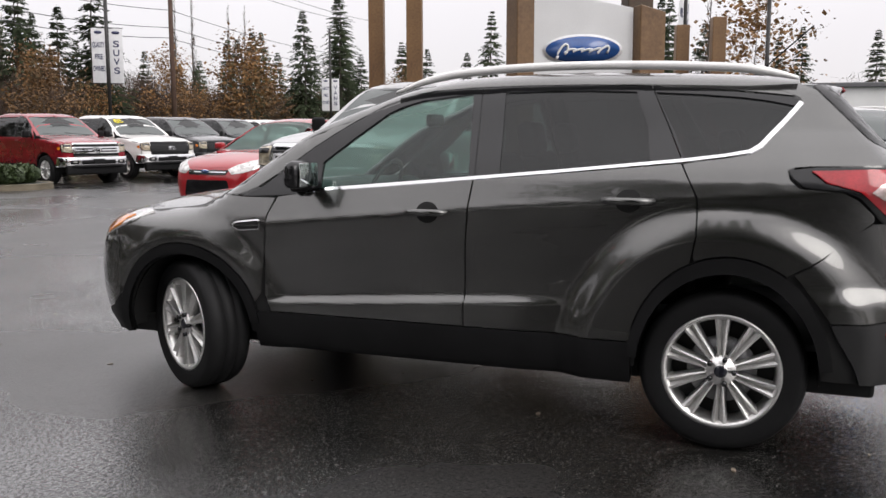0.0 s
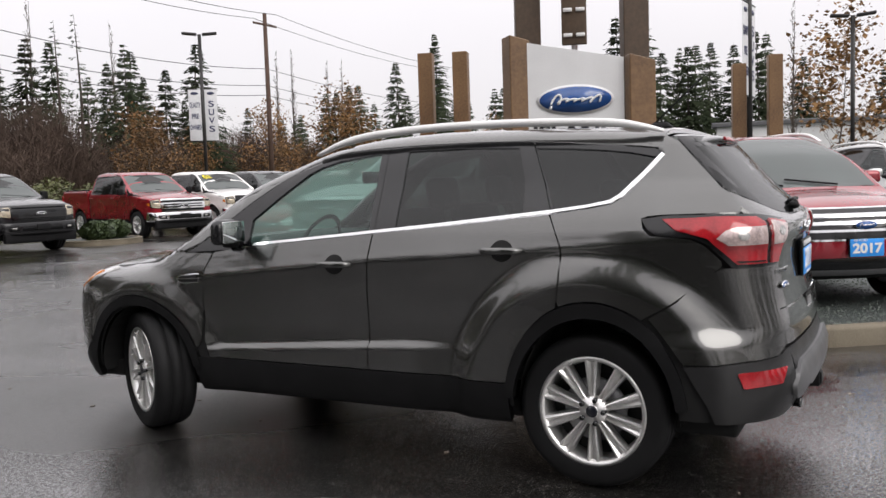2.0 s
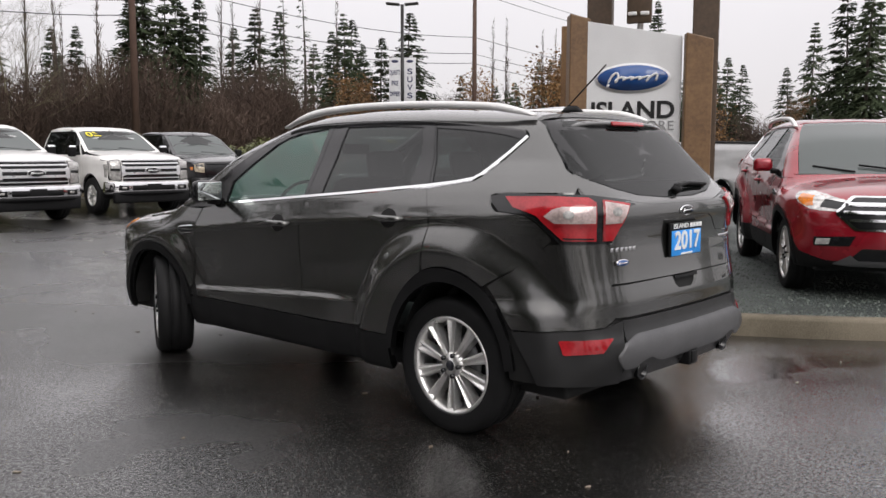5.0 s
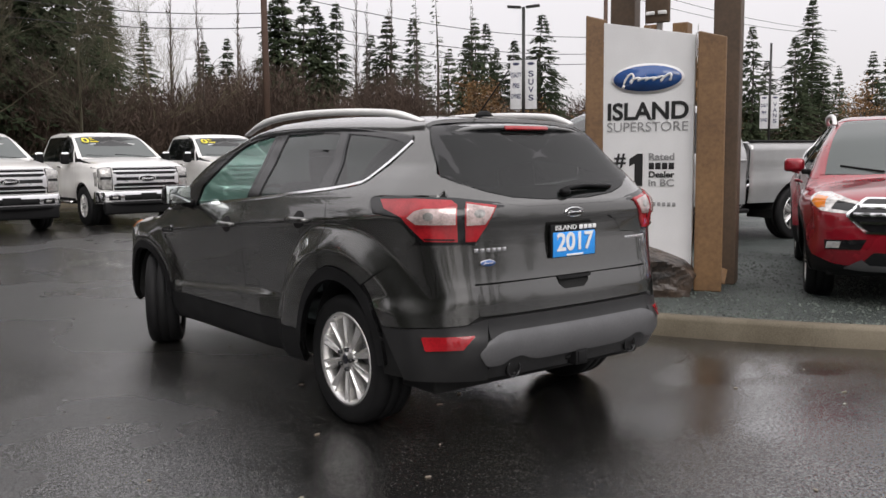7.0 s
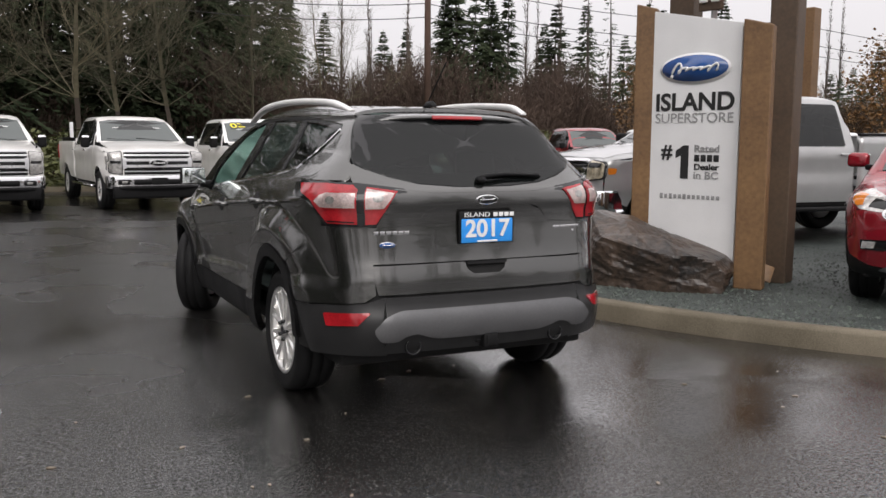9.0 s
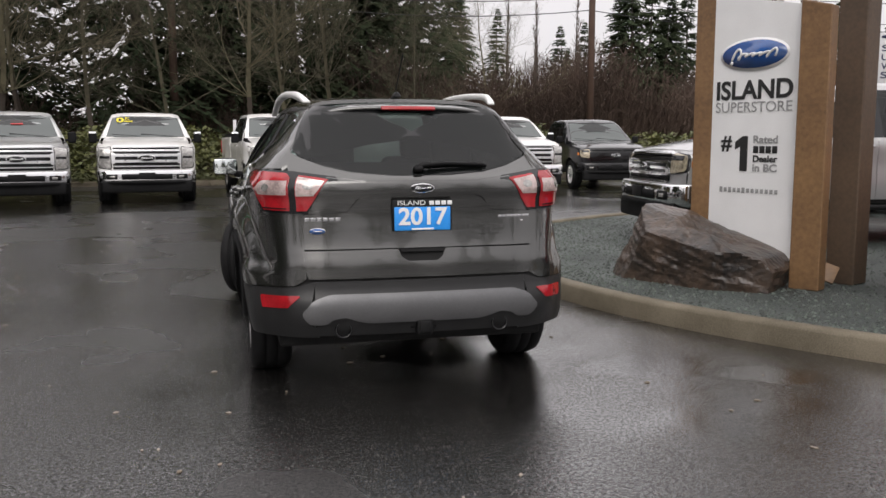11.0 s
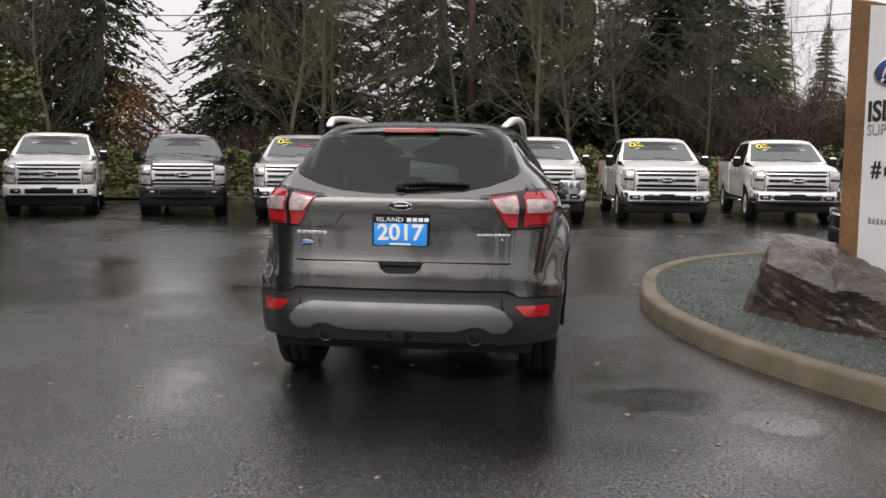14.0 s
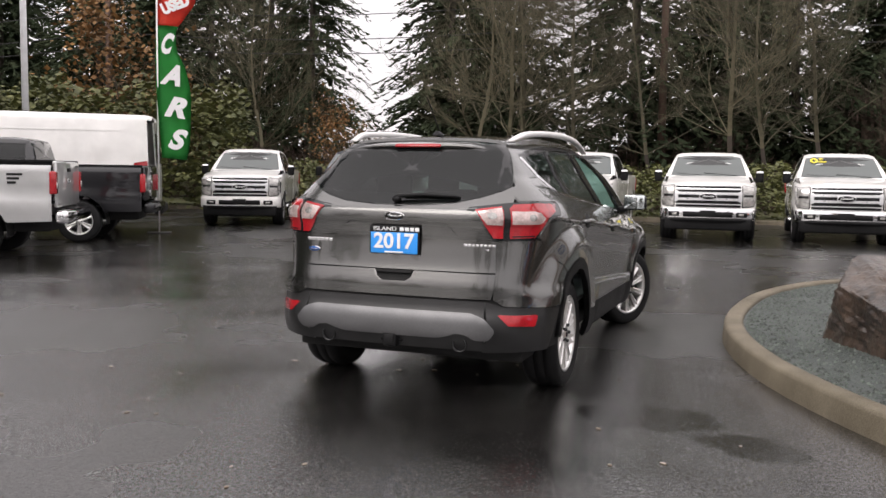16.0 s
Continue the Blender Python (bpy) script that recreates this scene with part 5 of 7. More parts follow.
    wso = part("windscreen", b.panel("top", ws, 0.002, 0.005, 0.1), TRUCK_GLASS, t)
    wso.visible_shadow = False
    for sx in (-1, 1):
        ap = [(sx * 0.83, base - 0.02), (sx * 0.71, base - 0.80), (sx * 0.70, base - 0.88), (sx * 0.745, base - 0.88), (sx * 0.92, base - 0.03)]
        part("windscreen_pillar", b.panel("top", ap, 0.004, 0.02, 0.1), paint_mat, t)
    roofp = rounded([(-0.74, cab_back + 0.16), (0.74, cab_back + 0.16), (0.745, base - 0.89), (0.4, base - 0.85), (-0.4, base - 0.85), (-0.745, base - 0.89)], 0.05, 2)
    part("roof_panel", b.panel("top", roofp, 0.004, 0.03, 0.12), paint_mat, t)
    part("rear_cab_wall", b.panel("rear", [(-0.95, 0.5), (0.95, 0.5), (0.95, belt), (-0.95, belt)], 0.0, 0.02, 0.2), paint_mat, t)
    bw = part("back_window", b.panel("rear", rounded([(-0.78, belt + 0.03), (0.78, belt + 0.03), (0.66, roof - 0.13), (-0.66, roof - 0.13)], 0.05, 2), 0.0, 0.005, 0.2), TINT_GLASS, t)
    wipe = tube([(-0.6, base + 0.0, hood + 0.065), (0.1, base - 0.06, hood + 0.12)], 0.012, 5)
    wipe = tube([(0.15, base + 0.02, hood + 0.07), (0.7, base - 0.1, hood + 0.11)], 0.012, 5, wipe)
    part("windscreen_wiper", wipe, CLADDING, t)
    # face
    gz0, gz1 = (0.73, hood - 0.155) if heavy else (0.74, hood - 0.17)
    gw = 0.66
    part("nose_panel", b.panel("front", [(-0.93, 0.56), (0.93, 0.56), (0.93, hood - 0.16), (0.8, hood - 0.11), (-0.8, hood - 0.11), (-0.93, hood - 0.16)], -0.006, 0.02, 0.1), paint_mat, t)
    gr = part("grille", b.panel("front", rounded([(-gw, gz0), (gw, gz0), (gw, gz1), (-gw, gz1)], 0.04), 0.008, 0.02, 0.1), GLOSS_BLACK, t)
    hgt = gz1 - gz0
    for q, (kz, th) in enumerate(((0.0, 0.012), (0.16, 0.012), (0.38, 0.026), (0.64, 0.026), (0.84, 0.012), (1.0, 0.012)) if heavy else ((0.03, 0.012), (0.3, 0.016), (0.5, 0.016), (0.7, 0.016), (0.97, 0.014))):
        part("grille_bar", b.panel("front", rounded([(-gw, gz0 + kz * hgt - th), (gw, gz0 + kz * hgt - th), (gw, gz0 + kz * hgt + th), (-gw, gz0 + kz * hgt + th)], 0.015, 2), 0.035, 0.03, 0.12), bars, gr)
    for kz in (0.08, 0.24, 0.76, 0.92):
        part("grille_slat", b.panel("front", [(-gw + 0.03, gz0 + kz * hgt - 0.006), (gw - 0.03, gz0 + kz * hgt - 0.006), (gw - 0.03, gz0 + kz * hgt + 0.006), (-gw + 0.03, gz0 + kz * hgt + 0.006)], 0.02, 0.012, 0.2), CLADDING, gr)
    for sx in (-1, 1):
        part("grille_end", b.panel("front", rounded([(sx * (gw - 0.01) - 0.035, gz0 + 0.27 * hgt), (sx * (gw - 0.01) + 0.035, gz0 + 0.27 * hgt), (sx * (gw - 0.01) + 0.035, gz1 - 0.26 * hgt), (sx * (gw - 0.01) - 0.035, gz1 - 0.26 * hgt)], 0.02, 2), 0.03, 0.03, 0.1), bars, gr)
    oval_badge(t, pose(0, fy + 0.055, gz0 + 0.515 * hgt, 0, 0, 180), 0.36 if heavy else 0.27, GLOSS_BLACK)
    hz0, hz1 = (gz0 + 0.02, gz1) if heavy else (gz0 + 0.11, gz1)
    for flip in (False, True):
        s = 1 if flip else -1
        hl = rounded([(s * 0.70, hz0), (s * 0.925, hz0 + 0.03), (s * 0.93, hz1 - 0.03), (s * 0.70, hz1)], 0.03, 2)
        lamp = part("headlight", b.panel("front", hl, 0.012, 0.03, 0.06), HEAD_LENS if heavy else TAN_LENS, t)
        part("headlight_frame", b.panel("front", rounded([(s * 0.685, hz0 - 0.015), (s * 0.94, hz0 + 0.015), (s * 0.945, hz1 - 0.015), (s * 0.685, hz1 + 0.015)], 0.03, 2), 0.006, 0.02, 0.06), GLOSS_BLACK, lamp)
        part("lamp_divider", b.panel("front", [(s * 0.72, hz0 + 0.5 * hgt - 0.02), (s * 0.90, hz0 + 0.5 * hgt - 0.02), (s * 0.90, hz0 + 0.5 * hgt + 0.03), (s * 0.72, hz0 + 0.5 * hgt + 0.03)], 0.02, 0.01, 0.1), GLOSS_BLACK, lamp)
        part("turn_signal", b.panel("side", rounded([(fy - 0.27, hz0 + 0.08), (fy - 0.18, hz0 + 0.07), (fy - 0.18, hz1 - 0.08), (fy - 0.29, hz1 - 0.09)], 0.02, 2), 0.01, 0.01, 0.08, flip), AMBER_LENS if not heavy else HEAD_LENS, lamp)
    bz = gz0 - 0.14
    bumper_o = spline([(-0.97, fy - 0.36, bz), (-0.98, fy - 0.16, bz), (-0.86, fy + 0.02, bz), (-0.5, fy + 0.09, bz), (0, fy + 0.105, bz), (0.5, fy + 0.09, bz), (0.86, fy + 0.02, bz), (0.98, fy - 0.16, bz), (0.97, fy - 0.36, bz)], 4)
    own = bmesh.new()
    rows = [[own.verts.new((p[0], p[1] + dy, p[2] + dz)) for dy, dz in ((-0.1, 0.13), (-0.015, 0.13), (0.0, 0.105), (0.0, 0.0), (-0.005, -0.08), (-0.05, -0.125), (-0.12, -0.125))] for p in bumper_o]
    for i in range(len(rows) - 1):
        for k in range(6):
            own.faces.new((rows[i][k], rows[i + 1][k], rows[i + 1][k + 1], rows[i][k + 1]))
    bmesh.ops.recalc_face_normals(own, faces=own.faces[:])
    bp = part("front_bumper", own, bumper, t)
    bx = np.array([q[0] for q in bumper_o[4:-4]])
    by = np.array([q[1] for q in bumper_o[4:-4]])

    def bumper_inset(name, x0, x1, z0, z1, material, out=0.004):
        ib = bmesh.new()
        cols = [[ib.verts.new((x, float(np.interp(x, bx, by)) + o, z)) for z, o in ((z0, -0.03), (z0, out), (z1, out), (z1, -0.03))] for x in np.linspace(x0, x1, 9)]
        for i in range(8):
            for k in range(3):
                ib.faces.new((cols[i][k], cols[i + 1][k], cols[i + 1][k + 1], cols[i][k + 1]))
        bmesh.ops.recalc_face_normals(ib, faces=ib.faces[:])
        return part(name, ib, material, bp)
    bumper_inset("bumper_slot", -0.5, 0.5, bz - 0.055, bz + 0.055, BLACK_PLASTIC)
    for sx in (-1, 1):
        bumper_inset("bumper_slot", sx * 0.58, sx * 0.80, bz - 0.05, bz + 0.05, BLACK_PLASTIC)
    bumper_inset("bumper_skirt", -0.9, 0.9, bz - 0.14, bz - 0.085, BLACK_PLASTIC)
    part("plate_holder", box((0.32, 0.02, 0.13), (0, fy + 0.118, bz + 0.02), 0.004), CLADDING, bp)
    for sx in (-1, 1):
        part("fog_light", box((0.11, 0.03, 0.05), (sx * 0.68, float(np.interp(sx * 0.68, bx, by)) - 0.003, bz), 0.012, rot=Euler((0, 0, radians(-sx * 11))).to_matrix()), HEAD_LENS, bp)
    part("air_dam", box((1.78, 0.14, 0.25), (0, fy - 0.03, bz - 0.21), 0.04), BLACK_PLASTIC, t)
    part("chassis", box((1.1, fy - (-wy - 0.9), 0.2), (0, (fy - wy - 0.9) / 2 - 0.1, 0.5), 0.03), DARK, t)
    # cargo bed
    back, front_b, rail = -wy - 1.17, cab_back - 0.02, belt + 0.16
    bb = bed_body(wb, back, front_b, rail)
    for flip in (False, True):
        sx = 1 if flip else -1
        side = [(front_b - 0.01, 0.56), (front_b - 0.01, rail), (back + 0.06, rail), (back + 0.06, 0.58)] + [(-wy - RA - 0.02, 0.56)] + arc(-wy, r, RA + 0.02, 160, 20, 14)
        part("bed_side", bb.panel("side", side, 0.004, 0.06, 0.1, flip), paint_mat, t)
        part("bed_rail", box((0.07, front_b - back - 0.06, 0.03), (sx * 0.94, (front_b + back) / 2, rail + 0.004), 0.01), CLADDING, t)
        part("bed_inner", box((0.02, front_b - back - 0.1, 0.5), (sx * 0.88, (front_b + back) / 2, rail - 0.26), 0.004), CLADDING, t)
        tl = part("tail_light", box((0.14, 0.1, 0.34), (sx * 0.93, back + 0.03, rail - 0.32), 0.02), RED_LENS, t)
        part("clear_lens", box((0.08, 0.02, 0.09), (sx * 0.93, back - 0.022, rail - 0.36), 0.006), CLEAR_LENS, tl)
    part("bed_floor", box((1.8, front_b - back - 0.06, 0.05), (0, (front_b + back) / 2, 0.86), 0.01), CLADDING, t)
    part("bed_front", box((1.84, 0.04, 0.5), (0, front_b - 0.04, rail - 0.26), 0.01), paint_mat, t)
    tg = part("tailgate", box((1.7, 0.07, rail - 0.78), (0, back + 0.03, (rail + 0.78) / 2), 0.025), paint_mat, t)
    part("tailgate_handle", box((0.22, 0.02, 0.06), (0, back - 0.012, rail - 0.13), 0.01), CLADDING, tg)
    oval_badge(t, pose(0, back - 0.012, rail - 0.3), 0.2, NAVY_PAINT)
    part("rear_bumper", box((1.86, 0.2, 0.19), (0, back - 0.07, 0.64), 0.05), bright, t)
    part("bumper_step", box((0.6, 0.16, 0.02), (0, back - 0.08, 0.742), 0.004), CLADDING, t)
    # cabin
    for sx in (-0.45, 0.45):
        for yy in (base - 0.95, base - 1.95):
            sb = box((0.55, 0.5, 0.2), (sx, yy + 0.05, 0.95), 0.05)
            sb = box((0.52, 0.15, 0.62), (sx, yy - 0.25, 1.28), 0.05, rot=Euler((radians(-12), 0, 0)).to_matrix(), bm=sb)
            sb = box((0.28, 0.1, 0.17), (sx, yy - 0.34, 1.62), 0.03, bm=sb)
            part("seat", sb, SEAT, t)
    part("dashboard", box((1.66, 0.4, 0.3), (0, base - 0.18, hood - 0.1), 0.08), SEAT, t)
    part("cabin_floor", box((1.7, 2.6, 0.05), (0, base - 1.4, 0.72), 0.01), SEAT, t)
    if sticker:
        o = b.lay("top", np.array([[0.46, base - 0.62]]))[0][0]
        tilt = math.degrees(math.atan2(float(b.lay("top", np.array([[0.46, base - 0.7]]))[0][0][2] - o[2]), 0.08))
        lab = lettering("windscreen_marking", "0", 0.32, YELLOW_INK, t, pose(o[0] + 0.08, o[1] + 0.015, o[2] + 0.012, tilt, 0, 180), bold=0.006, width=0.16)
        lettering("windscreen_marking", "%", 0.15, YELLOW_INK, t, pose(o[0] - 0.07, o[1] - 0.05, o[2] + 0.05, tilt, 0, 180), bold=0.004)
        mk = part("windscreen_marking", box((0.17, 0.045, 0.003), (0, 0, 0), 0.001), YELLOW_INK, t)
        mk.matrix_basis = pose(o[0] - 0.1, o[1] + 0.05, o[2] - 0.01, tilt, 0, 180)
        if sticker == "red":
            o2 = b.lay("top", np.array([[-0.05, base - 0.5]]))[0][0]
            rk = part("windscreen_card", box((0.24, 0.22, 0.003), (0, 0, 0), 0.001), RED_INK, t)
            rk.matrix_basis = pose(o2[0], o2[1] + 0.01, o2[2] + 0.01, tilt, 0, 180)
    if decal:
        for k in range(3):
            part("side_decal", box((0.004, 0.22 - 0.05 * k, 0.035), (-0.997, -wy - 0.62 + 0.02 * k, rail - 0.2 - 0.06 * k), 0.001), CLADDING, t)
    for yy in (-wy, wy):
        for sx in (-1, 1):
            wheel(t, (sx * 0.86, yy, r), steer if yy > 0 else 0, r=r, width=0.27, rim=0.235 if heavy else 0.25, spokes=6, side=sx, cap=ALU)
    return t


def at_front(x, y, heading, wb, z=0.0):
    """A pose for a truck whose front axle's middle is at x, y; heading 0 looks to -y, growing anticlockwise."""
    a = radians(heading)
    hx, hy = math.sin(a), -math.cos(a)
    return pose(x - hx * wb / 2, y - hy * wb / 2, z, 0, 0, 180 + heading)


ROW = "pickups parked along the hedge"
w1 = truck("pickup_truck", at_front(0.55, 13.6, 5, 4.06), "white crew cab pickup with chrome grille in the row", WHITE_PAINT, group=ROW)
w2 = truck("pickup_truck", at_front(3.3, 13.95, 2, 4.06), "white crew cab pickup with yellow windscreen marking", WHITE_PAINT, sticker="yellow", group=ROW)
copy_thing(w2, at_front(6.4, 14.95, -3, 4.06))
copy_thing(w2, at_front(-2.5, 13.65, 4, 4.06))
truck("pickup_truck", at_front(-10.8, 12.55, 26, 4.06), "white crew cab pickup with chrome mirrors and white bumper", WHITE_PAINT, group=ROW, bumper=WHITE_PAINT)
truck("pickup_truck", at_front(-7.9, 13.3, 22, 4.06), "dark blue crew cab pickup with chrome grille", NAVY_PAINT, group=ROW, bumper=NAVY_PAINT)
truck("pickup_truck", at_front(-5.0, 13.1, 11, 4.06), "silver crew cab pickup with red card in windscreen", SILVER_PAINT, sticker="red", group=ROW)
black = truck("pickup_truck", at_front(9.4, 16.2, -6, 3.68), "black crew cab pickup with dark grille", BLACK_PAINT, False, GLOSS_BLACK, group=ROW)
truck("pickup_truck", at_front(14.7, 16.7, -16, 3.68), "red crew cab pickup with chrome grille beside shrubs", RED_PAINT, False, group=ROW)
truck("pickup_truck", at_front(17.8, 16.7, -16, 3.68), "white light pickup with black grille and marked windscreen", WHITE_PAINT, False, bars=GLOSS_BLACK, sticker="yellow", group=ROW)
copy_thing(black, at_front(21.0, 17.0, -16, 3.68))
copy_thing(black, at_front(24.4, 17.3, -16, 3.68))
wf = truck("pickup_truck", at_front(28.0, 17.8, -16, 3.68), "white light pickup far along the row", WHITE_PAINT, False, group=ROW)
copy_thing(wf, at_front(31.6, 18.4, -16, 3.68))
truck("pickup_truck", pose(7.0, 3.0, 0.12, 0, 0, 83), "silver light pickup with chrome bumper on the gravel", SILVER_GREY_PAINT, False, longer=0.31)
truck("pickup_truck", pose(-11.1, 2.3, 0, 0, 0, 123), "silver pickup with red tail lights and dark bumper", SILVER_PAINT, True, flares=False, decal=True)
truck("pickup_truck", pose(-12.1, 5.8, 0, 0, 0, 122), "black pickup with red tail lights and off-road tyres", BLACK_PAINT, False, GLOSS_BLACK)
suv(pose(5.88, -1.04, 0.12, 0, 0, 122), "ruby red compact suv with chrome grille on gravel", RED_PAINT, 0, front=True)

# ---- hatchback, van ----
HB_TOP = curve([(-2.2, 1.0), (-1.95, 1.08), (-1.7, 1.3), (-1.45, 1.42), (-0.9, 1.48), (-0.3, 1.485), (0.1, 1.42), (0.5, 1.24), (1.0, 0.99), (1.15, 0.955), (1.5, 0.91), (1.9, 0.82), (2.15, 0.7), (2.3, 0.6)])
HB_PLAN = curve([(-2.2, 0.78), (-1.5, 0.885), (0, 0.905), (1.3, 0.90), (1.8, 0.84), (2.2, 0.66)])
HB_SECT = curve([(0.2, -0.05), (0.4, -0.01), (0.65, 0.0), (0.85, 0.0), (0.95, -0.03), (1.2, -0.15), (1.5, -0.32)])


def hatchback(m, label):
    t = thing("hatchback_car", m, label, "car")
    b = Body(lambda y, z: HB_PLAN(y) + HB_SECT(z), lambda x, z: -2.15 + 0.0 * z + 0.12 * x**2, lambda x, z: 2.2 - 0.35 * np.clip(z - 0.55, 0, 1) - 0.22 * x**2 - 0.8 * np.clip(x - 0.5, 0, 1) ** 2, lambda x, y: HB_TOP(y) - 0.08 * x**2, lambda y: np.full(np.shape(y), 0.2), roof_mid=1.0)
    side = [(2.05, 0.3), (2.0, 0.74), (1.5, 0.90), (1.0, 0.965), (-1.6, 1.0), (-2.0, 1.0), (-2.05, 0.35), (-1.7, 0.3)] + arc(-1.325, 0.32, 0.36, 175, 5, 14) + arc(1.325, 0.32, 0.36, 175, 5, 14)
    bisided(b, "body_side", "side", side, RED2_PAINT, t, 0.004, 0.03, 0.08)
    for o, gm in (([(0.78, 0.965), (-0.25, 0.975), (-0.22, 1.37), (0.1, 1.33), (0.45, 1.17)], CLEAR_GLASS), ([(-0.33, 0.98), (-1.35, 1.02), (-1.25, 1.3), (-0.9, 1.37), (-0.3, 1.385)], CLEAR_GLASS)):
        bisided(b, "side_window", "side", o, gm, t, 0.0, 0.004, 0.12)
    for o in ([(-0.25, 0.95), (-0.34, 0.95), (-0.31, 1.4), (-0.21, 1.4)], [(-1.35, 1.0), (-1.95, 1.0), (-1.6, 1.3), (-1.2, 1.40), (-0.3, 1.425), (0.0, 1.40), (-0.3, 1.385), (-0.9, 1.37), (-1.25, 1.3)], [(0.9, 0.96), (0.78, 0.96), (0.45, 1.17), (0.1, 1.33), (-0.1, 1.38), (0.05, 1.42), (0.5, 1.2)]):
        bisided(b, "pillar", "side", o, RED2_PAINT, t, 0.003, 0.02, 0.1)
    part("bonnet", b.panel("top", [(-0.78, 1.0), (-0.4, 1.1), (0, 1.12), (0.4, 1.1), (0.78, 1.0), (0.80, 1.6), (0.66, 1.95), (0.4, 2.08), (0, 2.12), (-0.4, 2.08), (-0.66, 1.95), (-0.80, 1.6)], 0.006, 0.02, 0.08), RED2_PAINT, t)
    po = part("windscreen", b.panel("top", [(-0.68, 1.02), (0, 1.1), (0.68, 1.02), (0.54, 0.1), (0, 0.05), (-0.54, 0.1)], 0.002, 0.005, 0.1), WET_GLASS, t)
    po.visible_shadow = False
    part("roof_panel", b.panel("top", [(-0.55, 0.1), (0, 0.05), (0.55, 0.1), (0.6, -0.5), (0.58, -1.5), (-0.58, -1.5), (-0.6, -0.5)], 0.004, 0.02, 0.12), RED2_PAINT, t)
    part("tailgate", b.panel("rear", [(-0.75, 0.3), (0.75, 0.3), (0.75, 0.98), (-0.75, 0.98)], 0.004, 0.02, 0.12), RED2_PAINT, t)
    part("rear_window", b.panel("top", [(-0.58, -1.52), (0.58, -1.52), (0.62, -1.9), (-0.62, -1.9)], 0.002, 0.01, 0.12), TINT_GLASS, t)
    part("front_bumper", b.panel("front", [(-0.72, 0.22), (0.72, 0.22), (0.72, 0.74), (0.5, 0.78), (-0.5, 0.78), (-0.72, 0.74)], 0.0, 0.03, 0.1), RED2_PAINT, t)
    bisided(b, "front_bumper_corner", "front_corner", [(12, 0.25), (64, 0.25), (64, 0.74), (12, 0.80)], RED2_PAINT, t, 0.002, 0.03)
    g = part("grille", b.panel("front", rounded([(-0.36, 0.60), (0.36, 0.60), (0.40, 0.67), (-0.40, 0.67)], 0.02), 0.012, 0.02), GLOSS_BLACK, t)
    part("grille_bar", b.panel("front", [(-0.36, 0.63), (0.36, 0.63), (0.36, 0.642), (-0.36, 0.642)], 0.02, 0.01), CHROME, g)
    part("lower_grille", b.panel("front", rounded([(-0.45, 0.28), (0.45, 0.28), (0.40, 0.52), (-0.40, 0.52)], 0.04), 0.01, 0.02), GLOSS_BLACK, t)
    oval_badge(t, pose(0, 2.2, 0.655, 0, 0, 180), 0.15)
    for flip in (False, True):
        part("headlight", b.panel("front_corner", rounded([(18, 0.83), (34, 0.80), (50, 0.74), (60, 0.68), (56, 0.61), (44, 0.63), (30, 0.70), (20, 0.78)], 0.03), 0.012, 0.03, 0.04, flip), CLEAR_LENS, t)
        sx = 1 if flip else -1
        part("door_mirror", box((0.18, 0.12, 0.12), (sx * 0.97, 0.72, 1.02), 0.04, segments=3), RED2_PAINT, t)
        for yy in (-1.325, 1.325):
            wheel(t, (sx * 0.78, yy, 0.32), 0, r=0.32, width=0.21, rim=0.21, spokes=5, side=sx)
    part("cabin", box((1.3, 2.3, 0.55), (0, -0.3, 0.75), 0.08), SEAT, t)
    part("floor_pan", box((1.5, 3.8, 0.12), (0, 0, 0.28), 0.02), DARK, t)
    return t


hatchback(pose(8.95, 6.55, 0.12, 0, 0, 84), "bright red hatchback car parked on the gravel")


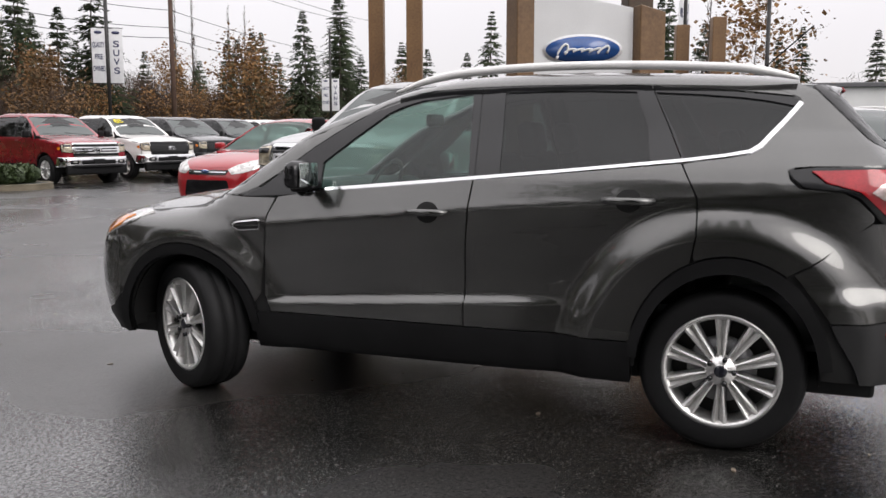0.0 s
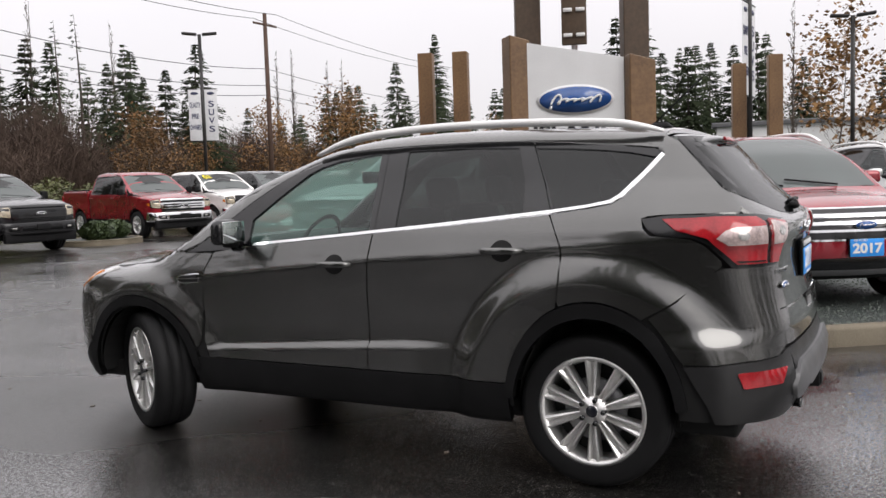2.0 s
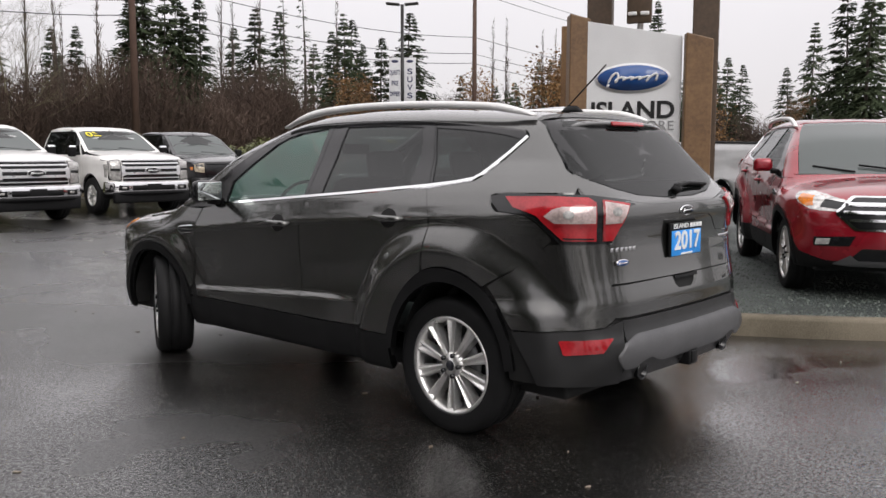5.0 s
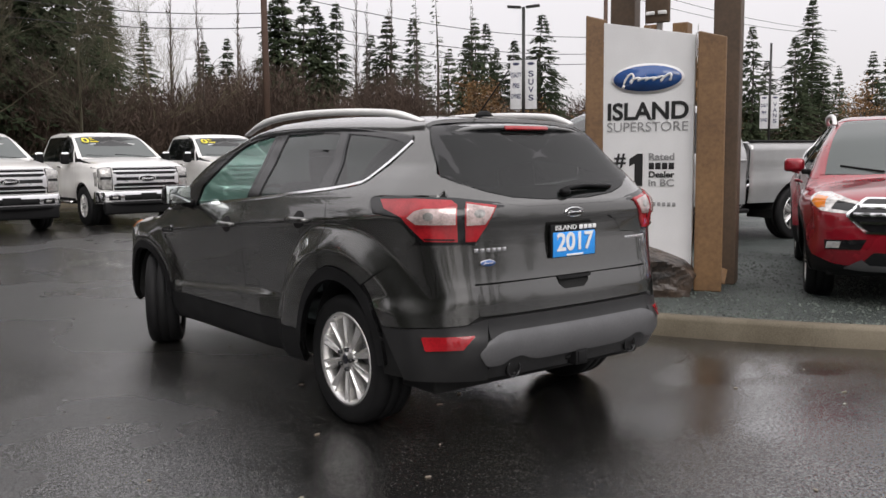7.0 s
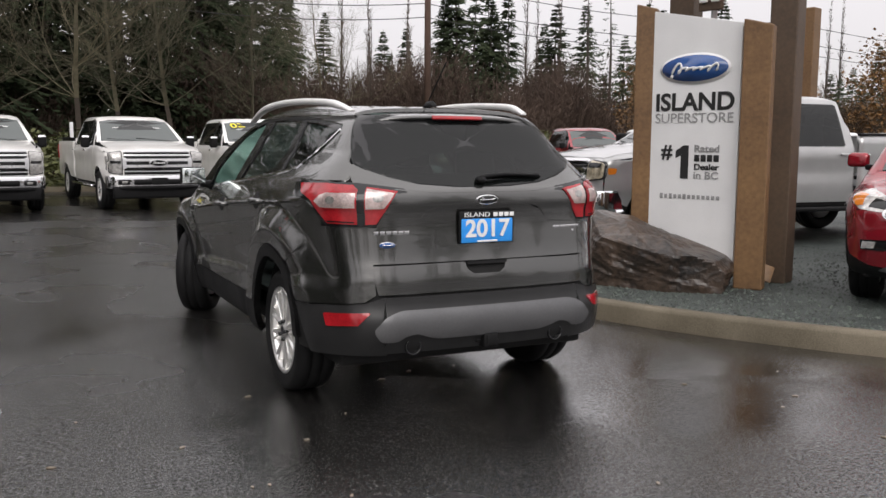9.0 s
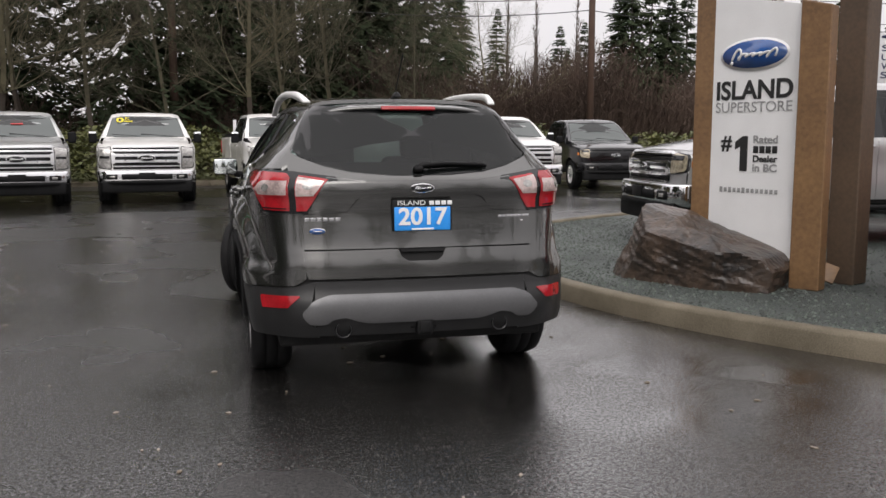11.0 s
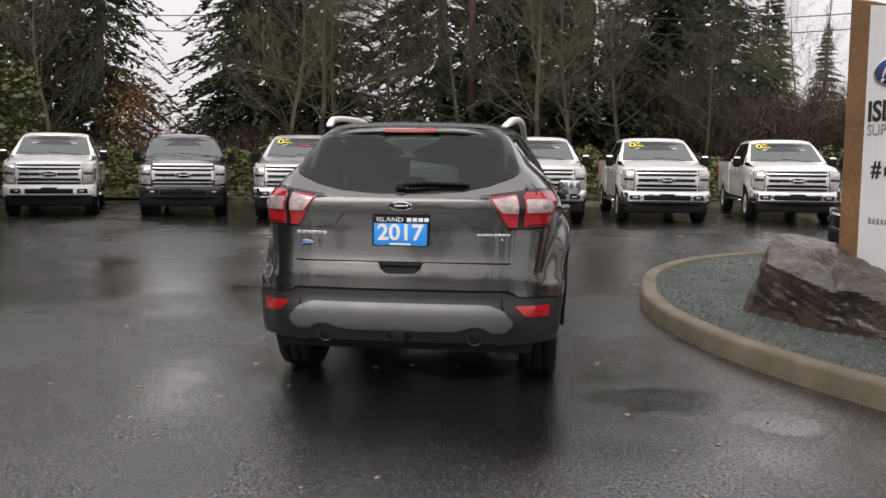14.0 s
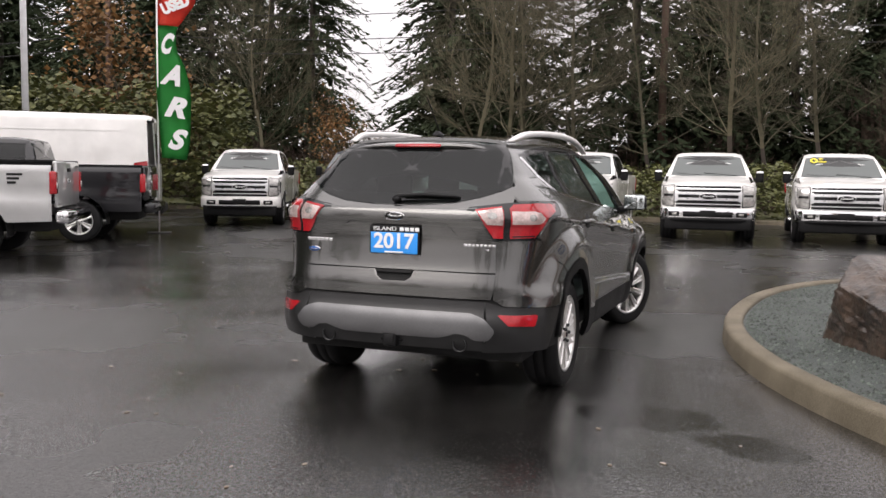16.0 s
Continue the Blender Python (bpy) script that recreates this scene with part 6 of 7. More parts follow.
def van(m, label):
    t = thing("cargo_van", m, label, "van")
    top = curve([(-3.0, 2.5), (-2.8, 2.56), (1.6, 2.58), (1.9, 2.5), (2.3, 1.9), (2.5, 1.35), (3.1, 1.0), (3.2, 0.8)])
    sect = curve([(0.4, -0.04), (0.8, 0.0), (1.3, -0.005), (1.35, -0.02), (1.9, -0.07), (2.4, -0.14), (2.56, -0.2)])
    b = Body(lambda y, z: 1.02 + sect(z) + 0 * y, lambda x, z: -2.95 + 0.05 * np.clip(z - 1.2, 0, 2) + 0.3 * np.clip(x - 0.8, 0, 1) ** 2, lambda x, z: 3.0 - 0.2 * x**2 + 0 * z, lambda x, y: top(y) - 0.03 * x**2, lambda y: np.full(np.shape(y), 0.4), r=0.04, rear_mid=-1.6, front_mid=1.8, roof_mid=1.6)
    side = [(2.7, 0.5), (2.6, 1.2), (1.9, 1.35), (1.7, 2.44), (-2.75, 2.44), (-2.82, 0.55), (-2.4, 0.5)] + arc(-1.7, 0.36, 0.44, 165, 15, 12) + arc(1.75, 0.36, 0.44, 165, 15, 12)
    bisided(b, "body_side", "side", side, WHITE_PAINT, t, 0.004, 0.03, 0.15)
    bisided(b, "panel_crease", "side", [(1.0, 2.18), (1.0, 2.2), (-2.2, 2.2), (-2.2, 2.18)], WHITE_PAINT, t, 0.014, 0.012, 0.3)
    bisided(b, "rub_strip", "side", [(1.2, 0.6), (1.2, 0.72), (-2.7, 0.72), (-2.7, 0.6)], CLADDING, t, 0.016, 0.02, 0.3)
    part("roof_panel", b.panel("roof", [(-2.85, 44), (1.75, 44), (1.85, 90), (1.75, 136), (-2.85, 136), (-2.9, 90)], 0.004, 0.03, 0.15), WHITE_PAINT, t)
    part("windscreen", b.panel("top", [(-0.8, 1.9), (0.8, 1.9), (0.9, 2.45), (-0.9, 2.45)], 0.0, 0.01, 0.15), CLEAR_GLASS, t)
    part("bonnet", b.panel("top", [(-0.9, 2.47), (0.9, 2.47), (0.8, 2.9), (-0.8, 2.9)], 0.0, 0.02, 0.15), WHITE_PAINT, t)
    part("front_bumper", b.panel("front", [(-0.9, 0.45), (0.9, 0.45), (0.9, 1.0), (-0.9, 1.0)], 0.0, 0.03, 0.15), CLADDING, t)
    for sx in (-1, 1):
        d = part("rear_door", b.panel("rear", [(sx * 0.008, 0.62), (sx * 0.86, 0.62), (sx * 0.82, 2.38), (sx * 0.008, 2.42)], 0.004, 0.03, 0.15), WHITE_PAINT, t)
        part("door_window", b.panel("rear", rounded([(sx * 0.12, 1.5), (sx * 0.72, 1.5), (sx * 0.68, 2.15), (sx * 0.12, 2.15)], 0.05), 0.008, 0.01, 0.2), TINT_GLASS, d)
        bisided(b, "tail_light", "rear_corner", rounded([(40, 0.85), (50, 0.85), (50, 1.55), (42, 1.5)], 0.03), RED_LENS, t, 0.012, 0.02, 0.06) if sx < 0 else None
        for yy in (-1.7, 1.75):
            wheel(t, (sx * 0.87, yy, 0.36), 0, r=0.36, width=0.22, rim=0.21, spokes=6, side=sx)
    part("rear_bumper", box((1.9, 0.2, 0.2), (0, -2.98, 0.5), 0.04), CLADDING, t)
    part("chassis", box((1.5, 5.4, 0.15), (0, 0, 0.45), 0.03), DARK, t)
    part("bulkhead", box((1.8, 0.04, 1.9), (0, 1.0, 1.45), 0.01), CLADDING, t)
    return t


van(pose(-13.6, 8.0, 0, 0, 0, 125), "white high roof cargo van with red tail lights")

# ---- dealer sign ----
sign = thing("dealer_sign", pose(3.53, 0.235, 0.12, 0, 0, -71.5), "tall white dealer sign between stained timber posts", "sign")
W = 0.455


def slope(x):
    return 2.45 - 0.20 * x


panel = [(-W, 0.16), (W, 0.16), (W, slope(W)), (-W, slope(-W))]
pan = part("sign_panel", prism(panel, 0.03, 0.003), PANEL_WHITE, sign, "white painted sign panel", smooth=False)
oval_badge(sign, pose(0.0, -0.012, 1.985), 0.72, name="sign_badge")
lettering("sign_word", "ISLAND", 0.225, BLACK_INK, sign, pose(0.0, -0.004, 1.672, 90), width=0.80, bold=0.006)
lettering("sign_word", "SUPERSTORE", 0.128, GREY_INK, sign, pose(0.0, -0.004, 1.527, 90), width=0.80)
lettering("sign_word", "#", 0.19, BLACK_INK, sign, pose(-0.265, -0.004, 1.215, 90), bold=0.004)
part("sign_numeral", prism([(-0.02, -0.155), (0.06, -0.155), (0.06, 0.155), (0.005, 0.155), (-0.075, 0.105), (-0.075, 0.035), (-0.02, 0.062)], 0.006), BLACK_INK, sign, smooth=False).matrix_basis = pose(-0.095, -0.004, 1.122)
lettering("sign_word", "Rated", 0.092, GREY_INK, sign, pose(0.15, -0.004, 1.245, 90), width=0.25, bold=0.002)
for k in range(4):
    part("sign_bar", box((0.052, 0.004, 0.062), (0.052 + 0.065 * k, -0.002, 1.16), 0.004), BLACK_INK, sign)
lettering("sign_word", "Dealer", 0.08, BLACK_INK, sign, pose(0.15, -0.004, 1.077, 90), width=0.25, bold=0.002)
lettering("sign_word", "in BC", 0.092, GREY_INK, sign, pose(0.15, -0.004, 0.998, 90), width=0.25, bold=0.002)
for k in range(13):
    part("sign_bar", box((0.032, 0.004, 0.05 if k in (0, 2, 5) else 0.038), (-0.31 + 0.049 * k, -0.002, 0.797), 0.003), GREY_INK, sign)
for sx in (-1, 1):
    for zz in (0.3, 0.9, 1.5, 2.1):
        part("screw_cap", lathe([(0, -0.005), (0.009, -0.004), (0.011, 0.0)], 10, "Z"), GREY_INK, sign).matrix_basis = pose(sx * 0.43, 0, zz, 90)


def post(parent, name, w, d, h, x, y, cut, material, turn=0):
    bm = box((w, d, h), (0, 0, h / 2), 0.012)
    for v in bm.verts:
        if v.co.z > h / 2:
            v.co.z += cut * v.co.x
    ob = part(name, bm, material, parent, smooth=False)
    ob.matrix_basis = pose(x, y, 0, 0, 0, turn)
    return ob


post(sign, "timber_post", 0.20, 0.24, slope(-W) + 0.05, -W - 0.105, 0.08, -0.25, TIMBER, 24)
post(sign, "timber_post", 0.25, 0.16, slope(W) - 0.01, W + 0.15, 0.02, -0.25, TIMBER, 16)
post(sign, "tall_timber_post", 0.25, 0.25, 5.6, -W - 0.02, 0.62, 0, TIMBER_DARK, 8)
post(sign, "tall_timber_post", 0.25, 0.25, 5.6, W + 0.13, 0.60, 0, TIMBER_DARK, 8)
bk = part("bracket_board", box((0.24, 0.05, 1.1), (0.0, 0.25, 3.08), 0.01), TIMBER_DARK, sign)
for zz in (2.62, 2.86):
    for sx in (-1, 1):
        part("bracket", box((0.085, 0.02, 0.035), (sx * 0.06, 0.21, zz), 0.006), BRUSHED, bk)
part("bracket_pole", tube([(0, 0.31, 2.2), (0, 0.31, 5.6)], 0.03, 10), BRUSHED, sign)
part("cross_beam", box((1.75, 0.2, 0.28), (0.15, 0.62, 5.2), 0.015), TIMBER_DARK, sign)
sc = bmesh.new()
sc = box((0.12, 0.02, 0.16), (0, 0, 0.08), 0.003, rot=Euler((radians(-30), radians(20), 0)).to_matrix())
tagged(part("timber_offcut", sc, TIMBER), "pale timber offcut leaning at the sign post", "wood scrap").matrix_basis = pose(3.98, -0.30, 0.16, 0, 0, -40)

# four free-standing posts of the next sign frames
for x, y, h, lab in ((10.09, 5.41, 3.6, "tall"), (9.82, 4.56, 3.52, "tall"), (14.67, 0.6, 3.43, "far"), (14.37, -0.14, 3.52, "far")):
    ob = part("timber_post", box((0.27, 0.27, h), (0, 0, h / 2), 0.015), TIMBER, smooth=False)
    tagged(ob, "square stained timber post standing on gravel", "post", "timber posts on the gravel").matrix_basis = pose(x, y, 0.12, 0, 0, 18)

# ---- rock ----
ROCK = mat("split_rock", (0.085, 0.058, 0.042), 0.40, scale=2.4, fine=20, color2=(0.013, 0.011, 0.010), bump=0.012, coat=0.2)
bm = bmesh.new()
bmesh.ops.create_icosphere(bm, subdivisions=6, radius=1)
cuts = [((-1, 0.0, 0.30), 0.60), ((0.97, 0.1, -0.1), 0.80), ((0.0, -1, -0.10), 0.50), ((0.27, 0.05, 1), 0.40), ((-0.75, -0.65, 0.2), 0.58), ((0.62, -0.78, -0.1), 0.66), ((0, 1, 0.1), 0.55), ((-0.7, 0.6, 0.3), 0.62), ((0.1, -0.5, 0.9), 0.50), ((0.75, 0.1, 0.75), 0.66)]
for v in bm.verts:
    n_ = v.co.normalized()
    r_ = min([1.0] + [dd / max(1e-3, n_.dot(Vector(nn).normalized())) for nn, dd in cuts if n_.dot(Vector(nn).normalized()) > 0.05])
    steep = 1 - abs(n_.z) ** 2
    q_ = n_ * r_
    grain = 0.016 * steep * abs(noise.noise(Vector((q_.x * 2.2, q_.y * 2.2, (q_.z + 0.25 * q_.x) * 11)))) * 2
    v.co = n_ * (r_ - grain + 0.05 * noise.noise(n_ * 2.3) + 0.02 * noise.noise(n_ * 6) + 0.008 * noise.noise(n_ * 17))
    v.co = Vector((v.co.x * 1.02, v.co.y * 0.72, v.co.z * 0.85))
rock = part("boulder", bm, ROCK, smooth=False)
tagged(rock, "large angular wet brown rock lying on gravel", "rock").matrix_basis = pose(3.02, 0.33, 0.29, 0, 6, -62)

# ---- trees ----
FIR = mat("fir_needles", (0.066, 0.078, 0.045), 0.95, spec=0.02, scale=0.6, fine=5, color2=(0.034, 0.048, 0.028), per_object=0.35)
BARK = mat("wet_bark", (0.06, 0.047, 0.037), 0.8, scale=2, fine=18, bump=0.01, per_object=0.25)
TWIG = mat("bare_twigs", (0.105, 0.08, 0.062), 0.8, scale=1.2, fine=9, color2=(0.06, 0.05, 0.038), per_object=0.3)
MOSSY = mat("mossy_twigs", (0.125, 0.11, 0.066), 0.85, scale=1.0, fine=9, color2=(0.07, 0.062, 0.04), per_object=0.3)
RUST = mat("autumn_leaves", (0.23, 0.115, 0.032), 0.8, scale=1.0, fine=9, color2=(0.10, 0.06, 0.03), per_object=0.3)
BRAMBLE = mat("bramble_leaves", (0.135, 0.14, 0.04), 0.6, scale=0.9, fine=7, color2=(0.05, 0.06, 0.022))
SHRUB = mat("shrub_leaves", (0.05, 0.075, 0.022), 0.6, scale=3, fine=30, color2=(0.022, 0.036, 0.014))
BRUSH = mat("brown_brush", (0.115, 0.082, 0.066), 0.9, scale=0.4, fine=5, color2=(0.062, 0.046, 0.038), spec=0.1)


def raw(name, verts, faces, materials, parent=None, index=None, smooth=False):
    me = bpy.data.meshes.new(name)
    me.from_pydata(verts, [], faces)
    for q in materials:
        me.materials.append(q)
    if index is not None:
        me.polygons.foreach_set("material_index", index)
    if smooth:
        me.polygons.foreach_set("use_smooth", [True] * len(faces))
    ob = new(name, me)
    if parent is not None:
        ob.parent = parent
    return ob


def stem(points, radii, sides, verts, faces):
    """Adds a tapered stem to lists of verts and faces."""
    base = len(verts)
    for p, r in zip(points, radii):
        for k in range(sides):
            a = k * math.tau / sides
            verts.append((p[0] + r * math.cos(a), p[1] + r * math.sin(a), p[2]))
    for i in range(len(points) - 1):
        for k in range(sides):
            a, b = base + i * sides + k, base + i * sides + (k + 1) % sides
            faces.append((a, b, b + sides, a + sides))


def twig(p, q, r0, r1, verts, faces):
    """A three-sided stick from p to q."""
    d = (q - p).normalized()
    a = d.orthogonal().normalized()
    b = d.cross(a)
    i0 = len(verts)
    for c, r in ((p, r0), (q, r1)):
        for k in range(3):
            t = k * math.tau / 3
            verts.append(tuple(c + r * (math.cos(t) * a + math.sin(t) * b)))
    for k in range(3):
        faces.append((i0 + k, i0 + (k + 1) % 3, i0 + 3 + (k + 1) % 3, i0 + 3 + k))


def fir(seed, h, radius, levels, per, sprays, bare=0.08, label="tall dark green fir tree", name="fir_tree", thin=0.0, size=0.8):
    rnd = random.Random(seed)
    t = thing(name, Matrix(), label, "tree", "firs round the lot")
    v, f = [], []
    stem([(0.02 * h * math.sin(3 * z), 0.0, z * h) for z in (-0.02, 0.1, 0.3, 0.6, 0.9, 1.0)], [0.014 * h, 0.012 * h, 0.0095 * h, 0.006 * h, 0.002 * h, 0.0005 * h], 7, v, f)
    raw("trunk", v, f, [BARK], t, smooth=True)
    v, f = [], []
    for i in range(levels):
        z = bare + (0.995 - bare) * (i + rnd.random()) / levels
        shape = (1 - z) ** 0.9 * (0.55 + 0.45 * min(1.0, (z - bare) * 6 + 0.35))
        for k in range(per):
            if rnd.random() < thin:
                continue
            a = rnd.random() * math.tau
            ln = radius * shape * rnd.choice((0.6, 0.8, 0.95, 1.05, 1.25)) * rnd.uniform(0.85, 1.1) + 0.02 * h * (1 - z)
            ca, sa = math.cos(a), math.sin(a)
            lift = rnd.uniform(-0.1, 0.2) + 0.5 * z * z
            n = max(4, int(1.35 * sprays * (0.4 + 0.6 * shape)))
            for s in range(n):
                u = (s + rnd.random()) / n
                u = 0.15 + 0.85 * u
                dz = lift * u * ln - 0.42 * ln * u * u
                px, py, pz = ca * u * ln, sa * u * ln, z * h + dz
                side = rnd.uniform(-0.85, 0.85)
                d = a + side
                sl = size * rnd.uniform(0.7, 1.4) * (0.5 + 0.5 * shape) * (1.2 - 0.45 * u)
                tx, ty, tz = px + math.cos(d) * sl * 0.8, py + math.sin(d) * sl * 0.8, pz - sl * rnd.uniform(0.0, 0.6)
                wx, wy = -math.sin(d) * sl * 0.15, math.cos(d) * sl * 0.15
                i0 = len(v)
                mx, my, mz = (px + tx) / 2, (py + ty) / 2, (pz + tz) / 2
                v += [(px, py, pz), (mx + wx, my + wy, mz - 0.06 * sl), (tx, ty, tz), (mx - wx, my - wy, mz - rnd.uniform(0.0, 0.3) * sl)]
                f.append((i0, i0 + 1, i0 + 2, i0 + 3))
    raw("crown", v, f, [FIR], t)
    return t


def bare_tree(seed, h, label, material, spread=0.5, depth=5, name="bare_tree", leaves=None, leaf_n=0, slim=False, low=0.16, per=4):
    rnd = random.Random(seed)
    t = thing(name, Matrix(), label, "tree")
    v, f, tips = [], [], []

    def grow(p, d, ln, r, k):
        q = p
        steps = 3
        for s in range(steps):
            d = (d + Vector((rnd.uniform(-1, 1), rnd.uniform(-1, 1), rnd.uniform(-0.5, 0.6))) * 0.24).normalized()
            nq = q + d * ln / steps
            twig(q, nq, r * (1 - 0.25 * s / steps), r * (1 - 0.25 * (s + 1) / steps), v, f)
            if k < depth - 1 and k > 0 and rnd.random() < 0.75:
                side = (d + 0.9 * Vector((rnd.uniform(-1, 1), rnd.uniform(-1, 1), rnd.uniform(-0.5, 0.6)))).normalized()
                grow(nq, side, ln * rnd.uniform(0.4, 0.65), r * 0.45, k + 1)
            q = nq
        tips.append(q)
        if k < depth - 1:
            for _ in range(2):
                nd = (d + 0.55 * Vector((rnd.uniform(-1, 1), rnd.uniform(-1, 1), rnd.uniform(-0.1, 0.7)))).normalized()
                grow(q, nd, ln * rnd.uniform(0.5, 0.8), r * 0.6, k + 1)
    if slim:
        for s in range(26):
            z = 0.2 + 0.78 * s / 26
            for _ in range(3):
                a = rnd.random() * math.tau
                base = Vector((0, 0, z * h))
                d = Vector((math.cos(a) * 0.28, math.sin(a) * 0.28, 1)).normalized()
                L = h * rnd.uniform(0.05, 0.16) * (1.15 - z)
                twig(base, base + d * L, 0.012 * h * (1 - z) * 0.4 + 0.012, 0.006, v, f)
                twig(base + d * L * 0.5, base + d * L * 0.5 + (d + Vector((rnd.uniform(-0.5, 0.5), rnd.uniform(-0.5, 0.5), 0))).normalized() * L * 0.6, 0.014, 0.006, v, f)
        stem([(0, 0, 0), (0.01 * h, 0, 0.5 * h), (0, 0.01 * h, h)], [0.007 * h, 0.0045 * h, 0.002], 6, v, f)
    else:
        q, d = Vector((0, 0, -0.1)), Vector((rnd.uniform(-0.06, 0.06), rnd.uniform(-0.06, 0.06), 1)).normalized()
        n = 12
        for s in range(n):
            z = s / n
            d = (d + Vector((rnd.uniform(-1, 1), rnd.uniform(-1, 1), 0.5)) * 0.09).normalized()
            nq = q + d * h / n
            twig(q, nq, 0.011 * h * (1 - 0.93 * z), 0.011 * h * (1 - 0.93 * (s + 1) / n), v, f)
            q = nq
            if z < low:
                continue
            for _ in range(per):
                a = rnd.random() * math.tau
                out = Vector((math.cos(a), math.sin(a), rnd.uniform(0.1, 1.5))).normalized()
                grow(nq, out, spread * h * (0.2 + 0.26 * (1 - z)) * rnd.uniform(0.5, 1.05), 0.0022 * h * (1.1 - z), 1)
    if slim:
        raw("crown", v[:-18], [q for q in f if max(q) < len(v) - 18], [material], t)
        raw("trunk", v[-18:], [tuple(i - (len(v) - 18) for i in q) for q in f if min(q) >= len(v) - 18], [BARK], t)
    else:
        n0 = 18
        raw("trunk", v[:n0], [q for q in f if max(q) < n0], [BARK], t)
        raw("crown", v[n0:], [tuple(i - n0 for i in q) for q in f if min(q) >= n0], [material], t)
    if leaves:
        v, f = [], []
        for _ in range(leaf_n):
            c = rnd.choice(tips) + Vector((rnd.gauss(0, 0.25), rnd.gauss(0, 0.25), rnd.gauss(0, 0.22)))
            a, b, s = rnd.random() * math.tau, rnd.uniform(-1, 1), rnd.uniform(0.04, 0.1)
            i0 = len(v)
            ux, uy = math.cos(a) * s, math.sin(a) * s
            v += [tuple(c), (c.x + ux - uy * 0.5, c.y + uy + ux * 0.5, c.z + b * s), (c.x + 2 * ux, c.y + 2 * uy, c.z + 0.3 * b * s), (c.x + ux + uy * 0.5, c.y + uy - ux * 0.5, c.z - b * s)]
            f.append((i0, i0 + 1, i0 + 2, i0 + 3))
        tagged(raw("foliage", v, f, [leaves], t), kind="stuff")
    return t


rng = random.Random(7)
NEAR = [fir(s, 20.0, 4.3, 66, 10, 25, 0.04, size=0.58) for s in (1, 2, 3)]
FAR = [fir(s, 12.0, 2.9, 46, 9, 12, 0.05, "pointed dark fir tree in the far treeline", size=0.6) for s in (11, 12, 13)]
THIN = fir(21, 13.0, 1.5, 36, 4, 5, 0.2, "thin sparse larch tree with few needles", thin=0.35, size=0.45)


def plant(pool, spots, base, used):
    for x, y, top in spots:
        src = pool[rng.randrange(len(pool))]
        k = top / base
        ob = copy_thing(src, pose(x, y, 0, rng.uniform(-1.5, 1.5), rng.uniform(-1.5, 1.5), rng.uniform(0, 360)))
        ob.scale = (k * rng.uniform(0.85, 1.2), k * rng.uniform(0.85, 1.2), k)
        used.append(ob)


planted = []
plant(FAR, [(36.6, 41.9, 10.6), (44.6, 48.1, 9.8), (42.0, 43.6, 9.8), (41.4, 39.9, 11.1), (70.9, 56.0, 8.4), (72.1, 54.3, 8.8), (65.3, 46.6, 9.9), (66.5, 44.8, 10.6), (72.1, 45.4, 9.3), (60.3, 35.8, 11.4), (66.3, 35.3, 11.0), (76.0, 38.2, 9.1), (77.7, 34.6, 10.3), (78.7, 32.3, 9.7), (76.1, 24.8, 12.6)], 12.0, planted)
plant(FAR, [(64.7, 7.6, 11.5), (70.0, 5.2, 10.0), (75.3, -0.4, 9.5), (75.3, -2.1, 10.0), (78.3, 16.3, 12.6), (75.7, 14.2, 12.4), (78.9, 13.6, 13.0), (77.2, 11.4, 12.4), (74.7, 8.2, 12.7), (72.3, 19.5, 14.3), (54.8, 15.0, 12.0), (53.2, 13.1, 11.6), (77.9, 17.7, 12.4), (73.6, 14.4, 12.1), (96.1, 41.9, 12.5)], 12.0, planted)
plant(FAR, [(25.5, 48.6, 13.0), (30.1, 51.6, 12.2), (28.6, 40.6, 9.9), (43.3, 47.8, 11.6), (45.3, 52.8, 11.4), (91.3, 68.9, 9.9), (77.6, 53.8, 11.4), (74.9, 48.9, 11.6), (26.0, 49.3, 12.0), (26.5, 46.8, 12.2), (29.1, 47.6, 11.8), (35.5, 53.0, 10.7), (35.3, 47.0, 11.2), (43.8, 53.1, 10.1), (26.7, 63.5, 10.7), (30.4, 67.3, 11.6)], 12.0, planted)
plant(NEAR, [(7.9, 37.3, 18.0), (5.7, 33.7, 17.5), (9.7, 39.9, 16.0), (11.8, 42.4, 11.0), (5.2, 36.8, 18.0), (12.6, 43.4, 10.8), (17.1, 50.4, 9.9), (25.2, 49.2, 11.6), (27.4, 46.1, 10.5), (2.6, 32.0, 18.0), (-0.4, 33.5, 19.0)], 20.0, planted)
# the dense wood behind the hedge, with one gap where the sky shows
for row, (y0, step, h0) in enumerate(((31.0, 4.6, 20), (39.0, 4.6, 23))):
    x = -46.0
    while x < (1.0 if row < 2 else 4.0):
        px, py = x + rng.uniform(-1, 1), y0 + rng.uniform(-1.6, 1.6) + 0.12 * min(0, x + 20)
        gap = abs((px - 2.2) * 0.906 + (py + 7.0) * 0.42)
        if gap > 2.8 + 0.4 * row and not (row == 1 and -15 < px < 1):
            plant(NEAR, [(px, py, h0 * rng.uniform(0.85, 1.15))], 20.0, planted)
        x += step
plant(NEAR, [(-19.6, 31.0, 21.0), (-13.0, 33.5, 22.0), (-14.2, 39.0, 22.0)], 20.0, planted)
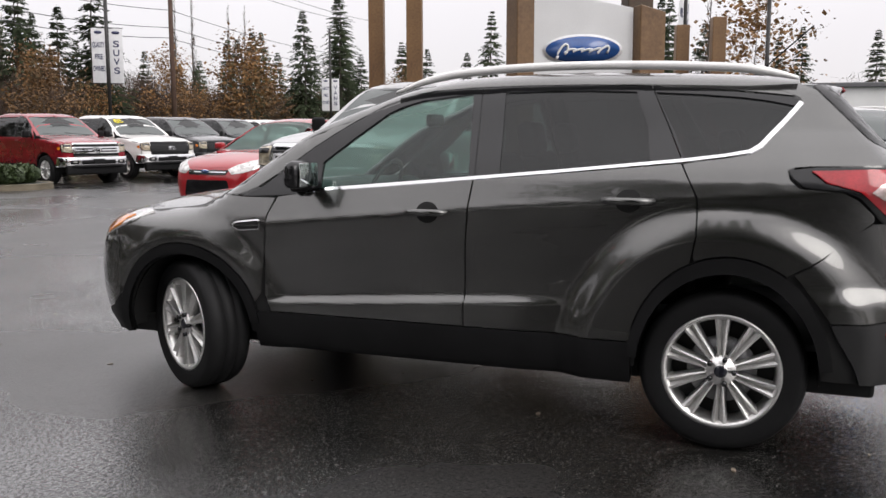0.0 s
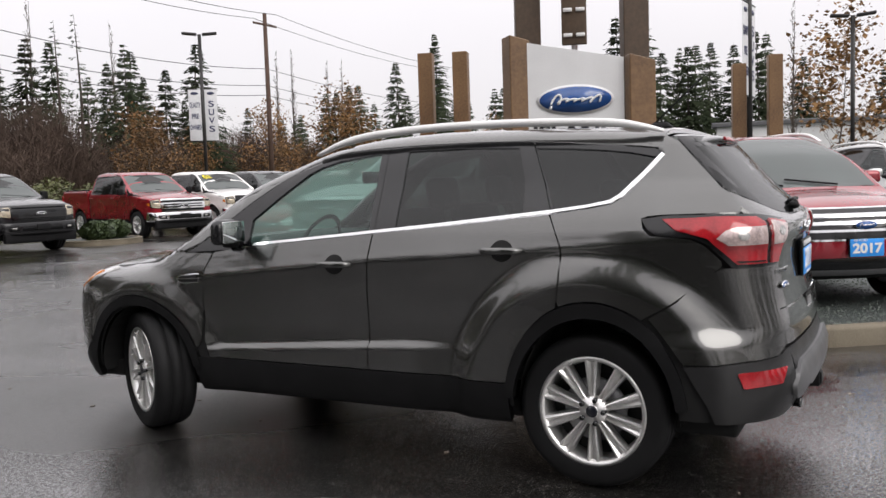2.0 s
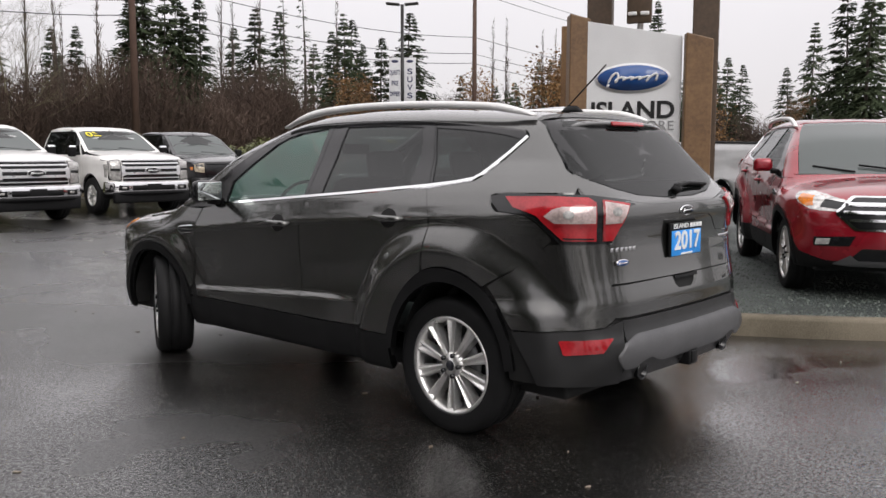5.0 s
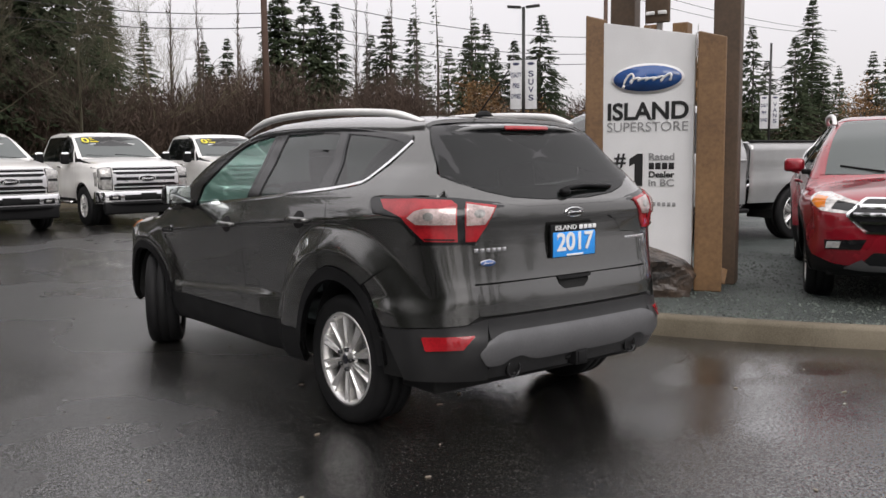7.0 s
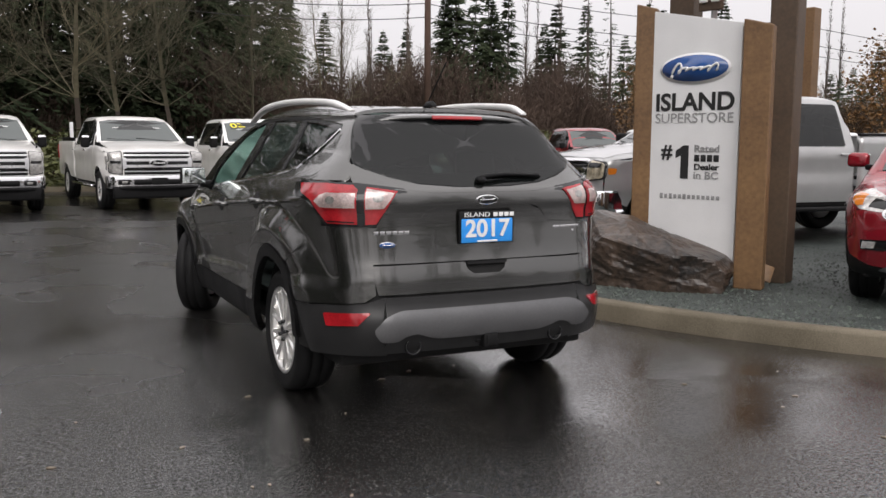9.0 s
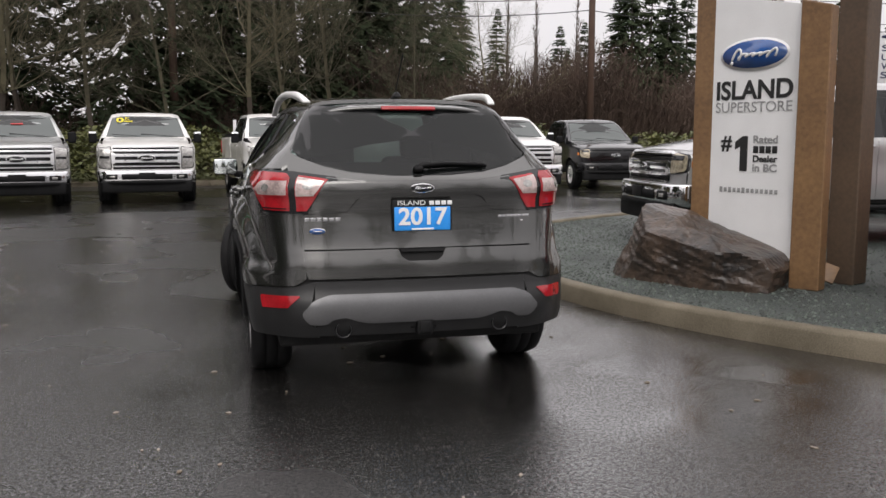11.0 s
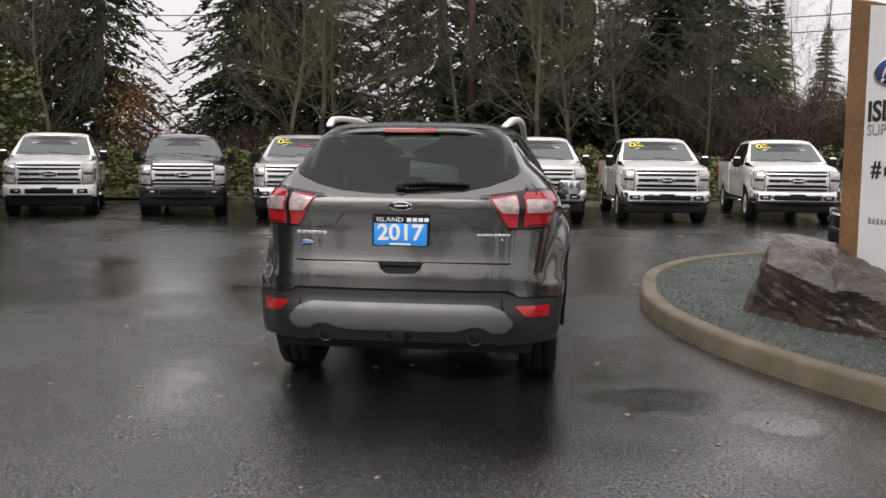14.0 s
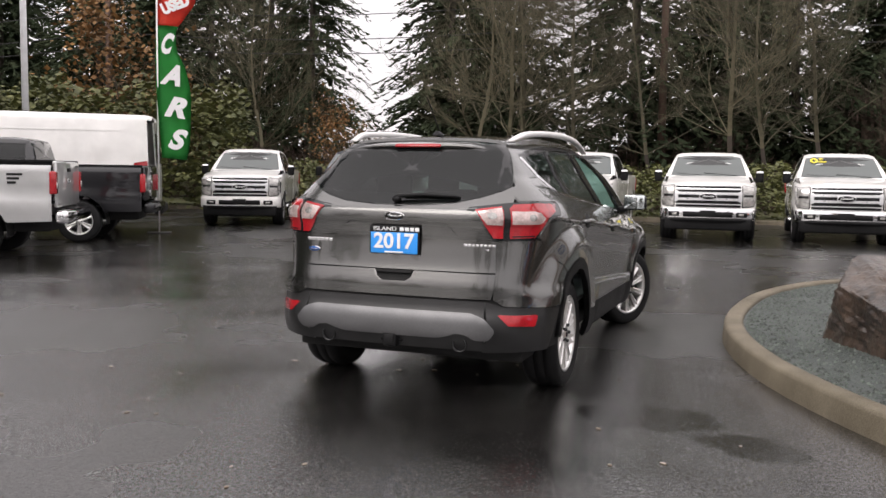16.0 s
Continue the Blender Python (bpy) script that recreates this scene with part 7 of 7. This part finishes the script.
# tall firs on the west side that only show mirrored in the windows
for k in range(7):
    plant(NEAR, [(-21.5 + rng.uniform(-3, 2) - 0.2 * k, 4 - 2.9 * k + rng.uniform(-1.2, 1.2), rng.choice((15.0, 19.0, 22.0, 25.0, 28.0)))], 20.0, planted)
# lower unseen firs added behind them to darken what doors and windows mirror
for k in range(16):
    plant(FAR, [(-29 + rng.uniform(-3, 2), 12 - 2.3 * k + rng.uniform(-1, 1), rng.choice((7.0, 8.5, 10.0)))], 12.0, planted)
# unseen firs added to the south to dim reflections on tail and chrome
for k in range(14):
    plant(FAR, [(-38 + 5.2 * k + rng.uniform(-2, 2), -40 + rng.uniform(-4, 4), rng.choice((8.0, 10.0, 12.5, 15.0)))], 12.0, planted)
for ob in NEAR + FAR:
    ob.matrix_basis = pose(rng.uniform(84, 100), rng.uniform(-40, 60), 0)
plant([THIN], [(33.0, 43.5, 11.8)], 13.0, planted)
THIN.matrix_basis = pose(36.6, 46.0, 0)
for k in range(34):
    u = k / 33
    a, c = 20 + 64 * u, 62 - 62 * u ** 2.2
    plant(FAR, [(a + rng.uniform(-3, 3) + 6, c + rng.uniform(-3, 3) + 4, rng.uniform(6.5, 10.0))], 12.0, planted)

ALDER = [bare_tree(s, 11.0, "leafless mossy alder with tangled branches", MOSSY, 0.6, 6, per=4) for s in (31, 32)]
POPLAR = bare_tree(41, 13.0, "slim leafless grey poplar tree", TWIG, slim=True, name="poplar_tree")
MAPLE = [bare_tree(s, 5.0, "small tree with rusty autumn leaves", TWIG, 0.75, 4, "autumn_tree", RUST, 2200) for s in (51, 52)]


def scatter(pool, spots, base):
    first = set()
    for i, (x, y, h) in enumerate(spots):
        src = pool[i % len(pool)]
        m = pose(x, y, 0, 0, 0, rng.uniform(0, 360))
        if src.name not in first:
            first.add(src.name)
            src.matrix_basis = m
            src.scale = (h / base,) * 3
            continue
        ob = copy_thing(src, m)
        ob.scale = (h / base,) * 3


scatter(ALDER, [(-9.0, 24.6, 10), (-8.2, 26.4, 12), (-5.0, 25.2, 10), (-7.6, 28.0, 13), (1.6, 25.6, 10), (3.4, 26.2, 11), (0.2, 27.0, 12), (-2.4, 26.0, 9), (-18.6, 26.0, 10), (11.8, 33.9, 8.6), (6.6, 28.6, 8), (-21.6, 29.0, 11)], 11.0)
scatter([POPLAR], [(63.6, 48.9, 14.2), (66.3, 45.2, 13.1), (69.9, 55.7, 15.4), (73.0, 51.6, 14.3), (28.8, 40.4, 12.5), (18.4, 39.8, 11.0), (29.3, 45.1, 13.0), (29.9, 44.7, 11.5), (45.1, 52.0, 14.4), (13.1, 36.0, 10.5), (15.4, 38.3, 10.2), (14.2, 35.0, 8.0), (33.0, 1.6, 8.0)], 13.0)
scatter(MAPLE, [(30.2, 34.2, 4.5), (58.4, 38.9, 7.5), (50.5, 41.5, 3.9), (56.2, 42.1, 4.1), (29.1, 31.8, 4.6), (57.7, 39.4, 7.4), (43.3, 33.7, 3.6), (35.2, 0.4, 6.6), (-24.5, 24.6, 7.6), (-14.4, 25.4, 3.6), (-21.5, 24.5, 4.6), (36.0, 36.0, 3.6), (64.0, 40.0, 5.0), (70.0, 40.0, 4.2), (48.0, 40.0, 6.0), (66.0, 30.0, 5.5), (71.0, 24.0, 5.0), (72.0, 6.0, 6.0)], 5.0)


def leaf_bank(name, label, category, line, height, width, count, material, size, seed, core):
    """A ragged bank of leaves along a line; height and width in metres."""
    rnd = random.Random(seed)
    v, f = [], []
    segs = [(Vector(line[i]), Vector(line[i + 1])) for i in range(len(line) - 1)]
    total = sum((b - a).length for a, b in segs)
    for _ in range(count):
        d = rnd.random() * total
        for a, b in segs:
            if d <= (b - a).length:
                break
            d -= (b - a).length
        u = (b - a).normalized()
        n = Vector((-u.y, u.x))
        p = a + u * d
        k = rnd.uniform(-1, 1)
        lump = 0.55 + 0.45 * noise.noise(Vector((p.x * 0.55, p.y * 0.55, 3.1))) + 0.3 * noise.noise(Vector((p.x * 1.7, p.y * 1.7, 9.1)))
        top = height * (1 - 0.75 * k * k) * (0.55 + 0.75 * max(0.0, lump))
        z = top * (1 - abs(rnd.gauss(0, 0.28))) if rnd.random() < 0.75 else rnd.random() * top
        q = p + n * k * width / 2
        s = size * rnd.uniform(0.5, 1.4)
        an, tilt = rnd.random() * math.tau, rnd.uniform(-0.9, 0.9)
        ux, uy = math.cos(an) * s, math.sin(an) * s
        i0 = len(v)
        z = max(0.02, z)
        v += [(q.x, q.y, z), (q.x + ux - uy * 0.45, q.y + uy + ux * 0.45, z + tilt * s), (q.x + 2 * ux, q.y + 2 * uy, z + 0.4 * tilt * s), (q.x + ux + uy * 0.45, q.y + uy - ux * 0.45, z - tilt * s * 0.6)]
        f.append((i0, i0 + 1, i0 + 2, i0 + 3))
    ob = raw(name, v, f, [material])
    return tagged(ob, label, category, kind="stuff")


leaf_bank("bramble_hedge", "low green bramble hedge behind the pickups", "hedge", [(-17, 20.2), (-9, 21.8), (0, 22.2), (8, 23.2), (16, 26.5), (26, 28.5)], 1.75, 3.2, 52000, BRAMBLE, 0.07, 5, 0)
leaf_bank("bramble_hedge", "tall yellow-green hedge on the bank behind the van", "hedge", [(-34, 12.0), (-24, 17.0), (-16, 20.5)], 4.4, 4.0, 30000, BRAMBLE, 0.11, 6, 0)


def brush(name, label, line, h0, h1, depth, count, seed):
    """A thicket of upright brown twigs along a line."""
    rnd = random.Random(seed)
    v, f = [], []
    segs = [(Vector(line[i]), Vector(line[i + 1])) for i in range(len(line) - 1)]
    total = sum((b - a).length for a, b in segs)
    for _ in range(count):
        d = rnd.random() * total
        for a, b in segs:
            if d <= (b - a).length:
                break
            d -= (b - a).length
        u = (b - a).normalized()
        p = a + u * d + Vector((-u.y, u.x)) * rnd.uniform(0, depth)
        h = rnd.uniform(h0, h1) * (0.75 + 0.45 * noise.noise(Vector((p.x * 0.2, p.y * 0.2, 1.0))))
        base = Vector((p.x, p.y, 0))
        lean = Vector((rnd.gauss(0, 0.16), rnd.gauss(0, 0.16), 1)).normalized()
        twig(base, base + lean * h, 0.016, 0.005, v, f)
        for _ in range(8):
            s = rnd.uniform(0.2, 0.97)
            q = base + lean * h * s
            e = q + Vector((rnd.gauss(0, 0.5), rnd.gauss(0, 0.5), rnd.uniform(0.1, 0.8))) * h * 0.16
            i0 = len(v)
            w = Vector((rnd.gauss(0, 1), rnd.gauss(0, 1), 0)).normalized() * 0.011
            m = (q + e) / 2
            v.extend([tuple(q), tuple(m + w * 2.2), tuple(e), tuple(m - w * 2.2)])
            f.append((i0, i0 + 1, i0 + 2, i0 + 3))
    return tagged(raw(name, v, f, [BRUSH]), label, "undergrowth", kind="stuff")


brush("brown_thicket", "brown leafless thicket in front of the firs", [(5.0, 30.0), (13, 33), (22, 33.5), (30, 37), (44, 41), (60, 43)], 3.6, 6.4, 6, 19000, 8)
brush("brown_thicket", "far brown leafless thicket below the treeline", [(58, 46), (70, 38), (78, 20), (80, -10)], 3.4, 6.6, 8, 13000, 9)
brush("brown_thicket", "dark undergrowth under the dense wood", [(-44, 22), (-24, 26), (-10, 27.5), (4, 28)], 2.0, 4.5, 5, 5000, 10)

bm = bmesh.new()
edge = [(-120, -20), (-60, 2), (-34, 10.6), (-17, 18.9), (-9, 20.3), (0, 20.7), (8, 21.8), (16, 25.2), (27, 27.2), (40, 30), (70, 30), (90, 10), (110, -60), (400, -60), (400, 500), (-400, 500), (-400, -20)]
bm.faces.new([bm.verts.new((a, c, 0.09)) for a, c in edge])
bmesh.ops.triangulate(bm, faces=bm.faces[:])
bmesh.ops.recalc_face_normals(bm, faces=bm.faces[:])
tagged(part("verge", bm, GRASS, smooth=False), "rough grass verge under the trees", "grass", kind="structure")
kerb(spline(edge[2:10], 5), 0.16, 0.14, "back_kerb", "concrete kerb behind the row of pickups")

# ---- shrub island between the pickups ----
loop = [(11.95 + 1.1 * math.cos(a), 16.45 + 1.1 * math.sin(a)) for a in [k * math.tau / 28 for k in range(29)]]
kerb(loop, 0.15, 0.15, "island_kerb", "round concrete kerb of the shrub bed")
bm = bmesh.new()
bm.faces.new([bm.verts.new((a, c, 0.13)) for a, c in loop[:-1]])
tagged(part("shrub_bed", bm, GRAVEL), "gravel bed inside the round kerb", "bed", kind="structure")
for i, (x, y, r) in enumerate(((11.55, 16.05, 0.42), (12.35, 16.3, 0.38))):
    rnd = random.Random(60 + i)
    v, f = [], []
    for _ in range(2600):
        d = Vector((rnd.gauss(0, 1), rnd.gauss(0, 1), rnd.gauss(0, 1))).normalized()
        p = Vector((d.x * r, d.y * r, 0.24 + d.z * 0.25)) * rnd.uniform(0.8, 1.02)
        s = rnd.uniform(0.02, 0.045)
        a = rnd.random() * math.tau
        i0 = len(v)
        ux, uy = math.cos(a) * s, math.sin(a) * s
        v += [tuple(p), (p.x + ux - uy, p.y + uy + ux, p.z + s), (p.x + 2 * ux, p.y + 2 * uy, p.z), (p.x + ux + uy, p.y + uy - ux, p.z - s)]
        f.append((i0, i0 + 1, i0 + 2, i0 + 3))
    sh = thing("shrub", pose(x, y, 0.13), "low rounded green shrub in the kerbed bed", "shrub", "shrubs in the bed")
    tagged(raw("foliage", v, f, [SHRUB], sh), kind="stuff")
    v, f = [], []
    for k in range(14):
        a = k * 2.4
        twig(Vector((0, 0, -0.05)), Vector((math.cos(a) * r * 0.7, math.sin(a) * r * 0.7, 0.3 + 0.01 * k)), 0.012, 0.004, v, f)
    raw("stems", v, f, [BARK], sh)

# ---- poles, wires, lamps, banners, flag ----
POLE_WOOD = mat("utility_pole_wood", (0.085, 0.05, 0.036), 0.85, scale=2, fine=25, bump=0.004)
LAMP_DARK = mat("dark_bronze_metal", (0.03, 0.028, 0.027), 0.45, 0.3)
CABLE = mat("black_cable", (0.02, 0.02, 0.02), 0.6)
BANNER_W = mat("white_banner_cloth", (0.66, 0.66, 0.67), 0.6, vary=0.05)
BANNER_INK = mat("navy_lettering", (0.03, 0.035, 0.09), 0.5)
FLAG_GREEN = mat("green_flag_cloth", (0.02, 0.30, 0.05), 0.6, vary=0.12, scale=2)
FLAG_RED = mat("red_flag_cloth", (0.72, 0.06, 0.03), 0.6, vary=0.1)
for x, y, h in ((15.2, 30.6, 12.5), (-2.5, 28.8, 12.0), (-27, 26.0, 12.0), (40, 33, 12.0)):
    up = thing("utility_pole", pose(x, y, 0), "brown wooden utility pole with cross arm", "utility pole", "utility poles")
    part("pole", tube([(0, 0, -0.1), (0, 0, h)], 0.17, 12, taper=0.12), POLE_WOOD, up)
    part("cross_arm", box((2.2, 0.1, 0.12), (0, 0, h - 0.7), 0.01), POLE_WOOD, up)
line = [(-60, 24), (-27, 26), (-2.5, 28.8), (15.2, 30.6), (40, 33), (75, 36)]
wires = thing("power_lines", Matrix(), "black overhead cables strung between wooden poles", "cable")
for z, off in ((11.8, -0.9), (11.8, 0.9), (8.6, 0.0), (7.6, 0.15), (7.0, 0.2)):
    pts = []
    for i in range(len(line) - 1):
        for k in range(10):
            u = k / 10
            pts.append((line[i][0] * (1 - u) + line[i + 1][0] * u, line[i][1] * (1 - u) + line[i + 1][1] * u + off, z - 2.4 * u * (1 - u)))
    part("wire", tube(pts, 0.018, 4), CABLE, wires)


def lamp_post(x, y, h, turn, label, banner=None, heads=True):
    p = thing("street_lamp", pose(x, y, 0, 0, 0, turn), label, "lamp post", "lamp posts")
    part("pole", tube([(0, 0, 0.3), (0, 0, h)], 0.075, 12), LAMP_DARK, p)
    part("concrete_base", lathe([(0, 0.7), (0.2, 0.7), (0.22, 0.66), (0.22, 0.0)], 20, "Z"), BANNER_W, p)
    if heads:
        for sx in (-1, 1):
            part("lamp_head", box((0.62, 0.3, 0.1), (sx * 0.42, 0, h + 0.02), 0.03, rot=Euler((0, radians(-sx * 5), 0)).to_matrix()), LAMP_DARK, p)
    if banner:
        b0, b1, words = banner
        for sx, text in ((-1, words[0]), (1, words[1])):
            bn = part("banner", box((0.52, 0.012, b1 - b0), (sx * 0.34, 0, (b0 + b1) / 2), 0.003), BANNER_W, p, "white printed cloth banner")
            part("banner_arm", tube([(0, 0, b1 + 0.03), (sx * 0.62, 0, b1 + 0.03)], 0.018, 6), LAMP_DARK, bn)
            part("banner_arm", tube([(0, 0, b0 - 0.03), (sx * 0.62, 0, b0 - 0.03)], 0.018, 6), LAMP_DARK, bn)
            part("banner_badge", prism([(0.16 * math.cos(k * 0.3927), 0.065 * math.sin(k * 0.3927)) for k in range(16)], 0.004), BANNER_INK, bn).matrix_basis = pose(sx * 0.34, -0.012, b1 - 0.16)
            n = len(text)
            for k, word in enumerate(text):
                zz = b1 - 0.5 - (b1 - b0 - 0.75) * (k + 0.35) / n
                lettering("banner_word", word, 0.36 if len(word) == 1 else 0.3, BANNER_INK, bn, pose(sx * 0.34, -0.011, zz, 90), width=0.24 if len(word) == 1 else min(0.46, 0.1 * len(word)), bold=0.008)
    return p


lamp_post(25.0, 24.6, 7.95, -50, "dark twin-head lamp post with two banners", (3.42, 5.6, (("QUALITY", "PRE", "OWNED"), tuple("SUVS"))))
lamp_post(18.55, 1.0, 8.6, -5, "dark lamp post with white banners beside timber posts", (3.2, 5.4, (("QUALITY", "PRE", "OWNED"), tuple("SUVS"))))
lamp_post(29.7, -0.7, 6.55, -80, "dark twin-head lamp post near the white building")
lamp_post(51.0, 28.3, 8.5, -60, "distant lamp post with two white banners", (2.9, 5.1, (("QUALITY", "PRE", "OWNED"), tuple("VANS"))), False)

wp = thing("flag_pole", pose(-19.4, 13.8, 0), "tall plain white metal pole", "pole")
part("pole", tube([(0, 0, 0), (0, 0, 10)], 0.11, 14, taper=0.08), BANNER_W, wp)

flag = thing("feather_flag", pose(-10.45, 8.75, 0, 0, 0, 36), "green and red feather flag reading used cars", "flag")
part("pole", tube([(0, 0, 0), (0, 0, 5.6)], 0.018, 8), BRUSHED, flag)
part("base_plate", box((0.5, 0.5, 0.02), (0, 0, 0.012), 0.006), LAMP_DARK, flag)


FLAG_WIDTH = curve([(1.6, 0.50), (1.75, 0.56), (2.2, 0.63), (3.0, 0.70), (3.5, 0.62), (4.0, 0.42), (4.3, 0.40), (4.6, 0.56), (5.0, 0.76), (5.5, 0.74)])


def flag_cloth(z0, z1, material, name):
    own = bmesh.new()
    n = 22
    rows = []
    for i in range(n + 1):
        z = z0 + (z1 - z0) * i / n
        w = float(FLAG_WIDTH(z))
        rows.append([own.verts.new((0.02 + w * k / 6 + 0.06 * math.sin(z * 1.3), 0.05 * math.sin(k * 0.9 + z * 1.9) - 0.012 + 0.03 * k / 6, z - 0.04 * k / 6 * (z0 == 1.62) * (i == 0))) for k in range(7)])
    for i in range(n):
        for k in range(6):
            own.faces.new((rows[i][k], rows[i][k + 1], rows[i + 1][k + 1], rows[i + 1][k]))
    bmesh.ops.solidify(own, geom=own.faces[:], thickness=0.006)
    return part(name, own, material, flag)


flag_cloth(1.62, 4.42, FLAG_GREEN, "green_cloth")
flag_cloth(4.42, 5.5, FLAG_RED, "red_cloth")
for ch, z, w in (("S", 2.0, 0.38), ("R", 2.68, 0.44), ("A", 3.36, 0.42), ("C", 4.02, 0.24)):
    lettering("flag_letter", ch, 0.56, WHITE_INK, flag, pose(0.02 + 0.5 * float(FLAG_WIDTH(z)) + 0.06 * math.sin(z * 1.3), -0.085, z, 90, 8), 0.006, bold=0.03, width=w, slant=0.3)
lettering("flag_letter", "USED", 0.3, WHITE_INK, flag, pose(0.38, -0.085, 4.85, 90, -25), 0.006, bold=0.02, width=0.6)

# ---- white building, stakes ----
hall = thing("showroom_building", pose(58, -8, 0, 0, 0, -82), "low white commercial building behind the trees", "building")
WALL_WHITE = mat("white_cladding", (0.72, 0.72, 0.71), 0.6, vary=0.06, scale=0.5)
part("wall", box((34, 12, 4.2), (0, 6, 2.1), 0.05), WALL_WHITE, hall, smooth=False)
part("roof", box((34.6, 12.6, 0.3), (0, 6, 4.3), 0.05), SATIN_SILVER, hall, smooth=False)
for k in range(6):
    w_ = part("window", box((2.6, 0.1, 1.5), (-13 + 5.2 * k, -0.03, 1.7), 0.02), GLOSS_BLACK, hall, smooth=False)
    part("window_frame", box((2.8, 0.06, 0.08), (-13 + 5.2 * k, -0.05, 0.92), 0.01), SATIN_SILVER, w_)
for x, y, h, mt, lab in ((-9.2, 15.2, 1.25, BARK, "grey wooden marker stake behind the pickups"), (-0.5, 19.6, 1.9, BANNER_W, "white marker post behind the pickups")):
    st = part("marker_post", box((0.09, 0.09, h), (0, 0, h / 2), 0.01), mt)
    tagged(st, lab, "post").matrix_basis = pose(x, y, 0)
suv(pose(11.8, -2.6, 0.12, 0, 0, 122), "silver compact suv parked behind the red one", SILVER_PAINT, 0, front=True)

# ---- loose gravel and puddles ----
STONE = mat("gravel_stone", (0.062, 0.076, 0.063), 0.5, scale=3, fine=40, color2=(0.03, 0.039, 0.032))
sn, sl_ = STONE.node_tree.nodes, STONE.node_tree.links
geo_, hsv_, mr_ = sn.new("ShaderNodeNewGeometry"), sn.new("ShaderNodeHueSaturation"), sn.new("ShaderNodeMapRange")
mr_.inputs[3].default_value, mr_.inputs[4].default_value = 0.35, 1.9
sl_.new(geo_.outputs["Random Per Island"], mr_.inputs[0])
sl_.new(mr_.outputs[0], hsv_.inputs["Value"])
bs_ = sn["Principled BSDF"]
old = bs_.inputs["Base Color"].links[0].from_socket
sl_.new(old, hsv_.inputs["Color"])
sl_.new(hsv_.outputs[0], bs_.inputs["Base Color"])
rnd = random.Random(77)
v, f = [], []
edge_x = curve(sorted([(p[1], p[0]) for p in KERB_LINE if -3.4 < p[1] < 6.8]))
count = 0
while count < 15000:
    y = rnd.uniform(-3.3, 6.2)
    x = float(edge_x(y)) + 0.2 + 5.0 * rnd.random() ** 1.6
    s = rnd.uniform(0.007, 0.019)
    a = rnd.random() * math.tau
    ca, sa = math.cos(a) * s, math.sin(a) * s
    z = 0.121
    i0 = len(v)
    h = s * rnd.uniform(0.5, 1.0)
    v += [(x + ca, y + sa, z), (x - sa * 0.8, y + ca * 0.8, z), (x - ca, y - sa, z), (x + sa * 0.8, y - ca * 0.8, z), (x + ca * 0.3, y + sa * 0.3, z + h), (x - ca * 0.4, y - sa * 0.3, z + h * 0.8)]
    f += [(i0, i0 + 1, i0 + 4), (i0 + 1, i0 + 2, i0 + 5), (i0 + 1, i0 + 5, i0 + 4), (i0 + 2, i0 + 3, i0 + 5), (i0 + 3, i0 + 4, i0 + 5), (i0 + 3, i0, i0 + 4)]
    count += 1
tagged(raw("gravel_stones", v, f, [STONE]), "loose wet green-grey gravel stones", "gravel", kind="stuff")

# fallen leaves and bark chips stuck to the wet ground
LITTER = mat("wet_leaf_litter", (0.22, 0.19, 0.15), 0.5, scale=9, fine=60, color2=(0.12, 0.085, 0.05))
rnd = random.Random(91)
v, f = [], []
for _ in range(110):
    x, y, a, s = rnd.uniform(-5.0, 2.2), rnd.uniform(-5.5, 8.0), rnd.random() * math.tau, rnd.uniform(0.006, 0.016)
    if x > 1.5 and y > -2:
        continue
    ca, sa, i0 = math.cos(a) * s, math.sin(a) * s, len(v)
    ring = [(x + ca * u - sa * w, y + sa * u + ca * w) for u, w in ((-1.3, 0), (-0.4, 0.6), (0.7, 0.5), (1.4, 0), (0.6, -0.6), (-0.5, -0.5))]
    v += [(p, q, 0.001) for p, q in ring] + [(p, q, 0.004 + 0.003 * rnd.random()) for p, q in ring]
    f.append(tuple(range(i0 + 6, i0 + 12)))
    f += [(i0 + k, i0 + (k + 1) % 6, i0 + 6 + (k + 1) % 6, i0 + 6 + k) for k in range(6)]
tagged(raw("leaf_litter", v, f, [LITTER]), "scattered tan leaf scraps on the wet asphalt", "leaves", kind="stuff")
